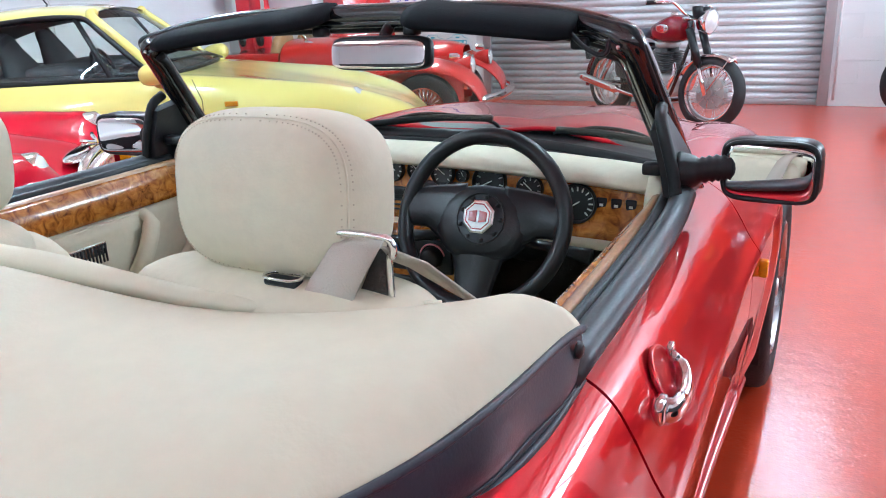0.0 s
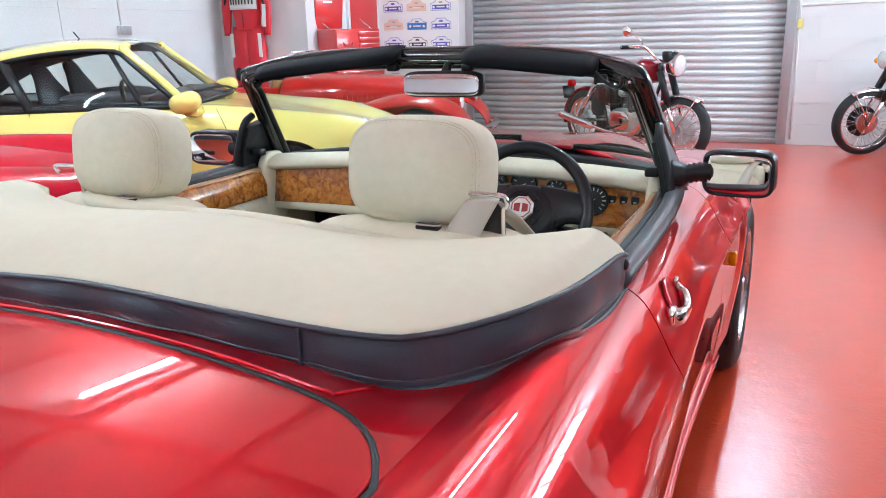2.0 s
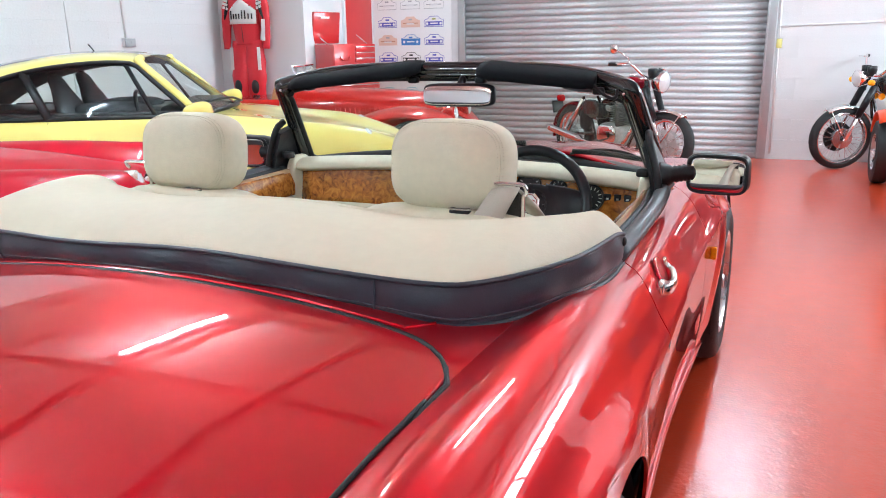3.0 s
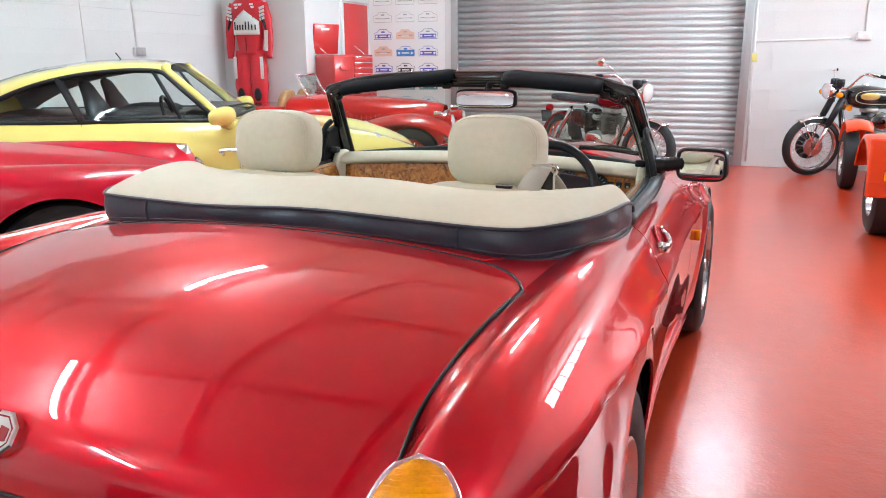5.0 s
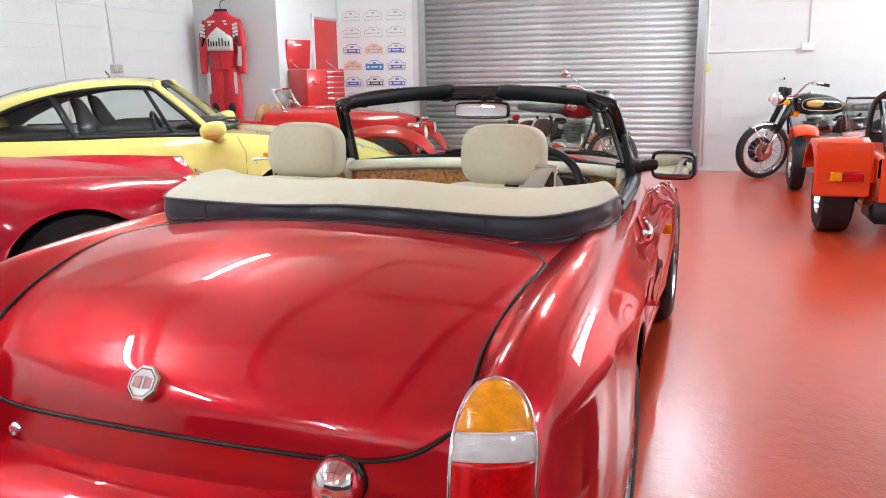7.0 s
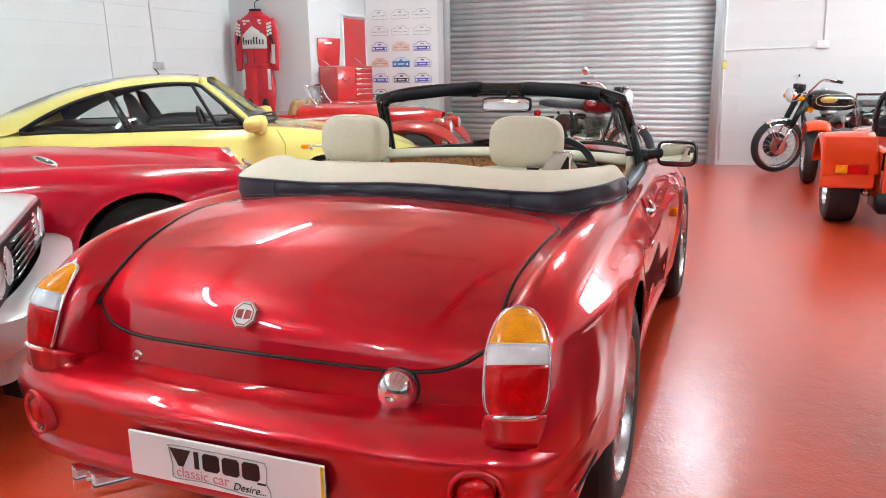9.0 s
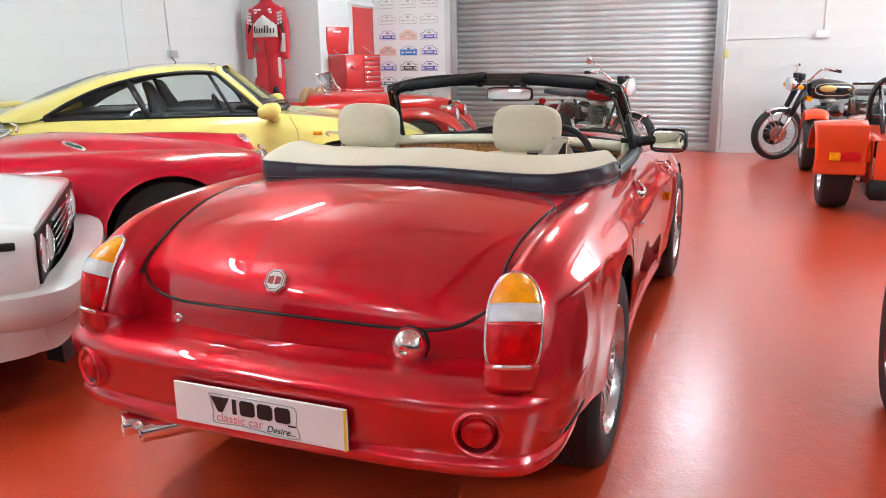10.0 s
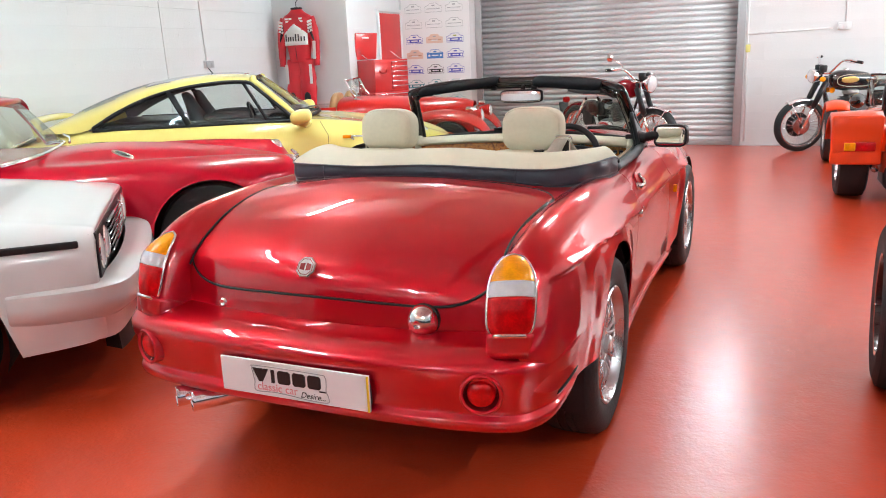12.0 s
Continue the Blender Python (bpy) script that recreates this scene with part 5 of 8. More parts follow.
seat(0.319)
seat(-0.361)
for sx, s in ((0.319, 1), (-0.361, -1)):
    bx = sx + s * 0.135
    loop_pts = [(bx - 0.030, 0.473, 1.001), (bx - 0.040, 0.474, 1.007), (bx - 0.036, 0.474, 1.015), (bx + 0.024, 0.474, 1.016), (bx + 0.035, 0.475, 1.010), (bx + 0.036, 0.476, 0.998), (bx + 0.029, 0.478, 0.985), (bx + 0.031, 0.480, 0.90)]
    loop = part("belt_loop", tube(spline(loop_pts, 5), 0.0042, 8), "chrome", mg, "chrome seat belt loop")
    web = [[(bx - 0.034, 0.480, 1.010), (bx + 0.022, 0.480, 1.010)], [(bx - 0.033, 0.468, 1.005), (bx + 0.022, 0.469, 1.005)], [(bx - 0.054, 0.455, 0.970), (bx + 0.006, 0.456, 0.970)], [(bx - 0.076, 0.445, 0.93), (bx - 0.012, 0.447, 0.93)], [(bx - 0.095, 0.44, 0.86), (bx - 0.03, 0.44, 0.86)]]
    if s < 0:
        continue
    part("belt_webbing", sheet([[Vector(q) for q in r] for r in web], 0.003), "webbing", mg, "beige seat belt webbing")
    web2 = [[(bx - 0.034, 0.479, 1.008), (bx + 0.026, 0.477, 1.006)], [(bx + 0.004, 0.56, 0.955), (bx + 0.034, 0.55, 0.965)], [(bx + 0.04, 0.75, 0.82), (bx + 0.07, 0.72, 0.82)]]
    part("belt_webbing", sheet([[Vector(q) for q in r] for r in web2], 0.003), "webbing", mg)
    part("belt_strap", sheet([[Vector((bx + 0.016, 0.478, 1.004)), Vector((bx + 0.028, 0.478, 0.992))], [Vector((bx - 0.030, 0.470, 0.90)), Vector((bx + 0.029, 0.474, 0.90))]], 0.003), "carpet", mg, "dark strap behind the belt")

# fascia: padded cream top roll, walnut panel, dials
def fascia(x, z, out=0.0):
    """Point of the walnut panel's face at x, z."""
    return Vector((x, 1.272 + 0.012 * (1 - (x / 0.58) ** 2) + (z - 0.85) * 0.16 - out, z))


roll_rows = []
for x in np.linspace(-0.590, 0.590, 41):
    u = 1 - (x / 0.59) ** 2
    pts = [(1.36 + 0.06 * u, 0.890), (1.33 + 0.05 * u, 0.912 + 0.016 * u), (1.28 + 0.03 * u, 0.918 + 0.02 * u), (1.240 + 0.02 * u, 0.906 + 0.022 * u), (1.232 + 0.015 * u, 0.885 + 0.024 * u), (1.258 + 0.012 * u, 0.872 + 0.026 * u)]
    roll_rows.append([(x, y, z) for y, z in spline(pts, 4)])
part("dash_roll", sheet(roll_rows, 0.01), "leather", mg, "padded cream leather dashboard top")
for s in (-1, 1):
    part("dash_cheek", pillow((0.05, 0.13, 0.22), (s * 0.588, 1.28, 0.82), 3, 3), "leather", mg)
part("dash_lower_roll", tube(spline([(-0.59, 1.262, 0.772), (-0.3, 1.268, 0.768), (0, 1.27, 0.768), (0.3, 1.268, 0.768), (0.59, 1.262, 0.772)], 6), 0.018, 8), "leather", mg)
wood = part("fascia", sheet([[fascia(x, 0.776 + (0.104 + 0.028 * (1 - (x / 0.57) ** 2)) * k) for x in np.linspace(-0.565, 0.565, 40)] for k in np.linspace(0, 1, 8)], 0.014), "wood", mg, "burr walnut fascia")
part("glovebox_line", tube([fascia(-0.430, z, 0.002) for z in np.linspace(0.782, 0.884, 6)], 0.0025, 5), "ink", wood)
part("glovebox_lock", lathe([(0.013, 0.004), (0.012, -0.007), (0.006, -0.009), (0, -0.009)], 18, "y", fascia(-0.268, 0.868)), "chrome", wood)


def dial(x, z, r, needle, marks=9, numbers=True):
    c = fascia(x, z, 0.019)
    q = pose(0, 0, 0, -9, 0, 0).to_3x3()
    d = part("dial", lathe([(r, 0.014), (r, -0.006), (r * 0.95, -0.009), (r * 0.88, -0.005), (r * 0.86, 0.002), (0, 0.002)], 28, "y", c, turn=q), "dial", mg, "round black gauge with pale marks", auto=40)
    mk = bmesh.new()
    for k in range(marks):
        a = radians(225 - 270 * k / (marks - 1))
        p = c + q @ Vector((r * 0.7 * math.cos(a), -0.0008, r * 0.7 * math.sin(a)))
        box((r * 0.07, 0.0016, r * 0.22), p, bm=mk, turn=pose(0, 0, 0, 0, 90 - math.degrees(a), 0))
    box((r * 0.06, 0.0016, r * 0.85), c + q @ Vector((0.25 * r * math.cos(needle), -0.002, 0.25 * r * math.sin(needle))), bm=mk, turn=pose(0, 0, 0, 0, 90 - math.degrees(needle), 0))
    part("dial_marks", mk, "dial_mark", d, smooth=False)
    return d


dial(0.010, 0.886, 0.027, 2.6)
dial(0.070, 0.888, 0.022, 2.4)
dial(0.133, 0.885, 0.027, 2.5)
dial(0.180, 0.883, 0.014, 2.0, 5)
dial(0.242, 0.874, 0.038, 3.6, 9)
dial(0.332, 0.867, 0.028, 2.4)
dial(0.432, 0.847, 0.040, 3.7, 13)
for x in (0.480, 0.509, 0.538):
    sw = part("rocker_switch", box((0.022, 0.016, 0.040), fascia(x, 0.841, 0.006), 0.003), "black", mg, "black rocker switch")
    part("switch_mark", box((0.007, 0.002, 0.005), fascia(x, 0.847, 0.0152)), "dial_mark", sw, smooth=False)
part("warning_light", lathe([(0.006, 0.0), (0.006, -0.008), (0, -0.010)], 12, "y", fascia(0.282, 0.868)), material("green_lens", (0.02, 0.12, 0.08), 0.2, vary=0.1), mg)
for x, z in ((0.012, 0.820), (0.124, 0.838)):
    vent = part("air_vent", box((0.105, 0.02, 0.058), fascia(x, z, 0.004), 0.004), "black", mg, "black slatted air vent")
    sl = bmesh.new()
    for k in range(5):
        box((0.095, 0.006, 0.003), fascia(x, z - 0.020 + 0.010 * k, 0.0155), bm=sl)
    part("slats", sl, "rubber", vent, smooth=False)
# centre console with heater panel
con = part("centre_console", box((0.25, 0.16, 0.34), (0.06, 1.30, 0.60), 0.02, 3), "wood", mg, "walnut faced centre console")
hp = part("heater_panel", box((0.20, 0.012, 0.075), (0.075, 1.216, 0.715), 0.004), "black", con)
for x in (0.02, 0.13):
    part("heater_knob", lathe([(0.024, 0.0), (0.023, -0.018), (0.018, -0.022), (0, -0.022)], 20, "y", (x, 1.21, 0.715)), "black", con)
    part("knob_ring", tube([(x + 0.029 * math.cos(a), 1.209, 0.715 + 0.029 * math.sin(a)) for a in np.linspace(0.2, 2.9, 14)], 0.0022, 5), material("blue_print", (0.05, 0.16, 0.4), 0.4, vary=0.05) if x < 0.1 else "pink_ink", con)
part("radio", box((0.18, 0.014, 0.055), (0.06, 1.216, 0.635), 0.004), "black", con)
part("tunnel", pillow((0.22, 0.9, 0.26), (0, 0.95, 0.38), 5, 4), "leather", mg)
part("gear_knob", lathe([(0.0, 0.06), (0.016, 0.055), (0.022, 0.035), (0.016, 0.015), (0.008, 0.0), (0.008, -0.12)], 16, "z", (0.03, 1.08, 0.60)), "black", mg)

# steering wheel on its column
SW = pose(0.294, 1.110, 0.838, -68, 0, 0)      # local z runs up the column towards the driver
swt = SW.to_3x3()
sw_c = SW.translation
axis = Vector((0, -0.92, 0.39)).normalized()
sx_, sy_ = Vector((1, 0, 0)), axis.cross(Vector((1, 0, 0))).normalized()
if sy_.z < 0:
    sy_ = -sy_


def sw(a, b, c=0.0):
    """Point in the wheel's plane: a to the right, b up, c towards the driver."""
    return sw_c + sx_ * a + sy_ * b + axis * c


wheel_ob = part("steering_wheel", tube([sw(0.162 * math.cos(a), 0.162 * math.sin(a), 0.010 * math.sin(a) ** 2) for a in (2 * math.pi * k / 56 for k in range(56))], 0.0155, 12, True), "black", mg, "black leather steering wheel with octagon boss")
hub = []
for r, c in ((0.068, -0.040), (0.078, -0.010), (0.073, 0.006), (0.056, 0.014), (0.030, 0.016)):
    hub.append([sw(r * 1.25 * math.copysign(abs(math.cos(a)) ** 0.8, math.cos(a)), r * 0.95 * math.sin(a) - 0.004, c) for a in (2 * math.pi * k / 28 for k in range(28))])
part("boss", loft(hub), "black", wheel_ob)
for pts, rr in (([(-0.05, 0.01, 0), (-0.11, 0.020, -0.004), (-0.156, 0.012, 0.0)], [0.062, 0.042, 0.034]), ([(0.05, 0.01, 0), (0.11, 0.020, -0.004), (0.156, 0.012, 0.0)], [0.062, 0.042, 0.034]),
                ([(0, -0.03, 0), (0.0, -0.10, -0.004), (0, -0.158, 0.0)], [0.066, 0.044, 0.032])):
    cen = spline([sw(*p) for p in pts], 6)
    rad = np.interp(np.linspace(0, 2, len(cen)), [0, 1, 2], rr)
    bm = bmesh.new()
    rows = []
    for i, c in enumerate(cen):
        t = Vector(cen[min(i + 1, len(cen) - 1)] - cen[max(i - 1, 0)]).normalized()
        n2 = axis.cross(t).normalized()
        rows.append([Vector(c) + n2 * rad[i] * math.cos(a) + axis * 0.013 * math.sin(a) for a in (2 * math.pi * k / 12 for k in range(12))])
    part("spoke", loft(rows, bm), "black", wheel_ob)
ring_bm = bmesh.new()
tube([sw(0.048 * math.cos(a) + 0.004, 0.048 * math.sin(a) + 0.004, 0.0165) for a in (2 * math.pi * k / 30 for k in range(30))], 0.0016, 5, True, ring_bm)
for k in range(9):
    a = 2 * math.pi * k / 9
    box((0.006, 0.006, 0.006), sw(0.041 * math.cos(a) + 0.004, 0.041 * math.sin(a) + 0.004, 0.0165), bm=ring_bm)
part("boss_ring", ring_bm, "rubber", wheel_ob)
bd = octagon("", sw(0.004, 0.006, 0.020), axis, 0.033, mg, red=True)
part("steering_column", tube([sw(0, 0, -0.03), sw(0, -0.0, -0.26)], [0.045, 0.055], 14), "black", mg)
for s in (-1, 1):
    st = part("column_stalk", tube([sw(s * 0.03, -0.02, -0.06), sw(s * 0.16, -0.035, -0.06), sw(s * 0.20, -0.04, -0.06)], [0.008, 0.012, 0.016], 8), "black", mg, "black column stalk")
# latches on the windscreen posts
for s in (-1, 1):
    part("hood_latch", box((0.034, 0.03, 0.022), (s * 0.585, 1.215, 0.935), 0.005), "black", mg)

# ---- the other cars ----
WHITE_AT = (-3.085, -0.880, 39.9)
TRAD_AT = (-3.42, 6.21, 12.0)
def car_at(x, y, heading):
    """Pose of a car whose nose (+y of its own frame) points along heading degrees from x."""
    return pose(x, y, 0, 0, 0, heading - 90)


def plain_wheel(r, width, rim, mat="alloy", spokes=5):
    """A simple road wheel, outer face towards +x."""
    h = width / 2
    ob = part("wheel", lathe([(rim, -h * 0.9), (r * 0.86, -h), (r * 0.97, -h * 0.85), (r, -h * 0.5), (r, h * 0.5), (r * 0.97, h * 0.85), (r * 0.86, h), (rim, h * 0.9)], 36, "x"), "tyre", None, auto=40)
    part("rim", lathe([(rim, -h * 0.8), (rim - 0.02, 0), (rim - 0.012, h * 0.6), (rim + 0.004, h * 0.93), (rim - 0.008, h * 0.9), (rim - 0.02, h * 0.5), (rim * 0.3, h * 0.3), (rim * 0.26, h * 0.55), (0, h * 0.58)], 36, "x"), mat, ob, auto=40)
    sp = bmesh.new()
    for k in range(spokes):
        a = 2 * math.pi * k / spokes
        tube([(h * 0.5, 0.04 * math.cos(a), 0.04 * math.sin(a)), (h * 0.62, rim * 0.9 * math.cos(a), rim * 0.9 * math.sin(a))], [0.03, 0.022] if spokes < 8 else 0.008, 6, bm=sp)
    part("spokes", sp, mat, ob)
    return ob


def mount(wheel, car, spots):
    """Puts one wheel and its copies under a car: spots (x, y, z); left wheels turned round."""
    wheel.parent = car
    for i, (x, y, z) in enumerate(spots):
        m = pose(x, y, z, 0, 0, 0 if x > 0 else 180)
        if i == 0:
            wheel.matrix_basis = m
        else:
            copy_thing(wheel, m)


# -- pale yellow rear-engined coupe
coupe = thing("sports_coupe", "pale yellow fastback sports coupe with black window trim", "car", car_at(-3.30, 3.452, 30.3))
BODY = [
    (-2.13, [(0, 0.50), (0.3, 0.50), (0.45, 0.50), (0.52, 0.48), (0.56, 0.44), (0.56, 0.38), (0.52, 0.28)]),
    (-2.00, [(0, 0.66), (0.35, 0.66), (0.52, 0.65), (0.63, 0.60), (0.69, 0.52), (0.70, 0.42), (0.66, 0.25)]),
    (-1.70, [(0, 0.80), (0.35, 0.80), (0.55, 0.79), (0.68, 0.74), (0.77, 0.63), (0.79, 0.45), (0.75, 0.22)]),
    (-1.13, [(0, 0.88), (0.4, 0.885), (0.58, 0.875), (0.70, 0.855), (0.81, 0.73), (0.835, 0.50), (0.81, 0.20)]),
    (-0.50, [(0, 0.86), (0.4, 0.865), (0.60, 0.868), (0.70, 0.862), (0.80, 0.73), (0.82, 0.50), (0.77, 0.18)]),
    (0.30, [(0, 0.87), (0.4, 0.875), (0.60, 0.875), (0.70, 0.866), (0.79, 0.73), (0.81, 0.50), (0.77, 0.18)]),
    (0.70, [(0, 0.87), (0.35, 0.875), (0.55, 0.868), (0.68, 0.852), (0.79, 0.72), (0.81, 0.50), (0.78, 0.20)]),
    (1.14, [(0, 0.79), (0.3, 0.795), (0.52, 0.815), (0.66, 0.808), (0.79, 0.70), (0.82, 0.48), (0.80, 0.20)]),
    (1.60, [(0, 0.70), (0.3, 0.70), (0.52, 0.748), (0.66, 0.750), (0.77, 0.66), (0.80, 0.45), (0.78, 0.20)]),
    (1.95, [(0, 0.60), (0.3, 0.60), (0.52, 0.635), (0.66, 0.60), (0.73, 0.48), (0.73, 0.34), (0.68, 0.20)]),
    (2.12, [(0, 0.50), (0.3, 0.50), (0.5, 0.49), (0.60, 0.45), (0.63, 0.38), (0.61, 0.30), (0.55, 0.22)]),
]
rows = arched(shell(BODY, 9, 5), [(-1.13, 0.31, 0.345), (1.14, 0.31, 0.345)], 0.02, 0.10)
part("body", both(rows), "paint_yellow", coupe)


def cabin_x(z):
    return np.interp(z, [0.86, 1.0, 1.12, 1.24], [0.70, 0.655, 0.60, 0.53])


ZT = [(-1.55, 0.862), (-1.16, 0.882), (-0.98, 0.985), (-0.75, 1.09), (-0.5, 1.162), (-0.2, 1.205), (0.0, 1.215), (0.20, 1.203)]
ZC = [(-1.95, 0.72), (-1.7, 0.845), (-1.4, 1.005), (-1.1, 1.125), (-0.8, 1.215), (-0.5, 1.268), (-0.2, 1.288), (0.0, 1.285), (0.22, 1.258)]
roof_rows = []
for y in np.linspace(-1.9, 0.20, 42):
    zt = table(ZT, y, 1) if y > -1.55 else np.interp(y, [-1.95, -1.55], [0.70, 0.862])
    zc = max(table(ZC, y, 1), zt + 0.002)
    xe = cabin_x(zt)
    roof_rows.append(spline([(0, y, zc), (xe * 0.45, y, zc - 0.12 * (zc - zt)), (xe * 0.82, y, zc - 0.45 * (zc - zt)), (xe, y, zt)], 4))
part("roof", both(roof_rows), "paint_yellow", coupe)
part("headliner", both([[(x * 0.97, y, z - 0.022) for x, y, z in r] for r in roof_rows[14:41]]), "headliner", coupe, "dark grey headlining")
part("sunroof", sheet([[(0.40 * t, y, table(ZC, y, 1) + 0.004 - 0.036 * t * t) for t in np.linspace(-1, 1, 13)] for y in np.linspace(-0.74, 0.10, 16)], 0.006), "roof_grey", coupe, "grey sunroof panel")
for s in (1, -1):
    def win(y, k):
        top = table(ZT, y, 1) if y < 0.16 else np.interp(y, [0.16, 0.52], [1.206, 0.885])
        z = 0.868 + (max(top, 0.872) - 0.868) * k
        return (s * (cabin_x(z) - 0.004), y, z)
    side = part("side_window", grid([[win(y, k) for k in np.linspace(0, 1, 7)] for y in np.linspace(-1.14, 0.52, 36)]), "glass", coupe, "side window glass")
    side.visible_shadow = False
    trim_pts = [win(y, 1) for y in np.linspace(-1.14, 0.52, 40)] + [win(y, 0) for y in np.linspace(0.52, -1.14, 30)]
    part("window_trim", tube([Vector(p) + Vector((s * 0.006, 0, 0)) for p in trim_pts], 0.016, 6, True), "rubber", side)
    part("door_pillar", tube([Vector(win(-0.36, 0)), Vector(win(-0.52, 1))], 0.035, 8, flat=0.5), "rubber", side)
    part("quarter_light_post", tube([Vector(win(0.30, 0)), Vector(win(0.10, 1))], 0.018, 8, flat=0.6), "rubber", side)
    post = [(s * 0.665, 0.56, 0.875), (s * 0.615, 0.39, 1.04), (s * 0.540, 0.20, 1.205), (s * 0.48, 0.19, 1.235)]
    part("screen_pillar", tube(spline(post, 5), 0.030, 8), "paint_yellow", coupe)
    part("front_lamp", lathe([(0.10, -0.06), (0.105, 0.0), (0.095, 0.012), (0.06, 0.03), (0, 0.036)], 24, "y", (s * 0.60, 1.70, 0.665), turn=pose(0, 0, 0, 32, 0, 0).to_3x3()), "lens_clear", coupe, "round clear headlamp")
    part("side_repeater", box((0.014, 0.075, 0.028), (s * 0.806, 0.96, 0.715), 0.005), "lens_amber", coupe, "amber side repeater")
    mirr = part("door_mirror", pillow((0.15, 0.19, 0.125), (s * 0.840, 0.585, 0.905), 2.3, 2.5, turn=pose(0, 0, 0, 14, 0, 0)), "paint_yellow", coupe, "pale yellow door mirror")
    part("mirror_foot", tube(spline([(s * 0.82, 0.60, 0.872), (s * 0.76, 0.612, 0.850), (s * 0.70, 0.622, 0.842)], 3), [0.055, 0.05, 0.046, 0.042, 0.042, 0.044, 0.046], 12), "paint_yellow", mirr)
    part("door_gap", tube([(s * 0.712, 0.74, 0.85), (s * 0.793, 0.80, 0.74), (s * 0.818, 0.80, 0.55), (s * 0.80, 0.78, 0.3)], 0.0022, 5), "rubber", coupe)
    part("door_gap", tube([(s * 0.715, -0.36, 0.855), (s * 0.80, -0.36, 0.73), (s * 0.824, -0.36, 0.55), (s * 0.80, -0.36, 0.3)], 0.0022, 5), "rubber", coupe)
ws = part("windscreen", grid([[Vector((0.655 * t * (1 - 0.19 * k), 0.56 - 0.36 * k + (0.16 - 0.15 * k) * (1 - t * t), 0.872 + 0.335 * k + (0.03 + 0.025 * k) * (1 - t * t))) for t in np.linspace(-1, 1, 17)] for k in np.linspace(0, 1, 8)]), "glass", coupe, "raked windscreen glass")
ws.visible_shadow = False
part("screen_foot_trim", tube([Vector((0.655 * t, 0.568 + 0.165 * (1 - t * t), 0.872 + 0.03 * (1 - t * t))) for t in np.linspace(-1, 1, 17)], 0.016, 6), "rubber", coupe)
part("wiper", tube(spline([(-0.3, 0.73, 0.905), (0.05, 0.69, 0.95), (0.45, 0.57, 0.945)], 5), 0.009, 6), "black", coupe)
rw = part("rear_window", grid([[Vector((0.46 * t, y, table(ZC, y, 1) + 0.006 - 0.06 * t * t)) for t in np.linspace(-1, 1, 11)] for y in np.linspace(-1.42, -0.72, 8)]), "glass_dark", coupe, "dark rear window")
spoil = part("rear_spoiler", tube(spline([(-0.60, -1.58, 0.78), (-0.56, -1.63, 0.90), (-0.44, -1.67, 0.950), (0, -1.71, 0.960), (0.44, -1.67, 0.950), (0.56, -1.63, 0.90), (0.60, -1.58, 0.78)], 6), 0.045, 8, flat=0.55), "paint_yellow", coupe, "yellow hoop rear spoiler")
cab = bmesh.new()
box((1.29, 1.72, 0.016), (0, -0.32, 0.886), bm=cab)
box((1.22, 0.34, 0.22), (0, 0.46, 0.83), 0.06, bm=cab)
for s in (1, -1):
    box((0.04, 1.5, 0.36), (s * 0.655, -0.30, 0.725), 0.015, bm=cab)
part("cabin", cab, "black", coupe)
for sx in (-0.30, 0.30):
    shell_rows = []
    for z, w_, d_, y in ((0.80, 0.20, 0.08, -0.30), (0.90, 0.20, 0.075, -0.335), (0.98, 0.165, 0.06, -0.365), (1.04, 0.115, 0.05, -0.39), (1.09, 0.095, 0.045, -0.41), (1.125, 0.07, 0.035, -0.425), (1.14, 0.03, 0.015, -0.43)):
        shell_rows.append([(sx + w_ * math.copysign(abs(math.cos(a)) ** 0.7, math.cos(a)), y + d_ * math.sin(a), z) for a in (2 * math.pi * k / 20 for k in range(20))])
    sr = spline(np.array(shell_rows).reshape(7, -1), 3).reshape(-1, 20, 3)
    st = part("seat", loft([list(r) for r in sr]), "seat_grey", coupe, "dark grey high-backed bucket seat")
    part("cushion", pillow((0.40, 0.44, 0.10), (sx, -0.08, 0.90), 3, 3), "seat_grey", st)
part("steering_wheel", tube([(0.33 + 0.18 * math.cos(a), 0.16 - 0.05 * math.sin(a), 0.86 + 0.16 * math.sin(a)) for a in (2 * math.pi * k / 28 for k in range(28))], 0.014, 6, True), "black", coupe)
w = plain_wheel(0.315, 0.21, 0.205)
mount(w, coupe, [(0.70, 1.14, 0.315), (0.71, -1.13, 0.315), (-0.70, 1.14, 0.315), (-0.71, -1.13, 0.315)])
part("aerial", tube([(0.1, -0.2, 1.285), (0.1, -0.235, 1.335)], 0.005, 5), "black", coupe)

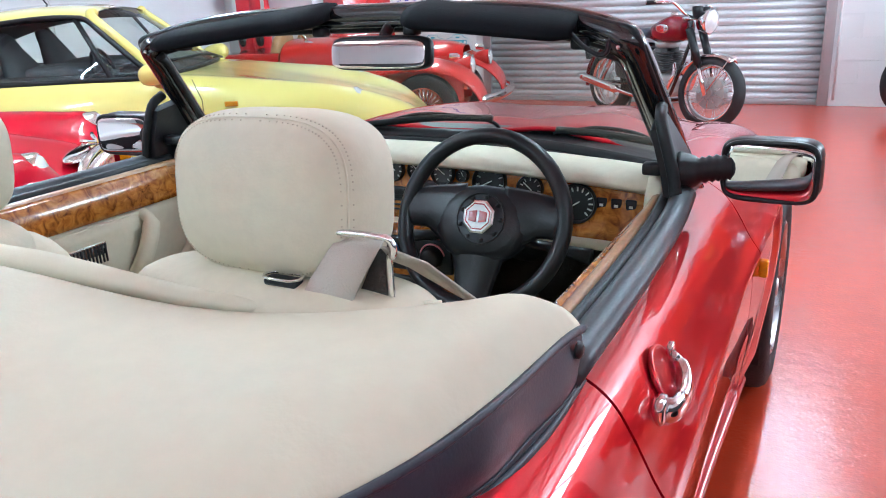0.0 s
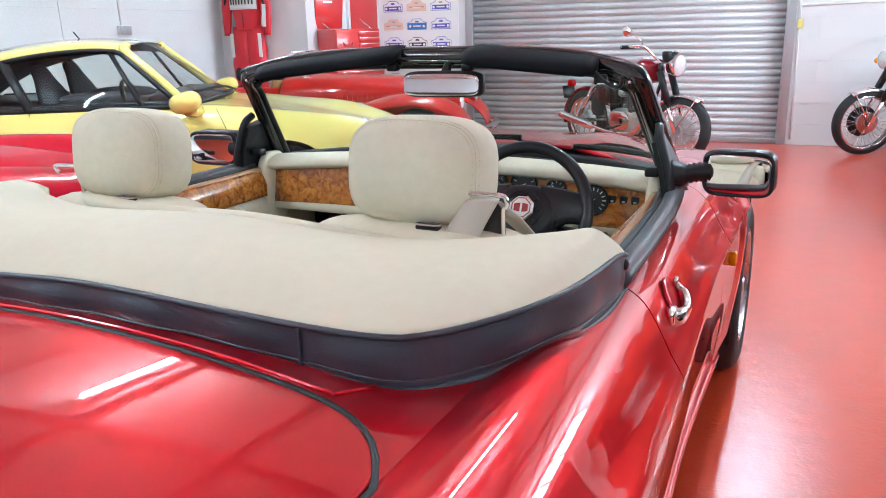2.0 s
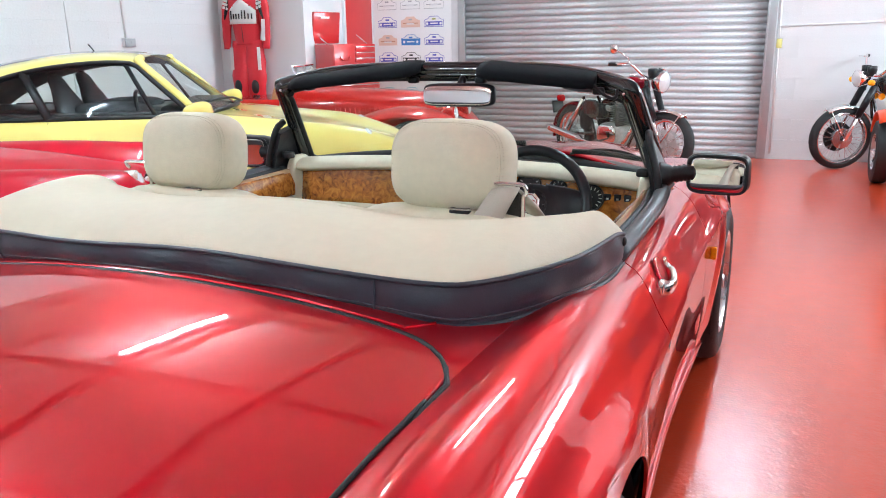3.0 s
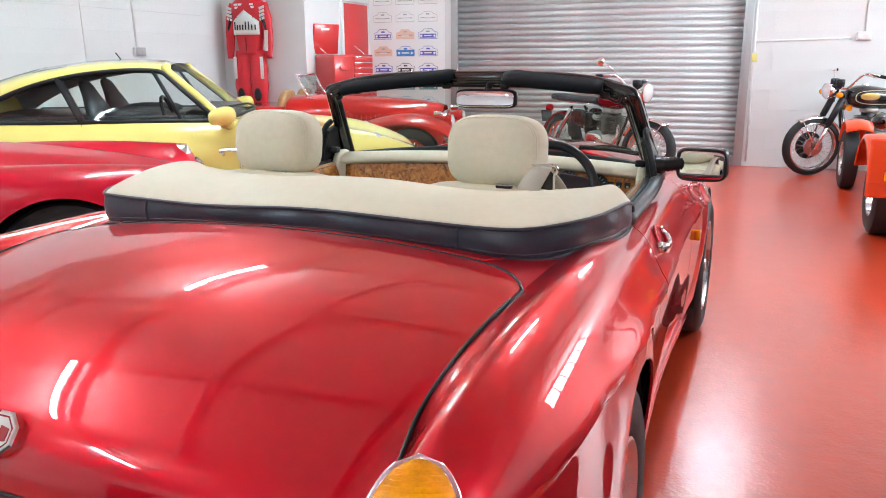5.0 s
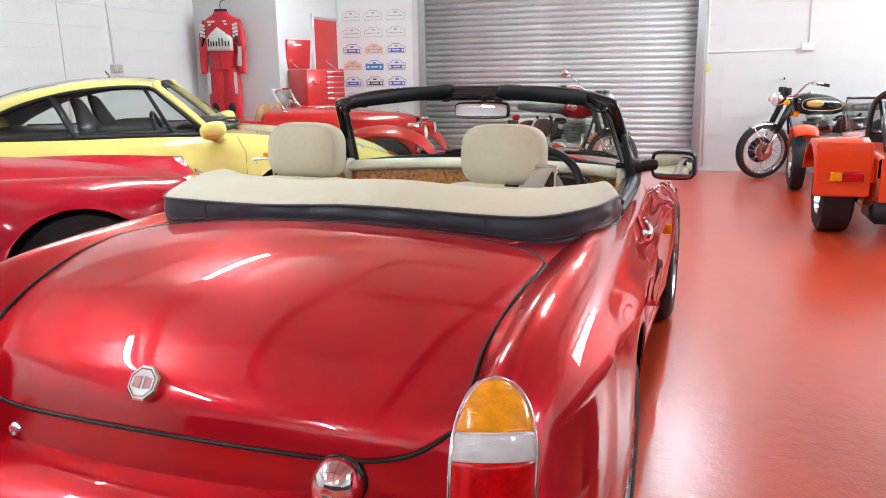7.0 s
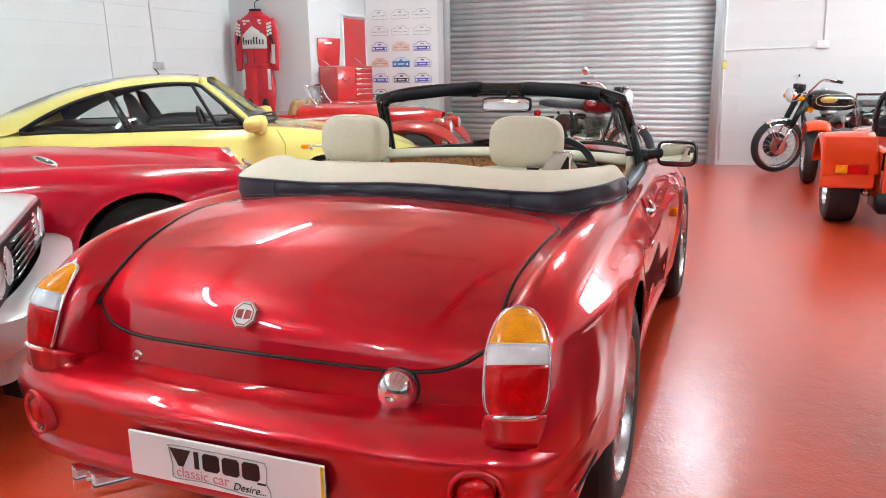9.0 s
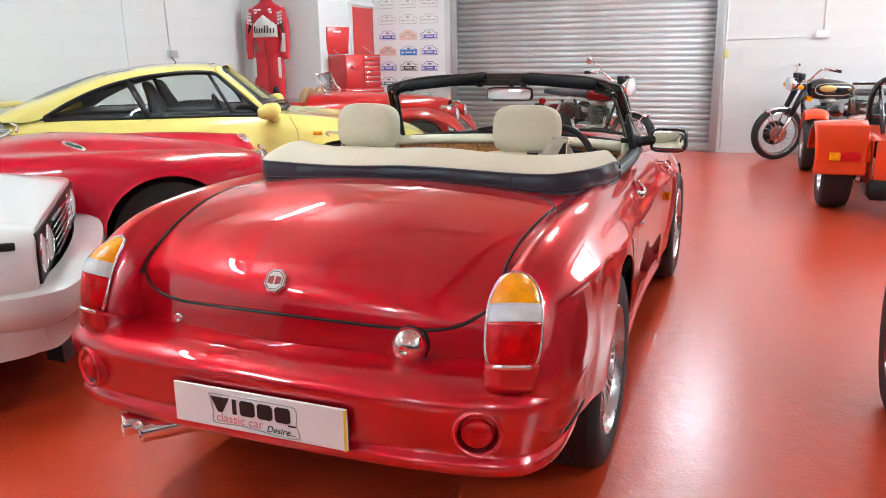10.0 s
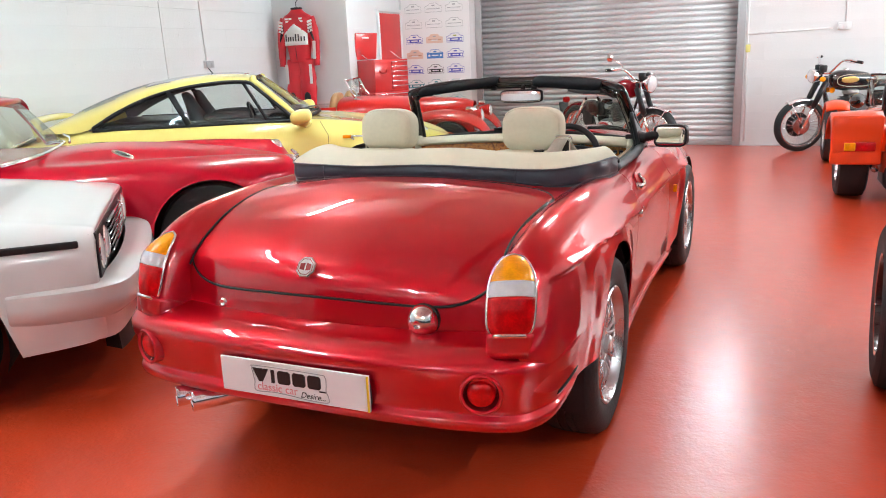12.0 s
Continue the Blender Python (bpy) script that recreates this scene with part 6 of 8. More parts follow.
# -- bright red two-seater with a fluted chrome grille
tourer = thing("open_tourer", "bright red two-seater sports car with fluted chrome grille", "car", car_at(-3.30, 0.95, 38.5))
TB = [
    (-1.95, [(0, 0.55), (0.35, 0.55), (0.55, 0.56), (0.66, 0.50), (0.70, 0.42), (0.69, 0.35), (0.64, 0.28)]),
    (-1.5, [(0, 0.80), (0.35, 0.80), (0.56, 0.82), (0.68, 0.76), (0.76, 0.60), (0.77, 0.45), (0.74, 0.25)]),
    (-0.8, [(0, 0.84), (0.35, 0.84), (0.55, 0.86), (0.67, 0.83), (0.75, 0.70), (0.77, 0.50), (0.73, 0.20)]),
    (0.0, [(0, 0.84), (0.35, 0.845), (0.55, 0.84), (0.65, 0.80), (0.73, 0.68), (0.74, 0.48), (0.70, 0.18)]),
    (0.5, [(0, 0.885), (0.25, 0.87), (0.46, 0.815), (0.62, 0.80), (0.735, 0.69), (0.75, 0.48), (0.71, 0.18)]),
    (0.9, [(0, 0.87), (0.22, 0.845), (0.42, 0.790), (0.60, 0.815), (0.745, 0.72), (0.77, 0.50), (0.74, 0.20)]),
    (1.3, [(0, 0.82), (0.20, 0.79), (0.38, 0.745), (0.57, 0.810), (0.735, 0.73), (0.76, 0.52), (0.73, 0.24)]),
    (1.6, [(0, 0.76), (0.19, 0.725), (0.35, 0.69), (0.55, 0.790), (0.715, 0.715), (0.735, 0.55), (0.70, 0.30)]),
    (1.76, [(0, 0.72), (0.19, 0.68), (0.35, 0.65), (0.55, 0.765), (0.69, 0.700), (0.70, 0.56), (0.66, 0.36)]),
    (1.86, [(0, 0.66), (0.19, 0.63), (0.36, 0.60), (0.54, 0.640), (0.62, 0.61), (0.63, 0.54), (0.58, 0.42)]),
]
rows = arched(shell(TB, 9, 5), [(1.24, 0.32, 0.365), (-1.15, 0.32, 0.36)], 0.03, 0.13)
part("body", both(rows), "paint_daimler", tourer)
for s in (1, -1):
    lampc = (s * 0.555, 1.76, 0.705)
    hl = part("headlamp", lathe([(0.070, -0.10), (0.076, 0.0), (0.073, 0.015), (0.066, 0.020)], 28, "y", lampc), "chrome", tourer, "round headlamp in a chrome ring")
    part("lens", lathe([(0.066, 0.018), (0.058, 0.030), (0.035, 0.040), (0, 0.044)], 24, "y", lampc), "lens_clear", hl)
    part("side_lamp", lathe([(0.03, 0.0), (0.03, 0.03), (0.02, 0.045), (0, 0.05)], 16, "y", (s * 0.56, 1.85, 0.56)), "lens_amber", tourer)
    part("front_bumperette", tube(spline([(s * 0.30, 1.93, 0.46), (s * 0.5, 1.91, 0.46), (s * 0.68, 1.80, 0.46)], 4), 0.03, 8), "chrome", tourer, "chrome bumper blade")
grille = part("grille", tube([(0.30 * math.cos(a), 1.87 + 0.03 * abs(math.cos(a)) * -1, 0.60 + 0.085 * math.sin(a)) for a in (2 * math.pi * k / 36 for k in range(36))], 0.022, 8, True), "chrome", tourer, "oval fluted chrome grille")
part("grille_hood", pillow((0.52, 0.10, 0.05), (0, 1.80, 0.680), 2.6, 2.4), "chrome", grille)
for k in range(18):
    x = -0.27 + 0.54 * k / 17
    hh = 0.155 * math.sqrt(max(0.05, 1 - (x / 0.31) ** 2))
    part("flute", box((0.016, 0.03, hh), (x, 1.865 - 0.1 * x * x, 0.60), 0.004, 1), "chrome", grille)
part("mascot", tube(spline([(-0.10, 1.83, 0.735), (0, 1.86, 0.715), (0.10, 1.83, 0.735)], 4), 0.012, 6), "chrome", tourer)
badge = part("side_badge", pillow((0.135, 0.012, 0.055), (0.49, 0.745, 0.848), 2.2, 2.2, turn=pose(0, 0, 0, -62, 24, 90)), "chrome", tourer, "oval chrome wing badge")
part("badge_centre", pillow((0.095, 0.014, 0.032), (0.493, 0.745, 0.850), 2.2, 2.2, turn=pose(0, 0, 0, -62, 24, 90)), "black_gloss", badge)
def tourer_screen(t, k):
    """Wrap-round screen: t across, k from the scuttle (0) to the roof edge (1)."""
    foot = Vector((0.69 * t, 0.285 - 0.03 * t * t - 0.15 * t ** 8, 0.868 - 0.02 * t ** 8))
    head = Vector((0.52 * t, 0.06 - 0.05 * t * t - 0.06 * t ** 8, 1.185 - 0.03 * t ** 4))
    return foot + (head - foot) * k + Vector((0.03 * t ** 3, 0, 0)) * math.sin(math.pi * k)


across = np.linspace(-1, 1, 33)
scr = part("windscreen", grid([[tourer_screen(t, k) for t in across] for k in np.linspace(0, 1, 9)]), "glass_screen", tourer, "wrap-round curved windscreen glass")
scr.visible_shadow = False
part("screen_frame", tube([tourer_screen(t, 0.0) for t in across], 0.015, 8), "chrome", tourer, "chrome windscreen foot trim")
part("screen_header", tube([tourer_screen(t, 1.0) for t in across], 0.020, 8), "paint_daimler", tourer)
for s in (1, -1):
    part("screen_post", tube([tourer_screen(s, k) for k in np.linspace(0, 1, 9)], 0.012, 8), "chrome_dull", tourer)
    part("hood_rail", tube(spline([tourer_screen(s, 1), (s * 0.54, -0.25, 1.20), (s * 0.55, -0.6, 1.16)], 4), 0.026, 8), "paint_daimler", tourer)
part("hardtop", both([spline([(0, y, z), (0.3, y, z - 0.01), (0.48, y, z - 0.05), (0.54, y, z - 0.10)], 3) for y, z in ((0.055, 1.205), (-0.2, 1.255), (-0.5, 1.255), (-0.8, 1.2), (-1.05, 1.05), (-1.2, 0.88))]), "paint_daimler", tourer, "red hard top")
part("wiper", tube(spline([(-0.2, 0.34, 0.885), (-0.4, 0.31, 0.905), (-0.6, 0.24, 0.915)], 4), 0.008, 6), "chrome", tourer)
w = plain_wheel(0.325, 0.165, 0.20, "chrome_dull", 24)
mount(w, tourer, [(0.640, 1.24, 0.325), (0.66, -1.15, 0.325), (-0.640, 1.24, 0.325), (-0.66, -1.15, 0.325)])
part("cabin", box((1.1, 1.0, 0.3), (0, -0.35, 0.6)), "black", tourer)
part("wheel_well", box((1.0, 0.80, 0.42), (0, 1.24, 0.40), 0.02), "black", tourer)

# -- white coupe with four lamps in a black grille
white = thing("white_coupe", "white wedge-nosed car with four lamps in a black grille", "car", car_at(*WHITE_AT))
WB = [
    (-2.2, [(0, 0.80), (0.4, 0.80), (0.6, 0.79), (0.72, 0.72), (0.77, 0.60), (0.78, 0.45), (0.74, 0.25)]),
    (-0.2, [(0, 0.90), (0.4, 0.90), (0.6, 0.885), (0.74, 0.83), (0.805, 0.66), (0.81, 0.48), (0.77, 0.22)]),
    (0.7, [(0, 0.875), (0.4, 0.87), (0.6, 0.85), (0.73, 0.79), (0.80, 0.65), (0.81, 0.48), (0.77, 0.22)]),
    (1.3, [(0, 0.80), (0.4, 0.80), (0.6, 0.79), (0.70, 0.76), (0.785, 0.645), (0.80, 0.48), (0.76, 0.22)]),
    (1.62, [(0, 0.745), (0.4, 0.745), (0.6, 0.74), (0.69, 0.725), (0.765, 0.64), (0.785, 0.48), (0.75, 0.24)]),
    (1.72, [(0, 0.725), (0.4, 0.725), (0.6, 0.72), (0.68, 0.71), (0.745, 0.635), (0.765, 0.48), (0.73, 0.26)]),
    (1.735, [(0, 0.70), (0.4, 0.70), (0.58, 0.70), (0.66, 0.69), (0.72, 0.625), (0.735, 0.48), (0.70, 0.28)]),
]
rows = arched(shell(WB, 8, 5), [(1.02, 0.31, 0.36)], 0.012, 0.06)
part("body", both(rows), "paint_white", white)
part("nose_panel", box((1.40, 0.03, 0.42), (0, 1.70, 0.49)), "black", white, smooth=False)
gr = part("grille", box((1.38, 0.03, 0.20), (0, 1.725, 0.60), 0.008), "black", white, "black slatted grille")
for k in range(6):
    part("slat", box((0.60, 0.03, 0.008), (0, 1.742, 0.53 + 0.028 * k), 0.002, 1), "black_gloss", gr)
for sx in (-0.58, -0.39, 0.39, 0.58):
    hl = part("headlamp", lathe([(0.078, -0.04), (0.080, 0.002), (0.072, 0.010)], 28, "y", (sx, 1.735, 0.60)), "chrome", white, "round headlamp")
    part("lens", lathe([(0.073, 0.006), (0.06, 0.014), (0.04, 0.019), (0, 0.021)], 24, "y", (sx, 1.735, 0.60)), "lens_clear", hl)
BP = even(spline([(-0.80, 1.39), (-0.805, 1.55), (-0.78, 1.74), (-0.68, 1.83), (-0.4, 1.875), (0, 1.89), (0.4, 1.875), (0.68, 1.83), (0.78, 1.74), (0.805, 1.55), (0.80, 1.39)], 8), 61)
rings = []
for i, (px, py) in enumerate(BP):
    a, b = BP[max(i - 1, 0)], BP[min(i + 1, 60)]
    t = (b - a) / np.linalg.norm(b - a)
    out = np.array([-t[1], t[0]])
    rings.append([(px + out[0] * o, py + out[1] * o, z) for o, z in ((-0.12, 0.505), (-0.02, 0.505), (0.012, 0.49), (0.02, 0.44), (0.016, 0.39), (-0.03, 0.355), (-0.05, 0.34), (-0.06, 0.25), (-0.14, 0.25))])
part("front_bumper", loft(rings), "paint_white", white, "thick white wraparound bumper", auto=50)
rings = [[(p[0] * 0.95, p[1] - 0.05, z) for z in (0.17,)] + [(p[0] * 0.945, p[1] - 0.055, 0.252), (p[0] * 0.85, p[1] - 0.12, 0.252), (p[0] * 0.85, p[1] - 0.12, 0.17)] for p in BP[12:49]]
part("air_dam", loft(rings), "rubber", white, "black rubber air dam", auto=40)
part("bumper_slot", box((0.07, 0.02, 0.05), (-0.66, 1.842, 0.445), 0.004, turn=pose(0, 0, 0, 0, 0, 22)), "black", white)
for s in (1, -1):
    part("rubbing_strip", box((0.018, 1.40, 0.030), (s * 0.792, 0.98, 0.676), 0.006, turn=pose(0, 0, 0, 0, 0, s * 1.2)), "rubber", white, "black side rubbing strip")
w = plain_wheel(0.30, 0.18, 0.185)
mount(w, white, [(0.70, 1.02, 0.30), (0.70, -1.5, 0.30), (-0.70, 1.02, 0.30), (-0.70, -1.5, 0.30)])
part("arch_liner", grid([[(s2 * 0.79, 1.02 + 0.352 * math.cos(a), 0.31 + 0.352 * math.sin(a)) for s2 in (0.5, 1.0)] for a in (math.pi * k / 16 for k in range(-2, 19))]), "black", white)

# -- scarlet traditional roadster with swept wings
trad = thing("vintage_roadster", "scarlet traditional roadster with louvred bonnet and swept wings", "car", car_at(*TRAD_AT) @ Matrix.Scale(0.93, 4))
HB = [
    (-0.25, [(0, 0.98), (0.25, 0.97), (0.45, 0.92), (0.55, 0.80), (0.56, 0.6), (0.54, 0.4), (0.52, 0.28)]),
    (0.1, [(0, 0.985), (0.22, 0.975), (0.40, 0.92), (0.48, 0.80), (0.49, 0.6), (0.48, 0.4), (0.46, 0.28)]),
    (0.7, [(0, 0.955), (0.18, 0.94), (0.31, 0.88), (0.37, 0.78), (0.38, 0.6), (0.37, 0.4), (0.36, 0.28)]),
    (1.3, [(0, 0.91), (0.14, 0.895), (0.23, 0.83), (0.27, 0.75), (0.28, 0.6), (0.27, 0.42), (0.26, 0.30)]),
    (1.5, [(0, 0.86), (0.12, 0.85), (0.19, 0.80), (0.22, 0.72), (0.23, 0.6), (0.22, 0.45), (0.2, 0.34)]),
]
part("bonnet", both(shell(HB, 6, 5)), "paint_morgan", trad, "scarlet bonnet with a rounded cowl")
part("tail", both(shell([(-1.7, [(0, 0.55), (0.3, 0.55), (0.5, 0.5), (0.55, 0.42), (0.52, 0.3)]), (-1.4, [(0, 0.78), (0.35, 0.78), (0.55, 0.74), (0.6, 0.6), (0.58, 0.3)]), (-0.9, [(0, 0.86), (0.42, 0.86), (0.58, 0.82), (0.62, 0.6), (0.6, 0.3)]), (-0.25, [(0, 0.86), (0.45, 0.86), (0.57, 0.84), (0.6, 0.6), (0.57, 0.3)])], 6, 5)), "paint_morgan", trad)
for s in (1, -1):
    wing = []
    for y, z, xi, xo in ((-1.0, 0.34, 0.52, 0.74), (-0.6, 0.32, 0.5, 0.74), (-0.1, 0.36, 0.46, 0.75), (0.3, 0.50, 0.40, 0.77), (0.65, 0.68, 0.36, 0.79), (1.0, 0.775, 0.33, 0.80), (1.3, 0.78, 0.32, 0.80), (1.58, 0.70, 0.33, 0.79), (1.74, 0.56, 0.36, 0.77), (1.80, 0.42, 0.38, 0.75)):
        wing.append([(s * (xi + (xo - xi) * k), y, z - 0.12 * max(0, k - 0.55) ** 1.5 * 2.2 - 0.08 * (1 - k) ** 3 + 0.02 * math.sin(math.pi * k)) for k in np.linspace(0, 1, 9)] + [(s * (xo + 0.005), y, z - 0.10)])
    wing = spline(np.array(wing).reshape(len(wing), -1), 5).reshape(-1, 10, 3)
    part("front_wing", sheet([list(r) for r in wing], 0.012), "paint_morgan", trad, "swept scarlet front wing")
    rwg = []
    for a in np.linspace(-0.25, 3.3, 18):
        rwg.append([(s * (0.56 + 0.22 * k), -1.25 + 0.40 * math.cos(a), 0.34 + 0.40 * math.sin(a) - 0.05 * k * k) for k in np.linspace(0, 1, 6)])
    part("rear_wing", sheet(rwg, 0.012), "paint_morgan", trad)
    hl = part("headlamp", lathe([(0.02, -0.15), (0.06, -0.10), (0.08, -0.03), (0.083, 0.02), (0.076, 0.03)], 24, "y", (s * 0.46, 1.62, 0.70)), "paint_morgan", trad, "headlamp pod faired into the wing")
    part("lens", lathe([(0.077, 0.026), (0.06, 0.045), (0, 0.058)], 20, "y", (s * 0.46, 1.62, 0.70)), "lens_clear", hl)
    part("chrome_ring", tube([(s * 0.46 + 0.08 * math.cos(a), 1.648, 0.70 + 0.08 * math.sin(a)) for a in (2 * math.pi * k / 24 for k in range(24))], 0.008, 6, True), "chrome", hl)
    part("side_lamp", lathe([(0.03, -0.05), (0.032, 0.02), (0.02, 0.04), (0, 0.045)], 14, "y", (s * 0.62, 1.52, 0.795)), "chrome", trad)
    for k in range(14):
        y = 0.28 + 0.052 * k
        xx = s * (np.interp(y, [0.1, 0.7, 1.3], [0.488, 0.378, 0.276]) + 0.006)
        part("louvre", box((0.016, 0.014, 0.13), (xx, y, 0.70), 0.004, 1, turn=pose(0, 0, 0, 0, 0, s * 25)), "paint_morgan", trad)
    post = [(s * 0.34, -0.02, 0.93), (s * 0.335, -0.10, 1.05), (s * 0.33, -0.17, 1.20)]
    part("screen_post", tube(post, [0.022, 0.013, 0.012], 8), "chrome", trad, "chrome windscreen post")
    part("post_foot", box((0.05, 0.16, 0.03), (s * 0.34, 0.02, 0.935), 0.01, turn=pose(0, 0, 0, -14, 0, 0)), "chrome", trad)
    part("running_board", box((0.2, 1.1, 0.03), (s * 0.62, -0.5, 0.30), 0.01), "rubber", trad)
sc = part("windscreen", box((0.65, 0.006, 0.27), (0, -0.115, 1.075), turn=pose(0, 0, 0, 28, 0, 0)), "glass", trad, "flat upright windscreen glass")
sc.visible_shadow = False
part("screen_rail", tube([(-0.33, -0.175, 1.205), (0.33, -0.175, 1.205)], 0.013, 8), "chrome", trad)
part("cowl", box((0.36, 0.04, 0.36), (0, 1.50, 0.62), 0.05, 3), "chrome", trad, "chrome radiator cowl")
part("front_bumper", tube(spline([(-0.72, 1.76, 0.40), (-0.4, 1.88, 0.41), (0, 1.91, 0.41), (0.4, 1.88, 0.41), (0.72, 1.76, 0.40)], 5), 0.032, 8, flat=1.4), "chrome", trad, "chrome bumper")
for sx in (-0.3, 0.3):
    st = part("seat", pillow((0.44, 0.12, 0.5), (sx, -0.34, 0.80), 3.5, 3, turn=pose(0, 0, 0, -12, 0, 0)), "trim_wood", trad, "tan leather seat back")
w = plain_wheel(0.325, 0.17, 0.20, "chrome_dull", 24)
mount(w, trad, [(0.64, 1.22, 0.325), (0.66, -1.25, 0.325), (-0.64, 1.22, 0.325), (-0.66, -1.25, 0.325)])

# -- orange-red lightweight with cycle wings and a roll bar
light = thing("lightweight_roadster", "orange-red lightweight two-seater with black roll bar", "car", car_at(2.664, 5.973, 90.1))
part("tub", both(shell([(-1.42, [(0, 0.62), (0.3, 0.62), (0.44, 0.62), (0.455, 0.56), (0.455, 0.42), (0.44, 0.26)]), (-0.9, [(0, 0.66), (0.3, 0.66), (0.47, 0.66), (0.485, 0.58), (0.485, 0.42), (0.47, 0.22)]),
                       (0.1, [(0, 0.70), (0.3, 0.70), (0.45, 0.68), (0.47, 0.60), (0.47, 0.42), (0.45, 0.2)]), (0.9, [(0, 0.66), (0.2, 0.65), (0.33, 0.62), (0.37, 0.54), (0.37, 0.4), (0.35, 0.22)]), (1.6, [(0, 0.55), (0.12, 0.55), (0.2, 0.53), (0.24, 0.47), (0.24, 0.38), (0.22, 0.26)])], 6, 5)), "paint_orange", light, "orange-red body tub")
part("back_panel", box((0.88, 0.02, 0.36), (0, -1.425, 0.44), 0.006), "paint_orange", light)
part("spare_carrier", box((0.62, 0.04, 0.30), (0.1, -1.45, 0.30), 0.01), "paint_orange", light)
part("chassis", box((0.9, 0.5, 0.16), (0, -1.2, 0.22)), "black", light)
for s in (1, -1):
    rear = []
    for a in np.linspace(0.30, 2.75, 14):
        rear.append([(s * (0.47 + 0.39 * k), -1.0 - 0.40 * math.cos(a) * (1.06 if a < 1 else 1), 0.315 + 0.435 * math.sin(a) - 0.02 * k * k) for k in np.linspace(0, 1, 5)] + [(s * 0.872, -1.0 - 0.37 * math.cos(a), 0.315 + 0.38 * math.sin(a))])
    part("rear_wing", sheet(rear, 0.012), "paint_orange", light, "orange-red rear wing")
    back = part("wing_back", box((0.385, 0.05, 0.41), (s * 0.684, -1.378, 0.531), 0.022, 3), "paint_orange", light)
    lamp = part("tail_lamp", box((0.235, 0.035, 0.075), (s * 0.66, -1.405, 0.48), 0.008), "lens_red", light, "oblong red and amber tail lamp")
    part("amber_lens", box((0.085, 0.037, 0.067), (s * 0.733, -1.407, 0.48), 0.006), "lens_amber", lamp)
    fw = []
    for a in np.linspace(0.85, 2.75, 14):
        fw.append([(s * (0.52 + 0.24 * k), 1.25 - 0.355 * math.cos(a), 0.30 + 0.365 * math.sin(a) + 0.025 * math.sin(math.pi * k)) for k in np.linspace(0, 1, 6)])
    part("cycle_wing", sheet(fw, 0.01), "paint_orange", light, "orange-red cycle wing")
    part("wishbone", tube([(s * 0.3, 1.25, 0.3), (s * 0.65, 1.25, 0.3)], 0.018, 6), "black", light)
    part("headlamp", lathe([(0.02, -0.14), (0.075, -0.06), (0.085, 0.0), (0.078, 0.012), (0.05, 0.03), (0, 0.034)], 20, "y", (s * 0.42, 1.40, 0.66)), "black_gloss", light)
    part("side_screen", box((0.008, 0.55, 0.24), (s * 0.46, -0.05, 0.84), 0.003, turn=pose(0, 0, 0, 0, s * 6, 0)), "glass", light)
bar = spline([(-0.42, -0.78, 0.62), (-0.42, -0.78, 0.90), (-0.36, -0.78, 1.045), (-0.2, -0.78, 1.09), (0.2, -0.78, 1.09), (0.36, -0.78, 1.045), (0.42, -0.78, 0.90), (0.42, -0.78, 0.62)], 6)
part("roll_bar", tube(bar, 0.024, 10), "black_gloss", light, "black tubular roll bar")
for s in (1, -1):
    part("roll_bar_stay", tube([(s * 0.36, -0.80, 1.0), (s * 0.38, -1.25, 0.66)], 0.018, 8), "black_gloss", light)
part("roll_bar_rail", tube([(-0.42, -0.78, 0.76), (0.42, -0.78, 0.76)], 0.015, 8), "black_gloss", light)
wsc = part("windscreen", box((0.90, 0.006, 0.28), (0, 0.16, 0.86), turn=pose(0, 0, 0, 14, 0, 0)), "glass", light, "flat windscreen glass")
part("screen_frame", tube([(-0.46, 0.19, 0.72), (-0.45, 0.13, 1.0), (0.45, 0.13, 1.0), (0.46, 0.19, 0.72)], 0.012, 6), "black_gloss", light)
for sx in (-0.22, 0.22):
    part("seat", pillow((0.38, 0.12, 0.5), (sx, -0.62, 0.62), 3.5, 3, turn=pose(0, 0, 0, -16, 0, 0)), "black", light)
w = plain_wheel(0.30, 0.24, 0.165, "alloy", 8)
mount(w, light, [(-0.677, -1.0, 0.30), (0.677, -1.0, 0.30)])
w2 = plain_wheel(0.29, 0.14, 0.165, "alloy", 8)
mount(w2, light, [(-0.69, 1.25, 0.29), (0.69, 1.25, 0.29)])
part("exhaust", tube([(-0.50, 0.7, 0.32), (-0.52, -0.9, 0.30), (-0.52, -1.3, 0.28)], 0.03, 8), "chrome_dull", light)

# -- black wheel of a car parked beside the aisle; the car itself isn't built
lone = plain_wheel(0.33, 0.20, 0.20, "black_gloss", 8)
lone.name = "spare_wheel"
lone.matrix_world = pose(1.80, 0.67, 0.33, 0, 0, 176)
tagged(lone, "black wheel with tyre of a parked car, its body left out", "wheel")

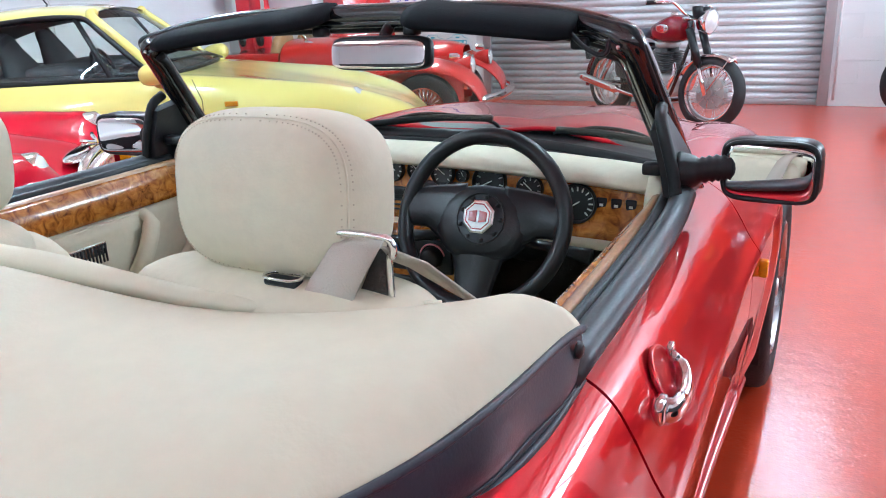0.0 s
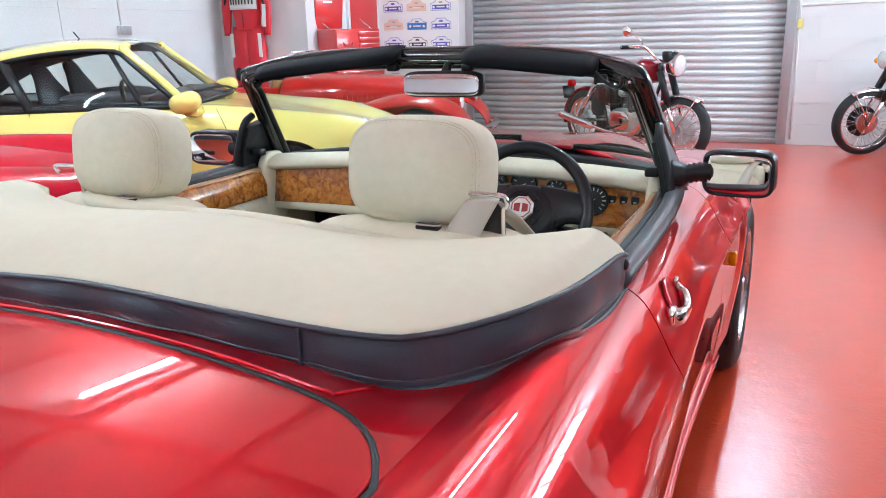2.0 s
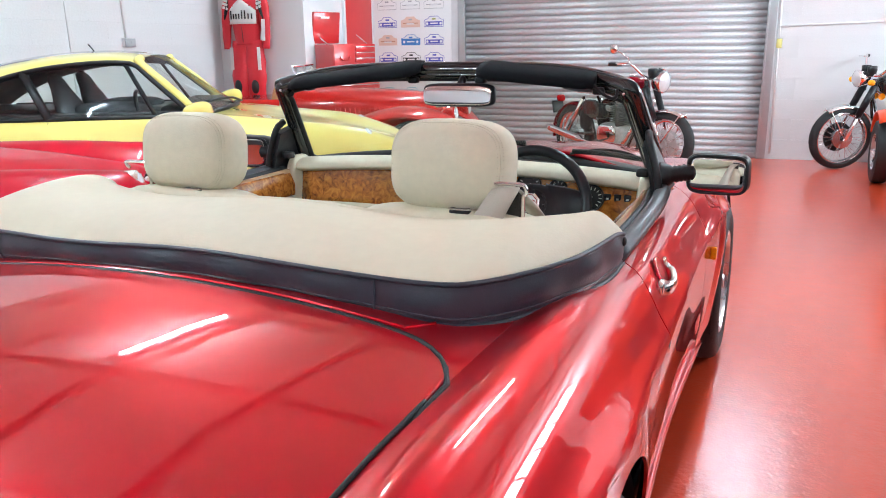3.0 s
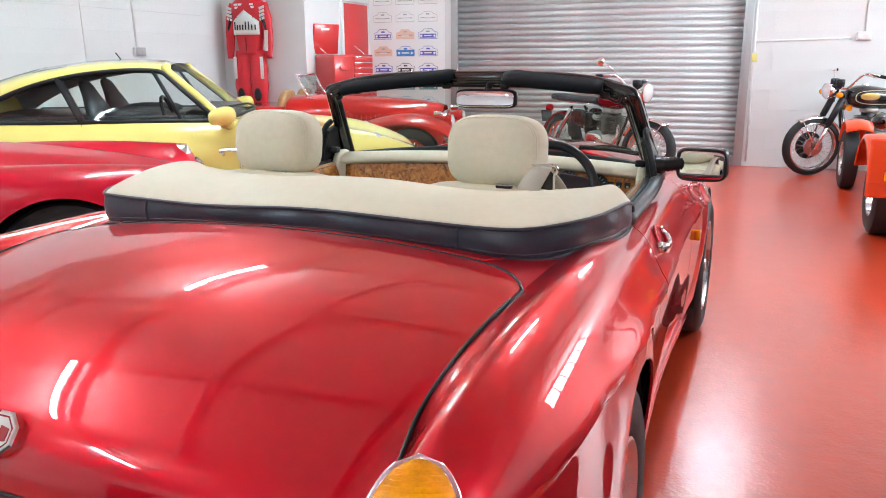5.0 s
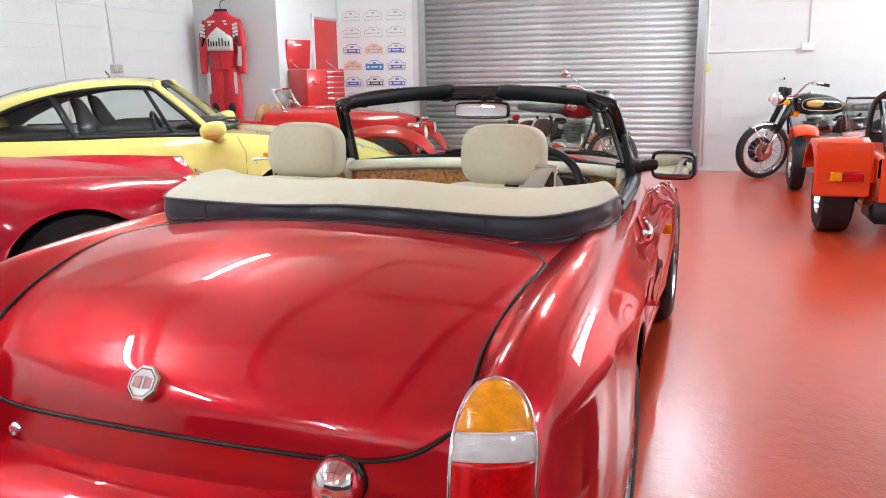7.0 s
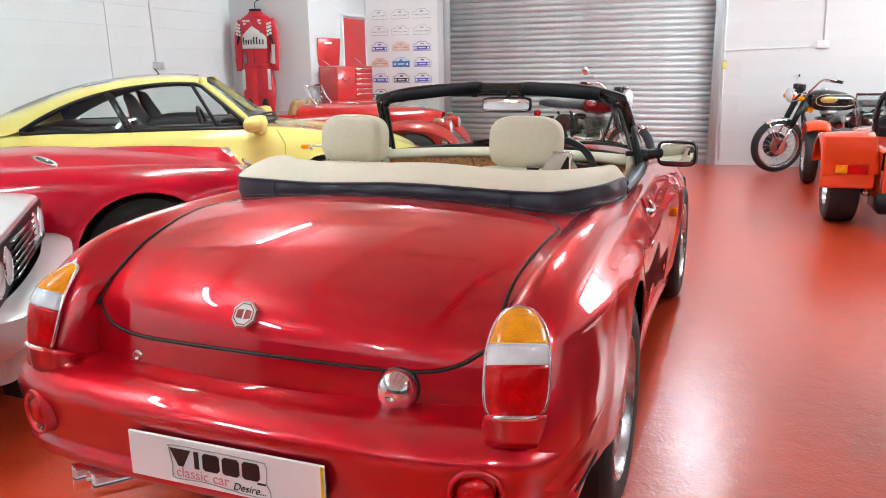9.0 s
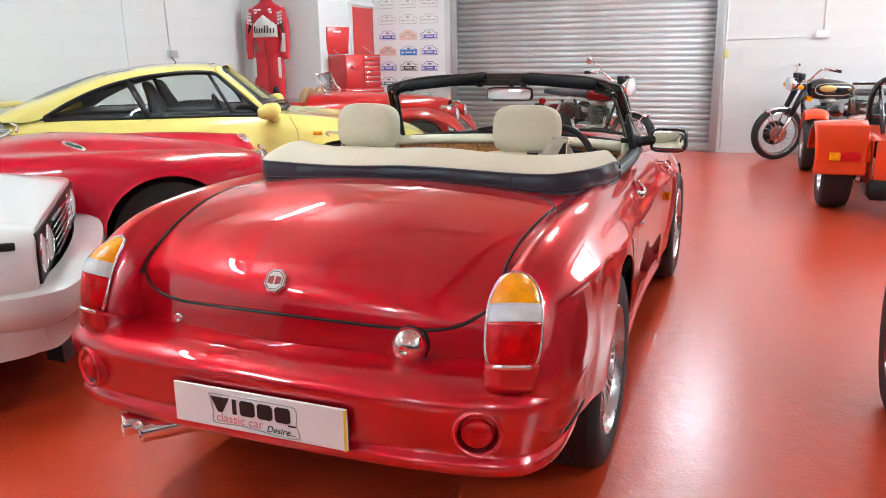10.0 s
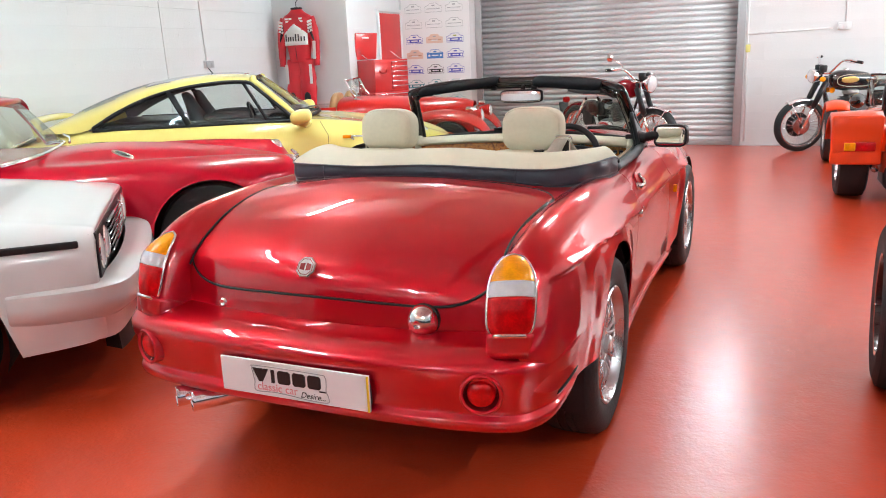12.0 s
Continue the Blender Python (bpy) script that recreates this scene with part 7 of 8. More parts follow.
# ---- motorcycles ----
def spoked_wheel(r=0.325, tw=0.05, name="wheel", drum=0.09, spokes=36, deep=0.055, hub="cooper", disc=0.0):
    """Wire-spoked motorcycle wheel, axle along x."""
    prof = [(r - deep + deep * math.sin(a), 1.15 * tw * math.cos(a)) for a in np.linspace(0, math.pi, 11)]
    t = part(name, lathe(prof + [(r - deep - 0.007, -tw * 0.6), (r - deep - 0.007, tw * 0.6), prof[0]], 44, "x"), "tyre", None, auto=50)
    part("rim", lathe([(r - deep + 0.004, -tw * 0.85), (r - deep - 0.012, -tw * 0.95), (r - deep - 0.034, -tw * 0.35), (r - deep - 0.034, tw * 0.35), (r - deep - 0.012, tw * 0.95), (r - deep + 0.004, tw * 0.85)], 44, "x"), "chrome", t, auto=50)
    sp = bmesh.new()
    for k in range(spokes):
        a = 2 * math.pi * k / spokes
        b = a + (0.35 if k % 2 else -0.35)
        h = 0.04 if k % 4 < 2 else -0.04
        tube([(h, 0.05 * math.cos(a), 0.05 * math.sin(a)), (0, (r - deep - 0.03) * math.cos(b), (r - deep - 0.03) * math.sin(b))], 0.0026, 4, bm=sp, caps=False)
    part("spokes", sp, "chrome_dull", t)
    part("drum", lathe([(0.03, -0.055), (drum, -0.05), (drum, 0.02), (0.05, 0.03), (0.04, 0.055), (0, 0.055)], 24, "x"), hub, t, auto=40)
    if disc:
        part("brake_disc", lathe([(0.06, 0.052), (disc, 0.052), (disc, 0.058), (0.06, 0.058), (0.06, 0.052)], 32, "x"), "black", t, "dark brake disc", auto=40)
    return t


def motorcycle(name, label, at, tank_mat, frame_mat, steer, twin_shock=True, mirror=True, lamp_r=0.085, bars_up=0.06, deep=0.055, indicators=True, hub="cooper", disc=0.0, drum=0.105, tank_rear=-0.17):
    """A classic parallel twin: nose along +y."""
    b = thing(name, label, "motorcycle", at, "classic motorcycles")
    R_ = 0.325
    front = Vector((0, 0.70, R_))
    neck = Vector((0, 0.45, 0.86))
    steering = Matrix.Translation(neck) @ Matrix.Rotation(radians(steer), 4, (front - neck).normalized()) @ Matrix.Translation(-neck)

    def st(p):
        return steering @ Vector(p)
    fw = spoked_wheel(R_, 0.048, deep=deep, drum=drum, hub=hub, disc=disc)
    fw.parent = b
    fw.matrix_basis = steering @ Matrix.Translation(front)
    rw_ = spoked_wheel(R_, 0.055, deep=deep + 0.006, hub=hub)
    rw_.parent = b
    rw_.matrix_basis = Matrix.Translation((0, -0.70, R_))
    for s in (1, -1):
        fork = part("fork_leg", tube([st((s * 0.095, 0.47, 0.86)), st((s * 0.095, 0.60, 0.56))], 0.034, 10), "black", b, "black gaitered fork leg")
        part("slider", tube([st((s * 0.095, 0.60, 0.56)), st((s * 0.09, 0.70, R_ - 0.02))], [0.019, 0.022], 10), "chrome", fork)
        part("fork_ear", box((0.03, 0.05, 0.14), st((s * 0.095, 0.475, 0.86)), 0.01), "black_gloss", fork)
        part("shock", tube([(s * 0.13, -0.42, 0.72), (s * 0.13, -0.66, 0.37)], 0.024, 8), "chrome", b)
        part("swing_arm", tube([(s * 0.10, -0.18, 0.36), (s * 0.10, -0.70, R_)], 0.018, 8), frame_mat, b)
        pipe = spline([(s * 0.07, 0.30, 0.56), (s * 0.13, 0.36, 0.46), (s * 0.16, 0.22, 0.27), (s * 0.18, -0.1, 0.25), (s * 0.19, -0.45, 0.30)], 5)
        part("exhaust_pipe", tube(pipe, 0.020, 8), "chrome", b, "chrome exhaust pipe")
        part("silencer", tube(spline([(s * 0.19, -0.35, 0.285), (s * 0.195, -0.5, 0.31), (s * 0.20, -0.8, 0.36), (s * 0.20, -0.98, 0.39)], 4), [0.022] + [0.042] * 10 + [0.03, 0.02], 10), "chrome", b)
        part("handlebar_grip", tube([st((s * 0.34, 0.33, 1.02 + bars_up)), st((s * 0.46, 0.26, 1.005 + bars_up))], 0.018, 8), "rubber", b, "black handlebar grip")
        part("lever", tube([st((s * 0.28, 0.40, 1.02 + bars_up)), st((s * 0.46, 0.36, 1.005 + bars_up))], 0.006, 6), "chrome", b)
        part("clock", lathe([(0.036, -0.07), (0.046, -0.02), (0.046, 0.02), (0.036, 0.028), (0, 0.028)], 18, "z", st((s * 0.052, 0.50, 1.025))), "black", b, "round black instrument")
        if indicators:
            part("indicator", pillow((0.06, 0.07, 0.06), st((s * 0.17, 0.56, 0.90)), 2.2, 2.2), "lens_amber", b, "round amber indicator")
        if mirror and s == 1:
            part("mirror", lathe([(0.048, -0.012), (0.05, 0.0), (0.03, 0.018), (0, 0.022)], 20, "y", st((0.48, 0.33, 1.15 + bars_up))), "chrome", b, "round chrome mirror")
            part("mirror_stalk", tube([st((0.27, 0.38, 1.02 + bars_up)), st((0.30, 0.37, 1.08 + bars_up)), st((0.47, 0.34, 1.145 + bars_up))], 0.006, 6), "chrome", b)
        down = part("frame_tube", tube(spline([neck - Vector((0, 0, 0.03)), Vector((s * 0.08, 0.36, 0.45)), Vector((s * 0.10, 0.22, 0.22)), Vector((s * 0.11, -0.15, 0.22)), Vector((s * 0.11, -0.25, 0.40)), Vector((s * 0.10, -0.45, 0.74))], 4), 0.016, 8), frame_mat, b)
        part("fender_stay", tube([st((s * 0.085, 0.70, R_)), st((s * 0.05, 0.868, R_ + 0.305))], 0.007, 6), "chrome", b)
        if disc:
            part("reflector", lathe([(0.034, 0), (0.034, 0.012), (0.02, 0.02), (0, 0.022)], 18, "x", (s * 0.075, 0.37, 0.745)), "lens_amber", b, "round amber reflector")
        part("foot_rest", tube([(s * 0.12, -0.05, 0.30), (s * 0.27, -0.05, 0.30)], 0.014, 8), "rubber", b)
    part("handlebar", tube(spline([st((-0.46, 0.26, 1.005 + bars_up)), st((-0.28, 0.38, 1.025 + bars_up)), st((-0.12, 0.45, 0.97)), st((0.12, 0.45, 0.97)), st((0.28, 0.38, 1.025 + bars_up)), st((0.46, 0.26, 1.005 + bars_up))], 5), 0.012, 8), "chrome", b, "chrome handlebar")
    lam = part("headlamp", lathe([(0.02, -0.12), (lamp_r * 0.8, -0.08), (lamp_r, -0.01), (lamp_r * 1.04, 0.012), (lamp_r * 0.95, 0.02)], 28, "y", (0, 0, 0)), "chrome", b, "round chrome headlamp")
    lam.matrix_basis = steering @ pose(0, 0.60, 0.925, -4, 0, 0)
    part("lens", lathe([(lamp_r * 0.95, 0.018), (lamp_r * 0.8, 0.034), (lamp_r * 0.4, 0.045), (0, 0.048)], 24, "y"), "lens_clear", lam)
    part("top_yoke", box((0.24, 0.09, 0.03), st((0, 0.45, 0.955)), 0.012), "chrome_dull", b)
    for nm, wheel_c, a0, a1, rr, tf in (("front_mudguard", front, 1.0, 2.75, R_ + 0.022, True), ("rear_mudguard", Vector((0, -0.70, R_)), 0.5, 3.35, R_ + 0.03, False)):
        rowsm = []
        for a in np.linspace(a0, a1, 18):
            row = []
            for k in np.linspace(-1, 1, 7):
                p = wheel_c + Vector((k * 0.062, rr * math.cos(a) * (1 - 0.03 * k * k), (rr - 0.035 * k * k) * math.sin(a)))
                row.append(st(p) if tf else p)
            rowsm.append(row)
        part(nm, sheet(rowsm, 0.004), "chrome" if tf or disc else tank_mat, b, "chrome mudguard" if tf or disc else "dark red mudguard")
    tank_rows = []
    for y, w_, z0, z1 in ((0.40, 0.05, 0.84, 0.90), (0.36, 0.10, 0.77, 0.955), (0.24, 0.135, 0.735, 0.985), (tank_rear + 0.17, 0.132, 0.73, 0.955), (tank_rear + 0.04, 0.10, 0.75, 0.90), (tank_rear, 0.05, 0.78, 0.85)):
        tank_rows.append([(w_ * math.copysign(abs(math.cos(a)) ** 0.75, math.cos(a)), y, (z0 + z1) / 2 + (z1 - z0) / 2 * math.copysign(abs(math.sin(a)) ** 0.8, math.sin(a))) for a in (2 * math.pi * k / 24 for k in range(24))])
    tk = spline(np.array(tank_rows).reshape(6, -1), 5).reshape(-1, 24, 3)
    tank = part("fuel_tank", loft([list(r) for r in tk]), tank_mat, b, "glossy teardrop fuel tank")
    part("filler_cap", lathe([(0.035, 0), (0.034, 0.018), (0.02, 0.024), (0, 0.024)], 20, "z", (0, 0.20, 0.982)), "chrome", tank)
    for s in (1, -1):
        part("tank_badge", pillow((0.016, 0.17 if tank_rear > -0.1 else 0.20, 0.075), (s * 0.134, 0.19, 0.868), 2.4, 2.4), "chrome" if tank_mat != "black_gloss" else "gold", tank, "raised tank badge")
        if tank_mat == "black_gloss":
            line = []
            for a in (2 * math.pi * k / 40 for k in range(40)):
                y, z = 0.10 + 0.235 * math.copysign(abs(math.cos(a)) ** 0.7, math.cos(a)), 0.858 + 0.072 * math.copysign(abs(math.sin(a)) ** 0.7, math.sin(a))
                line.append((s * (0.1365 - 1.1 * max(0, abs(y - 0.12) - 0.11) ** 2 - 2.2 * (z - 0.858) ** 2), y, z))
            part("coach_line", tube(line, 0.003, 6, True), "gold_line", tank, "cream coach line")
    seat_rows = []
    for y, w_, z in ((tank_rear + 0.03, 0.09, 0.80), (tank_rear - 0.03, 0.12, 0.815), (-0.5, 0.13, 0.815), (-0.78, 0.12, 0.84), (-0.86, 0.07, 0.835)):
        seat_rows.append([(w_ * math.copysign(abs(math.cos(a)) ** 0.6, math.cos(a)), y, z + 0.042 * math.copysign(abs(math.sin(a)) ** 0.7, math.sin(a))) for a in (2 * math.pi * k / 20 for k in range(20))])
    sr = spline(np.array(seat_rows).reshape(5, -1), 4).reshape(-1, 20, 3)
    part("saddle", loft([list(r) for r in sr]), "vinyl", b, "black dual saddle")
    part("saddle_trim", tube([(0.128, tank_rear + 0.01, 0.785), (0.134, -0.5, 0.79), (0.124, -0.80, 0.815)], 0.006, 6), "chrome", b)
    eng = part("crankcase", pillow((0.30, 0.46, 0.26), (0, 0.02, 0.36), 4, 3.4), "cooper", b, "polished alloy crankcase")
    for s in (1, -1):
        part("air_filter", pillow((0.11, 0.16, 0.17), (s * 0.07, -0.17, 0.60), 3, 3), "black", b)
        part("oil_tank", pillow((0.06, 0.20, 0.22), (s * 0.125, -0.36, 0.50), 3, 3), "black", b)
        part("timing_cover", pillow((0.05, 0.30, 0.20), (s * 0.15, 0.0, 0.37), 2.4, 3), "chrome", eng)
        for k in range(9):
            part("cooling_fin", box((0.125, 0.20, 0.007), (s * 0.075, 0.13, 0.50 + 0.02 * k), 0.003, 1, turn=pose(0, 0, 0, -6, 0, 0)), "barrel", eng)
        part("cylinder", tube([(s * 0.075, 0.13, 0.45), (s * 0.075, 0.12, 0.69)], 0.055, 12), "barrel", eng)
        part("carburettor", tube([(s * 0.06, 0.02, 0.62), (s * 0.06, -0.12, 0.64)], 0.03, 10), "cooper", eng)
        part("side_panel", pillow((0.05, 0.26, 0.20), (s * 0.13, -0.28, 0.62), 3, 3), "black_gloss", b, "black side panel")
    part("rocker_box", pillow((0.24, 0.16, 0.07), (0, 0.13, 0.72), 3, 3), "cooper", eng)
    part("tail_lamp", pillow((0.09, 0.08, 0.08), (0, -0.98, 0.70), 3, 3), "lens_red", b, "red tail lamp")
    part("number_panel", box((0.16, 0.008, 0.14), (0, -1.03, 0.60), 0.003, turn=pose(0, 0, 0, 14, 0, 0)), "black", b)
    part("side_stand", tube([(-0.10, 0.0, 0.28), (-0.22, 0.04, 0.01)], 0.012, 8), "black", b)
    part("centre_stand", tube([(0.14, -0.18, 0.30), (0.16, -0.24, 0.01), (-0.16, -0.24, 0.01), (-0.14, -0.18, 0.30)], 0.013, 8), "black", b)
    return b


motorcycle("motorcycle", "dark red classic motorcycle with chrome headlamp, on its stand", car_at(-0.50, 7.42, -38.5), material("dark_red_tank_paint", (0.20, 0.002, 0.010), 0.25, spec=0.15, coat=1.0, vary=0.03, fine=0.02), "black_gloss", -14, bars_up=0.05, lamp_r=0.105, deep=0.075, indicators=False, drum=0.14, tank_rear=-0.05)
motorcycle("motorcycle", "black classic motorcycle with gold tank badge, against the wall", car_at(2.36, 8.22, 196), "black_gloss", "black_gloss", -10, mirror=False, bars_up=0.10, deep=0.058, hub="chrome_dull", disc=0.15)


# ---- fittings on the walls ----
TOOL_X, TOOL_Y, TOOL_TURN = -3.72, 7.35, 66
SUIT_X = -4.735
TUBE_MAT = bpy.data.materials.new("glowing_tube")
TUBE_MAT.use_nodes = True
TUBE_MAT.node_tree.nodes["Principled BSDF"].inputs["Emission Color"].default_value = (0.76, 0.93, 1.0, 1)
TUBE_MAT.node_tree.nodes["Principled BSDF"].inputs["Emission Strength"].default_value = TUBE_GLOW
# roller shutter of curved slats between side guides
shutter = thing("roller_shutter", "closed grey galvanised steel roller shutter door", "shutter", kind="structure")
PITCH = 0.0762
slat_prof = spline([(0.0, 0.000), (-0.010, 0.004), (-0.022, 0.018), (-0.027, 0.036), (-0.022, 0.054), (-0.010, 0.067), (0.0, 0.071), (0.0, 0.0762)], 2)
slat_me = None
n_slats = int((CEIL - 0.25) / PITCH)
for k in range(n_slats):
    if slat_me is None:
        bm = sheet([[(x, y, z) for x in (SH_L + 0.01, (SH_L + SH_R) / 2, SH_R - 0.01)] for y, z in slat_prof], 0.003)
        ob = part("slat", bm, "steel", shutter)
        slat_me = ob.data
    else:
        ob = new("slat", slat_me)
        ob.parent = shutter
    ob.location = (0, BACK + 0.055 + 0.0015 * math.sin(k * 2.3), 0.05 + PITCH * k)
part("bottom_rail", box((SH_R - SH_L - 0.02, 0.05, 0.06), ((SH_L + SH_R) / 2, BACK + 0.055, 0.03), 0.006), "frame_steel", shutter)
for x, w in ((SH_L, -1), (SH_R, 1)):
    part("side_guide", box((0.085, 0.10, CEIL - 0.2), (x + w * 0.012, BACK + 0.02, (CEIL - 0.2) / 2), 0.004), "frame_steel", shutter, "grey steel side guide")
    part("guide_lip", box((0.02, 0.012, CEIL - 0.2), (x - w * 0.035, BACK - 0.034, (CEIL - 0.2) / 2), 0.002), "frame_steel", shutter)

# poster of small plates
poster = thing("poster", "white poster showing rows of small rally plate designs", "poster")
PX0, PX1 = PIER_X + 0.04, SH_L - 0.15
part("sheet", box((PX1 - PX0, 0.006, 2.0), ((PX0 + PX1) / 2, BACK - 0.006, 1.60)), "paper", poster, smooth=False)
inks = {n: material("print_" + n, c, 0.5, vary=0.05) for n, c in (("blue", (0.08, 0.09, 0.45)), ("pale", (0.70, 0.70, 0.72)), ("peach", (0.72, 0.52, 0.42)), ("sky", (0.06, 0.22, 0.55)), ("navy", (0.04, 0.05, 0.2)), ("black", (0.02, 0.02, 0.02)), ("teal", (0.03, 0.22, 0.25)), ("aqua", (0.1, 0.4, 0.5)), ("lime", (0.35, 0.38, 0.08)), ("line", (0.40, 0.41, 0.42)), ("rust", (0.50, 0.26, 0.18)))}
rows_ink = [("pale", "pale", "pale"), ("pale", "pale", "pale"), ("blue", "peach", "blue"), ("peach", "sky", "blue"), ("blue", "black", "blue"), ("teal", "teal", "teal"), ("aqua", "aqua", "aqua"), ("pale", "sky", "pale")]
for r, inks_row in enumerate(rows_ink):
    for c, nm in enumerate(inks_row):
        cx = PX0 + 0.20 + c * 0.335
        cz = 2.065 - 0.226 * r
        face = BACK - 0.0105
        outline = [(-0.135, -0.06), (0.135, -0.06), (0.135, 0.022), (0.085, 0.036), (0.055, 0.068), (-0.055, 0.068), (-0.085, 0.036), (-0.135, 0.022)]
        faint = nm in ("pale", "peach")
        pl = part("plate_print", loft([[(cx + x, face + 0.002, cz + z) for x, z in outline], [(cx + x, face, cz + z) for x, z in outline]]), inks["peach"] if nm == "peach" else "paper", poster, smooth=False)
        part("print_outline", tube([(cx + x, face - 0.0005, cz + z) for x, z in outline], 0.0035, 4, True), inks["line" if nm == "pale" else nm], pl)
        bar = box((0.215, 0.002, 0.012), (cx, face - 0.001, cz - 0.012)) if faint else box((0.235 if nm not in ("sky", "teal") else 0.262, 0.002, 0.052 if nm not in ("sky",) else 0.085), (cx, face - 0.001, cz - 0.022))
        part("print_bar", bar, inks["line" if nm == "pale" else "rust" if nm == "peach" else nm], pl, smooth=False)
        part("print_bar_light", box((0.11, 0.002, 0.016), (cx, face - 0.0026, cz - 0.02)), "paper" if not faint else inks["pale"], pl, smooth=False)
        if not faint:
            for dx in (-0.095, 0.095):
                part("print_spot", lathe([(0.017, 0.0), (0.017, -0.0022), (0, -0.0022)], 12, "y", (cx + dx, face - 0.001, cz - 0.022)), "paper", pl, smooth=False)
        part("print_top", box((0.05, 0.002, 0.02), (cx, face - 0.001, cz + 0.035)), inks["lime" if (r, c) == (2, 2) else "line" if faint else nm], pl, smooth=False)

# red door ajar in the side of the projecting wall
rd = thing("inner_door", "plain red door in the white side of the projecting wall", "door", kind="structure")
part("leaf", box((0.03, 0.72, 2.0), (PIER_X + 0.012, 8.24, 1.0), 0.004), material("red_door_paint", (0.55, 0.03, 0.03), 0.4, vary=0.04, fine=0.02), rd)
for y in (7.855, 8.605):
    part("jamb", box((0.05, 0.045, 2.05), (PIER_X + 0.012, y, 1.025), 0.004), "plaster", rd)
part("head", box((0.05, 0.80, 0.045), (PIER_X + 0.012, 8.23, 2.045), 0.004), "plaster", rd)

# red tool chest with its lid up
chest = thing("tool_chest", "red steel tool chest with drawers, lid raised", "tool chest", pose(TOOL_X, TOOL_Y, 0, 0, 0, TOOL_TURN))
part("cabinet", box((0.68, 0.42, 0.86), (0, 0, 0.47), 0.008), "tool_red", chest, "red steel cabinet")
top = part("top_box", box((0.62, 0.36, 0.44), (0, 0.0, 1.12), 0.008), "tool_red", chest, "red top box")
for k in range(6):
    dr = part("drawer", box((0.28, 0.02, 0.055), (0.145, -0.185, 1.29 - 0.066 * k), 0.004), "tool_red", top)
    part("drawer_pull", box((0.28, 0.016, 0.010), (0.145, -0.198, 1.31 - 0.066 * k), 0.003), "chrome", dr)
part("front_flap", box((0.30, 0.016, 0.40), (-0.155, -0.186, 1.12), 0.004), "tool_red", top)
part("handle", tube(spline([(-0.22, -0.195, 1.20), (-0.20, -0.215, 1.165), (-0.11, -0.215, 1.165), (-0.09, -0.195, 1.20)], 4), 0.009, 6), "tool_red", top)
part("lid", box((0.38, 0.03, 0.36), (-0.13, 0.19, 1.53), 0.008, turn=pose(0, 0, 0, 8, 0, 0)), "tool_red", chest, "raised red lid")
part("sticker", box((0.12, 0.003, 0.022), (-0.16, 0.150, 1.645)), "white_plate", chest, smooth=False)
for sx in (-0.29, 0.29):
    part("lid_stay", tube([(sx, -0.05, 1.34), (sx, 0.15, 1.45)], 0.007, 6), "chrome", chest)
part("drawer", box((0.62, 0.02, 0.10), (0, -0.215, 0.83), 0.004), "tool_red", chest)
part("drawer_pull", box((0.62, 0.016, 0.012), (0, -0.23, 0.875), 0.003), "chrome", chest)

# race suit hanging on the projecting wall
suit = thing("race_suit", "red and white leather motorcycle race suit hanging on the wall", "race suit", pose(SUIT_X, PIER_Y - 0.10, 0.33, 0, 0, 0))


def limb(pts, radii, flat=0.55, sides=14):
    bm = bmesh.new()
    cen = spline(pts, 5)
    rad = np.interp(np.linspace(0, 1, len(cen)), np.linspace(0, 1, len(radii)), radii)
    rowsl = []
    for i, c in enumerate(cen):
        t = Vector(cen[min(i + 1, len(cen) - 1)] - cen[max(i - 1, 0)]).normalized()
        sd = t.cross(Vector((0, 1, 0))).normalized()
        wob = 1 + 0.05 * math.sin(i * 1.7)
        rowsl.append([Vector(c) + sd * rad[i] * wob * math.cos(a) + Vector((0, 1, 0)) * rad[i] * flat * math.sin(a) for a in (2 * math.pi * k / sides for k in range(sides))])
    return loft(rowsl, bm)


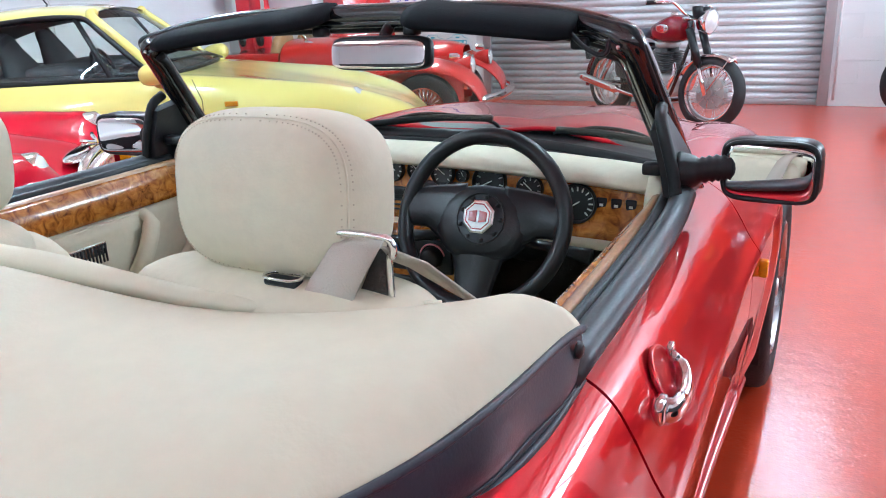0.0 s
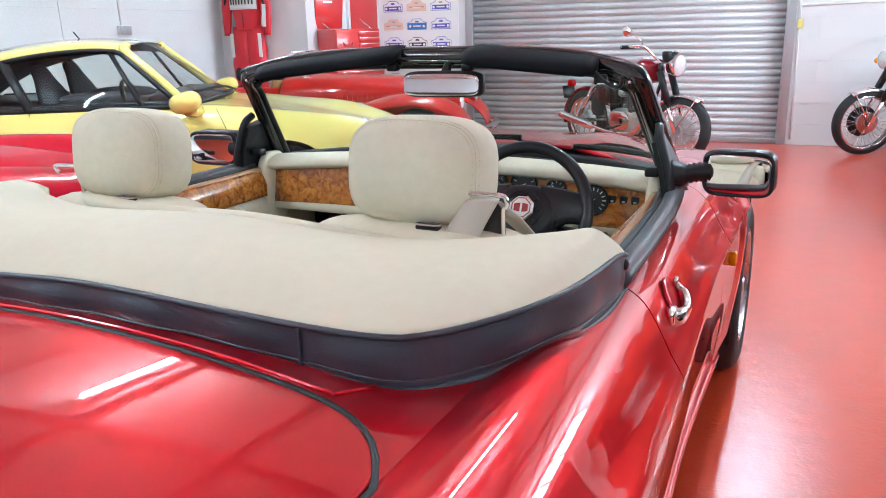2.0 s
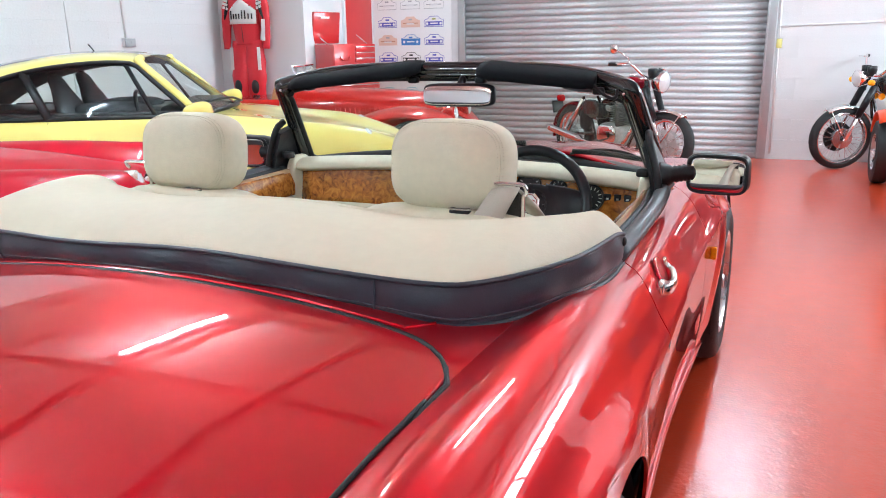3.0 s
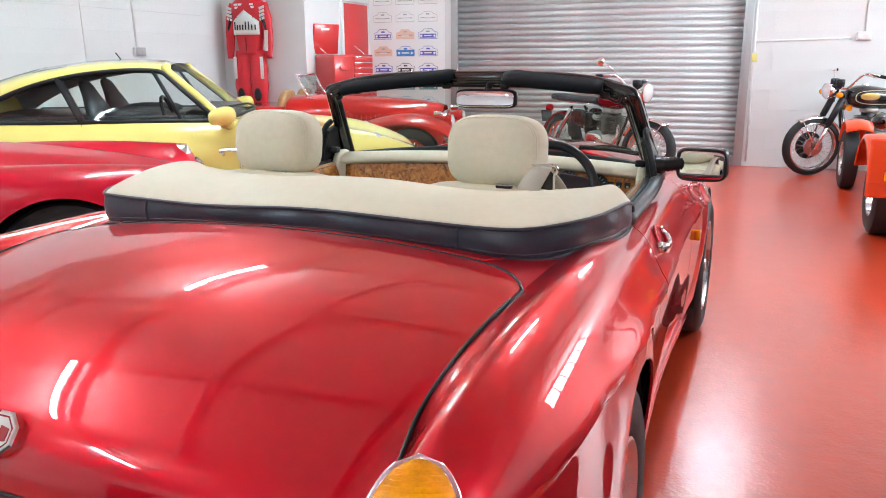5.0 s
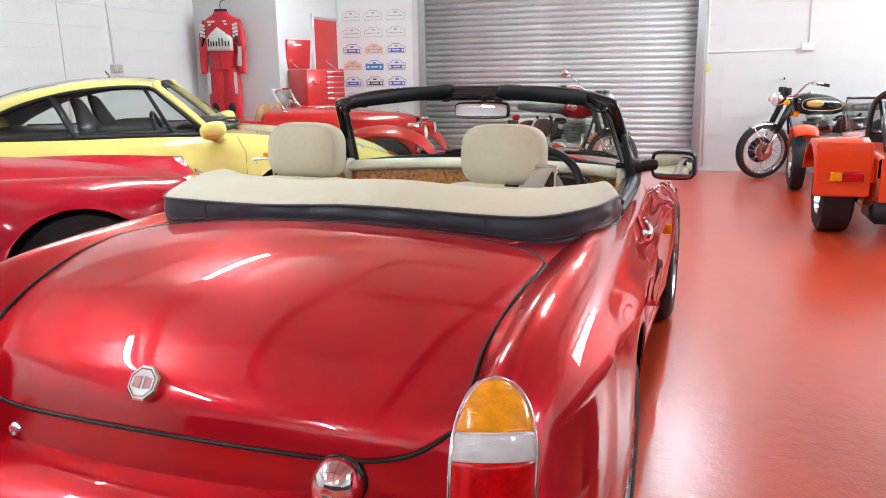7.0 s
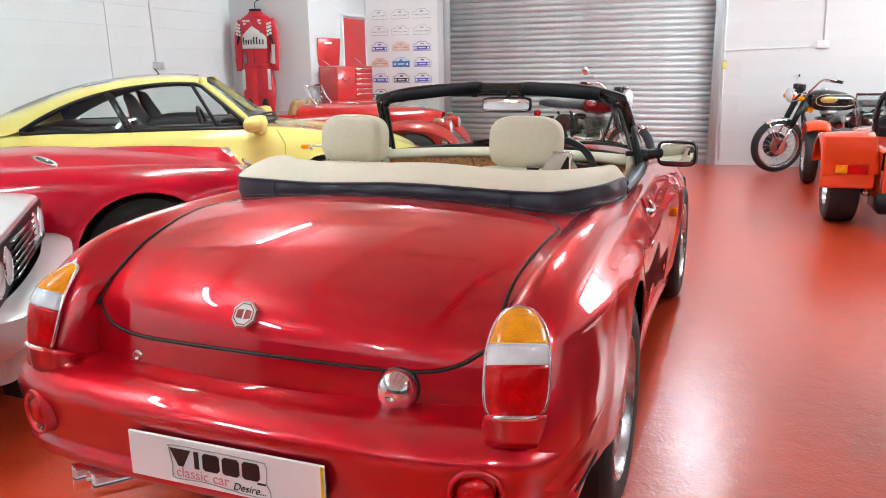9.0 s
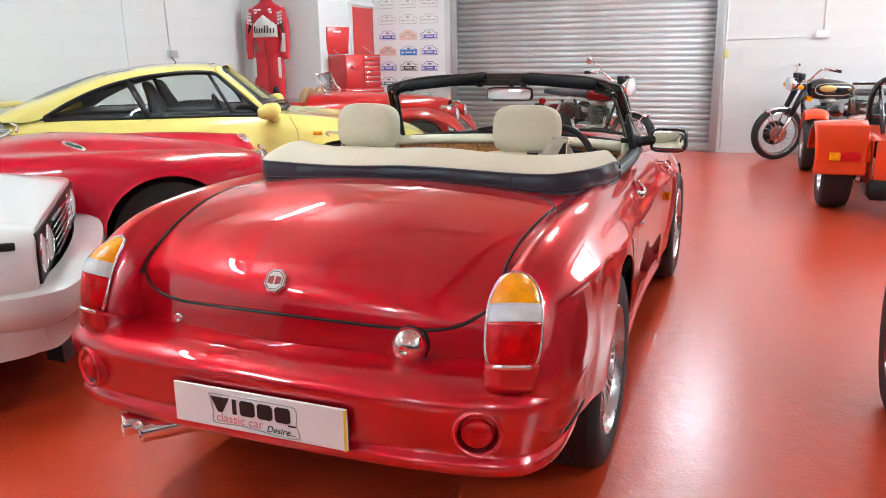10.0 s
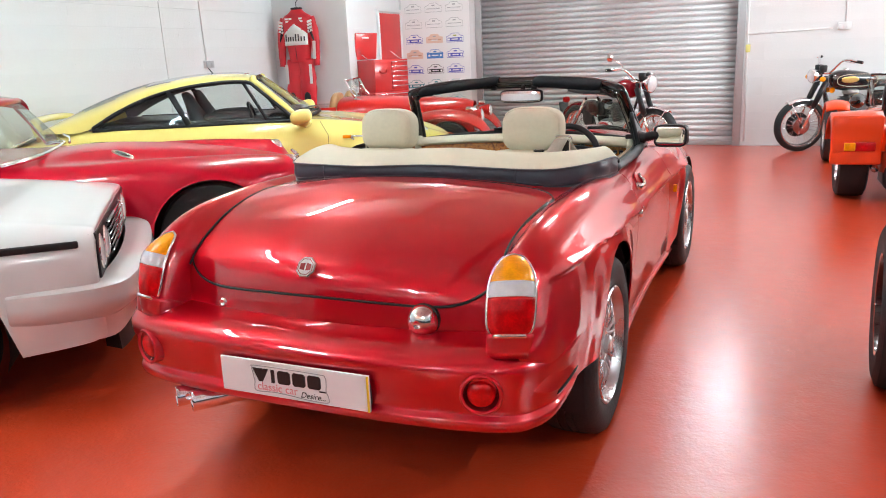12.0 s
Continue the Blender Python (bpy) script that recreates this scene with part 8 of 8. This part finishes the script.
torso = []
for z, w_, d in ((1.02, 0.16, 0.085), (1.10, 0.165, 0.085), (1.22, 0.185, 0.09), (1.38, 0.215, 0.10), (1.52, 0.235, 0.10), (1.62, 0.225, 0.085), (1.685, 0.12, 0.06), (1.73, 0.075, 0.05)):
    torso.append([(w_ * math.copysign(abs(math.cos(a)) ** 0.8, math.cos(a)), d * math.sin(a), z) for a in (2 * math.pi * k / 28 for k in range(28))])
tr = spline(np.array(torso).reshape(8, -1), 4).reshape(-1, 28, 3)
part("torso", loft([list(r) for r in tr]), "suit_red", suit, "red leather torso")
for s in (1, -1):
    part("sleeve", limb([(s * 0.185, 0, 1.60), (s * 0.25, -0.01, 1.42), (s * 0.27, -0.02, 1.20), (s * 0.275, -0.03, 0.97)], [0.085, 0.075, 0.062, 0.045]), "suit_red", suit, "red leather sleeve")
    part("leg", limb([(s * 0.085, 0, 1.06), (s * 0.100, -0.01, 0.80), (s * 0.105, -0.02, 0.58), (s * 0.085, -0.01, 0.30), (s * 0.08, 0.0, 0.14)], [0.12, 0.13, 0.125, 0.09, 0.06]), "suit_red", suit, "red leather leg")
    part("knee_pad", pillow((0.10, 0.06, 0.16), (s * 0.118, -0.078, 0.54), 2.2, 2.2), "rubber", suit, "black knee slider")
    part("side_inset", pillow((0.035, 0.06, 0.26), (s * 0.232, -0.045, 1.42), 2.2, 2.2, turn=pose(0, 0, 0, 0, s * -18, 0)), "rubber", suit)
    for k in range(4):
        part("sleeve_patch", box((0.075, 0.004, 0.030), (s * 0.232, -0.072, 1.56 - 0.042 * k), 0.001, turn=pose(0, 0, 0, 0, s * -18, 0)), "suit_white", suit, smooth=False)
    part("leg_bar", box((0.045, 0.004, 0.26), (s * 0.19, -0.070, 0.86), 0.001), "suit_white", suit, "white lettering bar", smooth=False)
part("sleeve_bar", box((0.05, 0.004, 0.24), (0.27, -0.066, 1.18), 0.001, turn=pose(0, 0, 0, 0, 3, 0)), "suit_white", suit, smooth=False)
chest_pts = [(-0.185, 1.25), (0.185, 1.25), (0.185, 1.40), (0.12, 1.455), (0.0, 1.535), (-0.12, 1.455), (-0.185, 1.40)]


def on_chest(x, z, o):
    return (x, -0.098 * math.sqrt(max(0.02, 1 - (x / 0.235) ** 2)) - o, z)


cb = [[on_chest(x, 1.25 + (np.interp(abs(x), [0, 0.12, 0.185], [1.535, 1.455, 1.40]) - 1.25) * k, 0.006) for x in np.linspace(-0.185, 0.185, 17)] for k in np.linspace(0, 1, 6)]
panel = part("chest_panel", sheet(cb, 0.004), "suit_white", suit, "white chest panel")
bm = bmesh.new()
for k in range(8):
    x = -0.145 + 0.041 * k
    h = 0.095 if k in (0, 4, 5) else 0.06
    tube([on_chest(x, 1.335 - 0.03, 0.012), on_chest(x, 1.335 - 0.03 + h, 0.012)], 0.009, 4, bm=bm)
part("chest_bars", bm, "ink", panel)
for x, z in ((-0.12, 1.60), (-0.06, 1.60), (0.10, 1.60), (-0.11, 1.565), (0.11, 1.565)):
    part("chest_patch", box((0.05, 0.004, 0.024), (x, -0.088, z), 0.001), "suit_white", suit, smooth=False)
part("collar", tube([(0.07 * math.cos(a), 0.05 * math.sin(a), 1.735) for a in (2 * math.pi * k / 20 for k in range(20))], 0.016, 8, True), "rubber", suit)
part("zip", tube([(0, -0.10, 1.22), (0, -0.088, 1.05)], 0.004, 5), "ink", suit)
part("hanger", tube(spline([(0, 0.0, 1.74), (0, 0.0, 1.82), (0.02, 0.04, 1.86), (0, 0.10, 1.86)], 4), 0.006, 6), "black", suit)

# sockets and conduits
def socket(nm_label, at, normal_axis, double=True):
    so = thing("wall_socket", nm_label, "socket", at)
    part("box", box((0.15 if double else 0.09, 0.05, 0.09), (0, -0.025, 0), 0.006), "conduit", so)
    part("plate", box((0.146 if double else 0.086, 0.008, 0.086), (0, -0.053, 0), 0.003), "conduit" if normal_axis == "y" else "frame_steel", so)
    for dx in (-0.045, 0.035) if double else (0,):
        part("outlet", box((0.05, 0.004, 0.05), (dx, -0.058, -0.008), 0.003), "conduit" if normal_axis == "y" else "frame_steel", so)
    return so


socket("metal-clad double wall socket on white blockwork", pose(LEFT, 5.42, 1.375, 0, 0, 90), "x")
pipe = thing("conduit", "white painted cable conduit down the side wall", "conduit")
part("pipe", tube([(LEFT + 0.016, 5.40, 1.42), (LEFT + 0.016, 5.34, CEIL)], 0.012, 8), "conduit", pipe)
part("pipe", tube([(LEFT + 0.012, 4.70, 0.6), (LEFT + 0.012, 4.66, CEIL)], 0.008, 8), "plaster", pipe)
socket("pale grey double wall socket on white blockwork", pose(2.15, BACK, 1.51, 0, 0, 0), "y")
pipe = thing("conduit", "white painted cable conduit along the back wall", "conduit")
part("pipe", tube([(1.02, BACK - 0.014, 1.46), (2.02, BACK - 0.014, 1.49)], 0.011, 8), "conduit", pipe)
part("pipe", tube([(2.16, BACK - 0.014, 1.56), (2.16, BACK - 0.014, CEIL)], 0.011, 8), "conduit", pipe)
part("pipe", tube([(1.03, BACK - 0.014, 0.06), (1.02, BACK - 0.014, 1.46), (1.01, BACK - 0.014, CEIL)], 0.012, 8), "conduit", pipe)
tag = thing("key_tag", "small yellow tag hanging beside the shutter", "tag")
part("tag", box((0.06, 0.012, 0.10), (1.03, BACK - 0.03, 1.28), 0.01), material("yellow_tag_plastic", (0.65, 0.6, 0.2), 0.4, vary=0.05), tag)
part("cord", tube([(1.03, BACK - 0.028, 1.32), (1.02, BACK - 0.028, 1.44)], 0.003, 5), "plaster", tag)

# battens on the ceiling
for bx, by, bt in BATTENS:
    bat = thing("batten_light", "white fluorescent batten light on the ceiling", "light", pose(bx, by, CEIL, 0, 0, bt), "ceiling battens")
    part("casing", box((1.34, 0.10, 0.06), (0, 0, -0.03), 0.01), "conduit", bat)
    part("tube", tube([(-0.625, 0, -0.085), (0.625, 0, -0.085)], 0.012, 10), TUBE_MAT, bat, "glowing fluorescent tube")

# blocks of the walls
def blocks(parent, origin, along, up_n, run_n, out, bw=0.45, bh=0.225):
    """Courses of painted blocks, each its own piece, proud of the mortar."""
    me = None
    for r in range(up_n):
        for c in range(run_n):
            p = Vector(origin) + Vector(along) * ((c + (0.5 if r % 2 else 0)) * bw) + Vector((0, 0, r * bh))
            if me is None:
                ob = part("block", box((bw - 0.0002, 0.02, bh - 0.003), (0, 0, 0)), "wall", parent, smooth=False)
                me = ob.data
            else:
                ob = new("block", me)
                ob.parent = parent
            ang = math.atan2(along[1], along[0])
            ob.matrix_basis = Matrix.Translation(p + Vector(out) * 0.001) @ Matrix.Rotation(ang, 4, "Z")


blocks(wall_left, (LEFT, 0.9, 0.1125), (0, 1, 0), 13, 13, (1, 0, 0))
blocks(wall_back_right, (SH_R + 0.30, BACK, 0.1125), (1, 0, 0), 13, 9, (0, -1, 0))
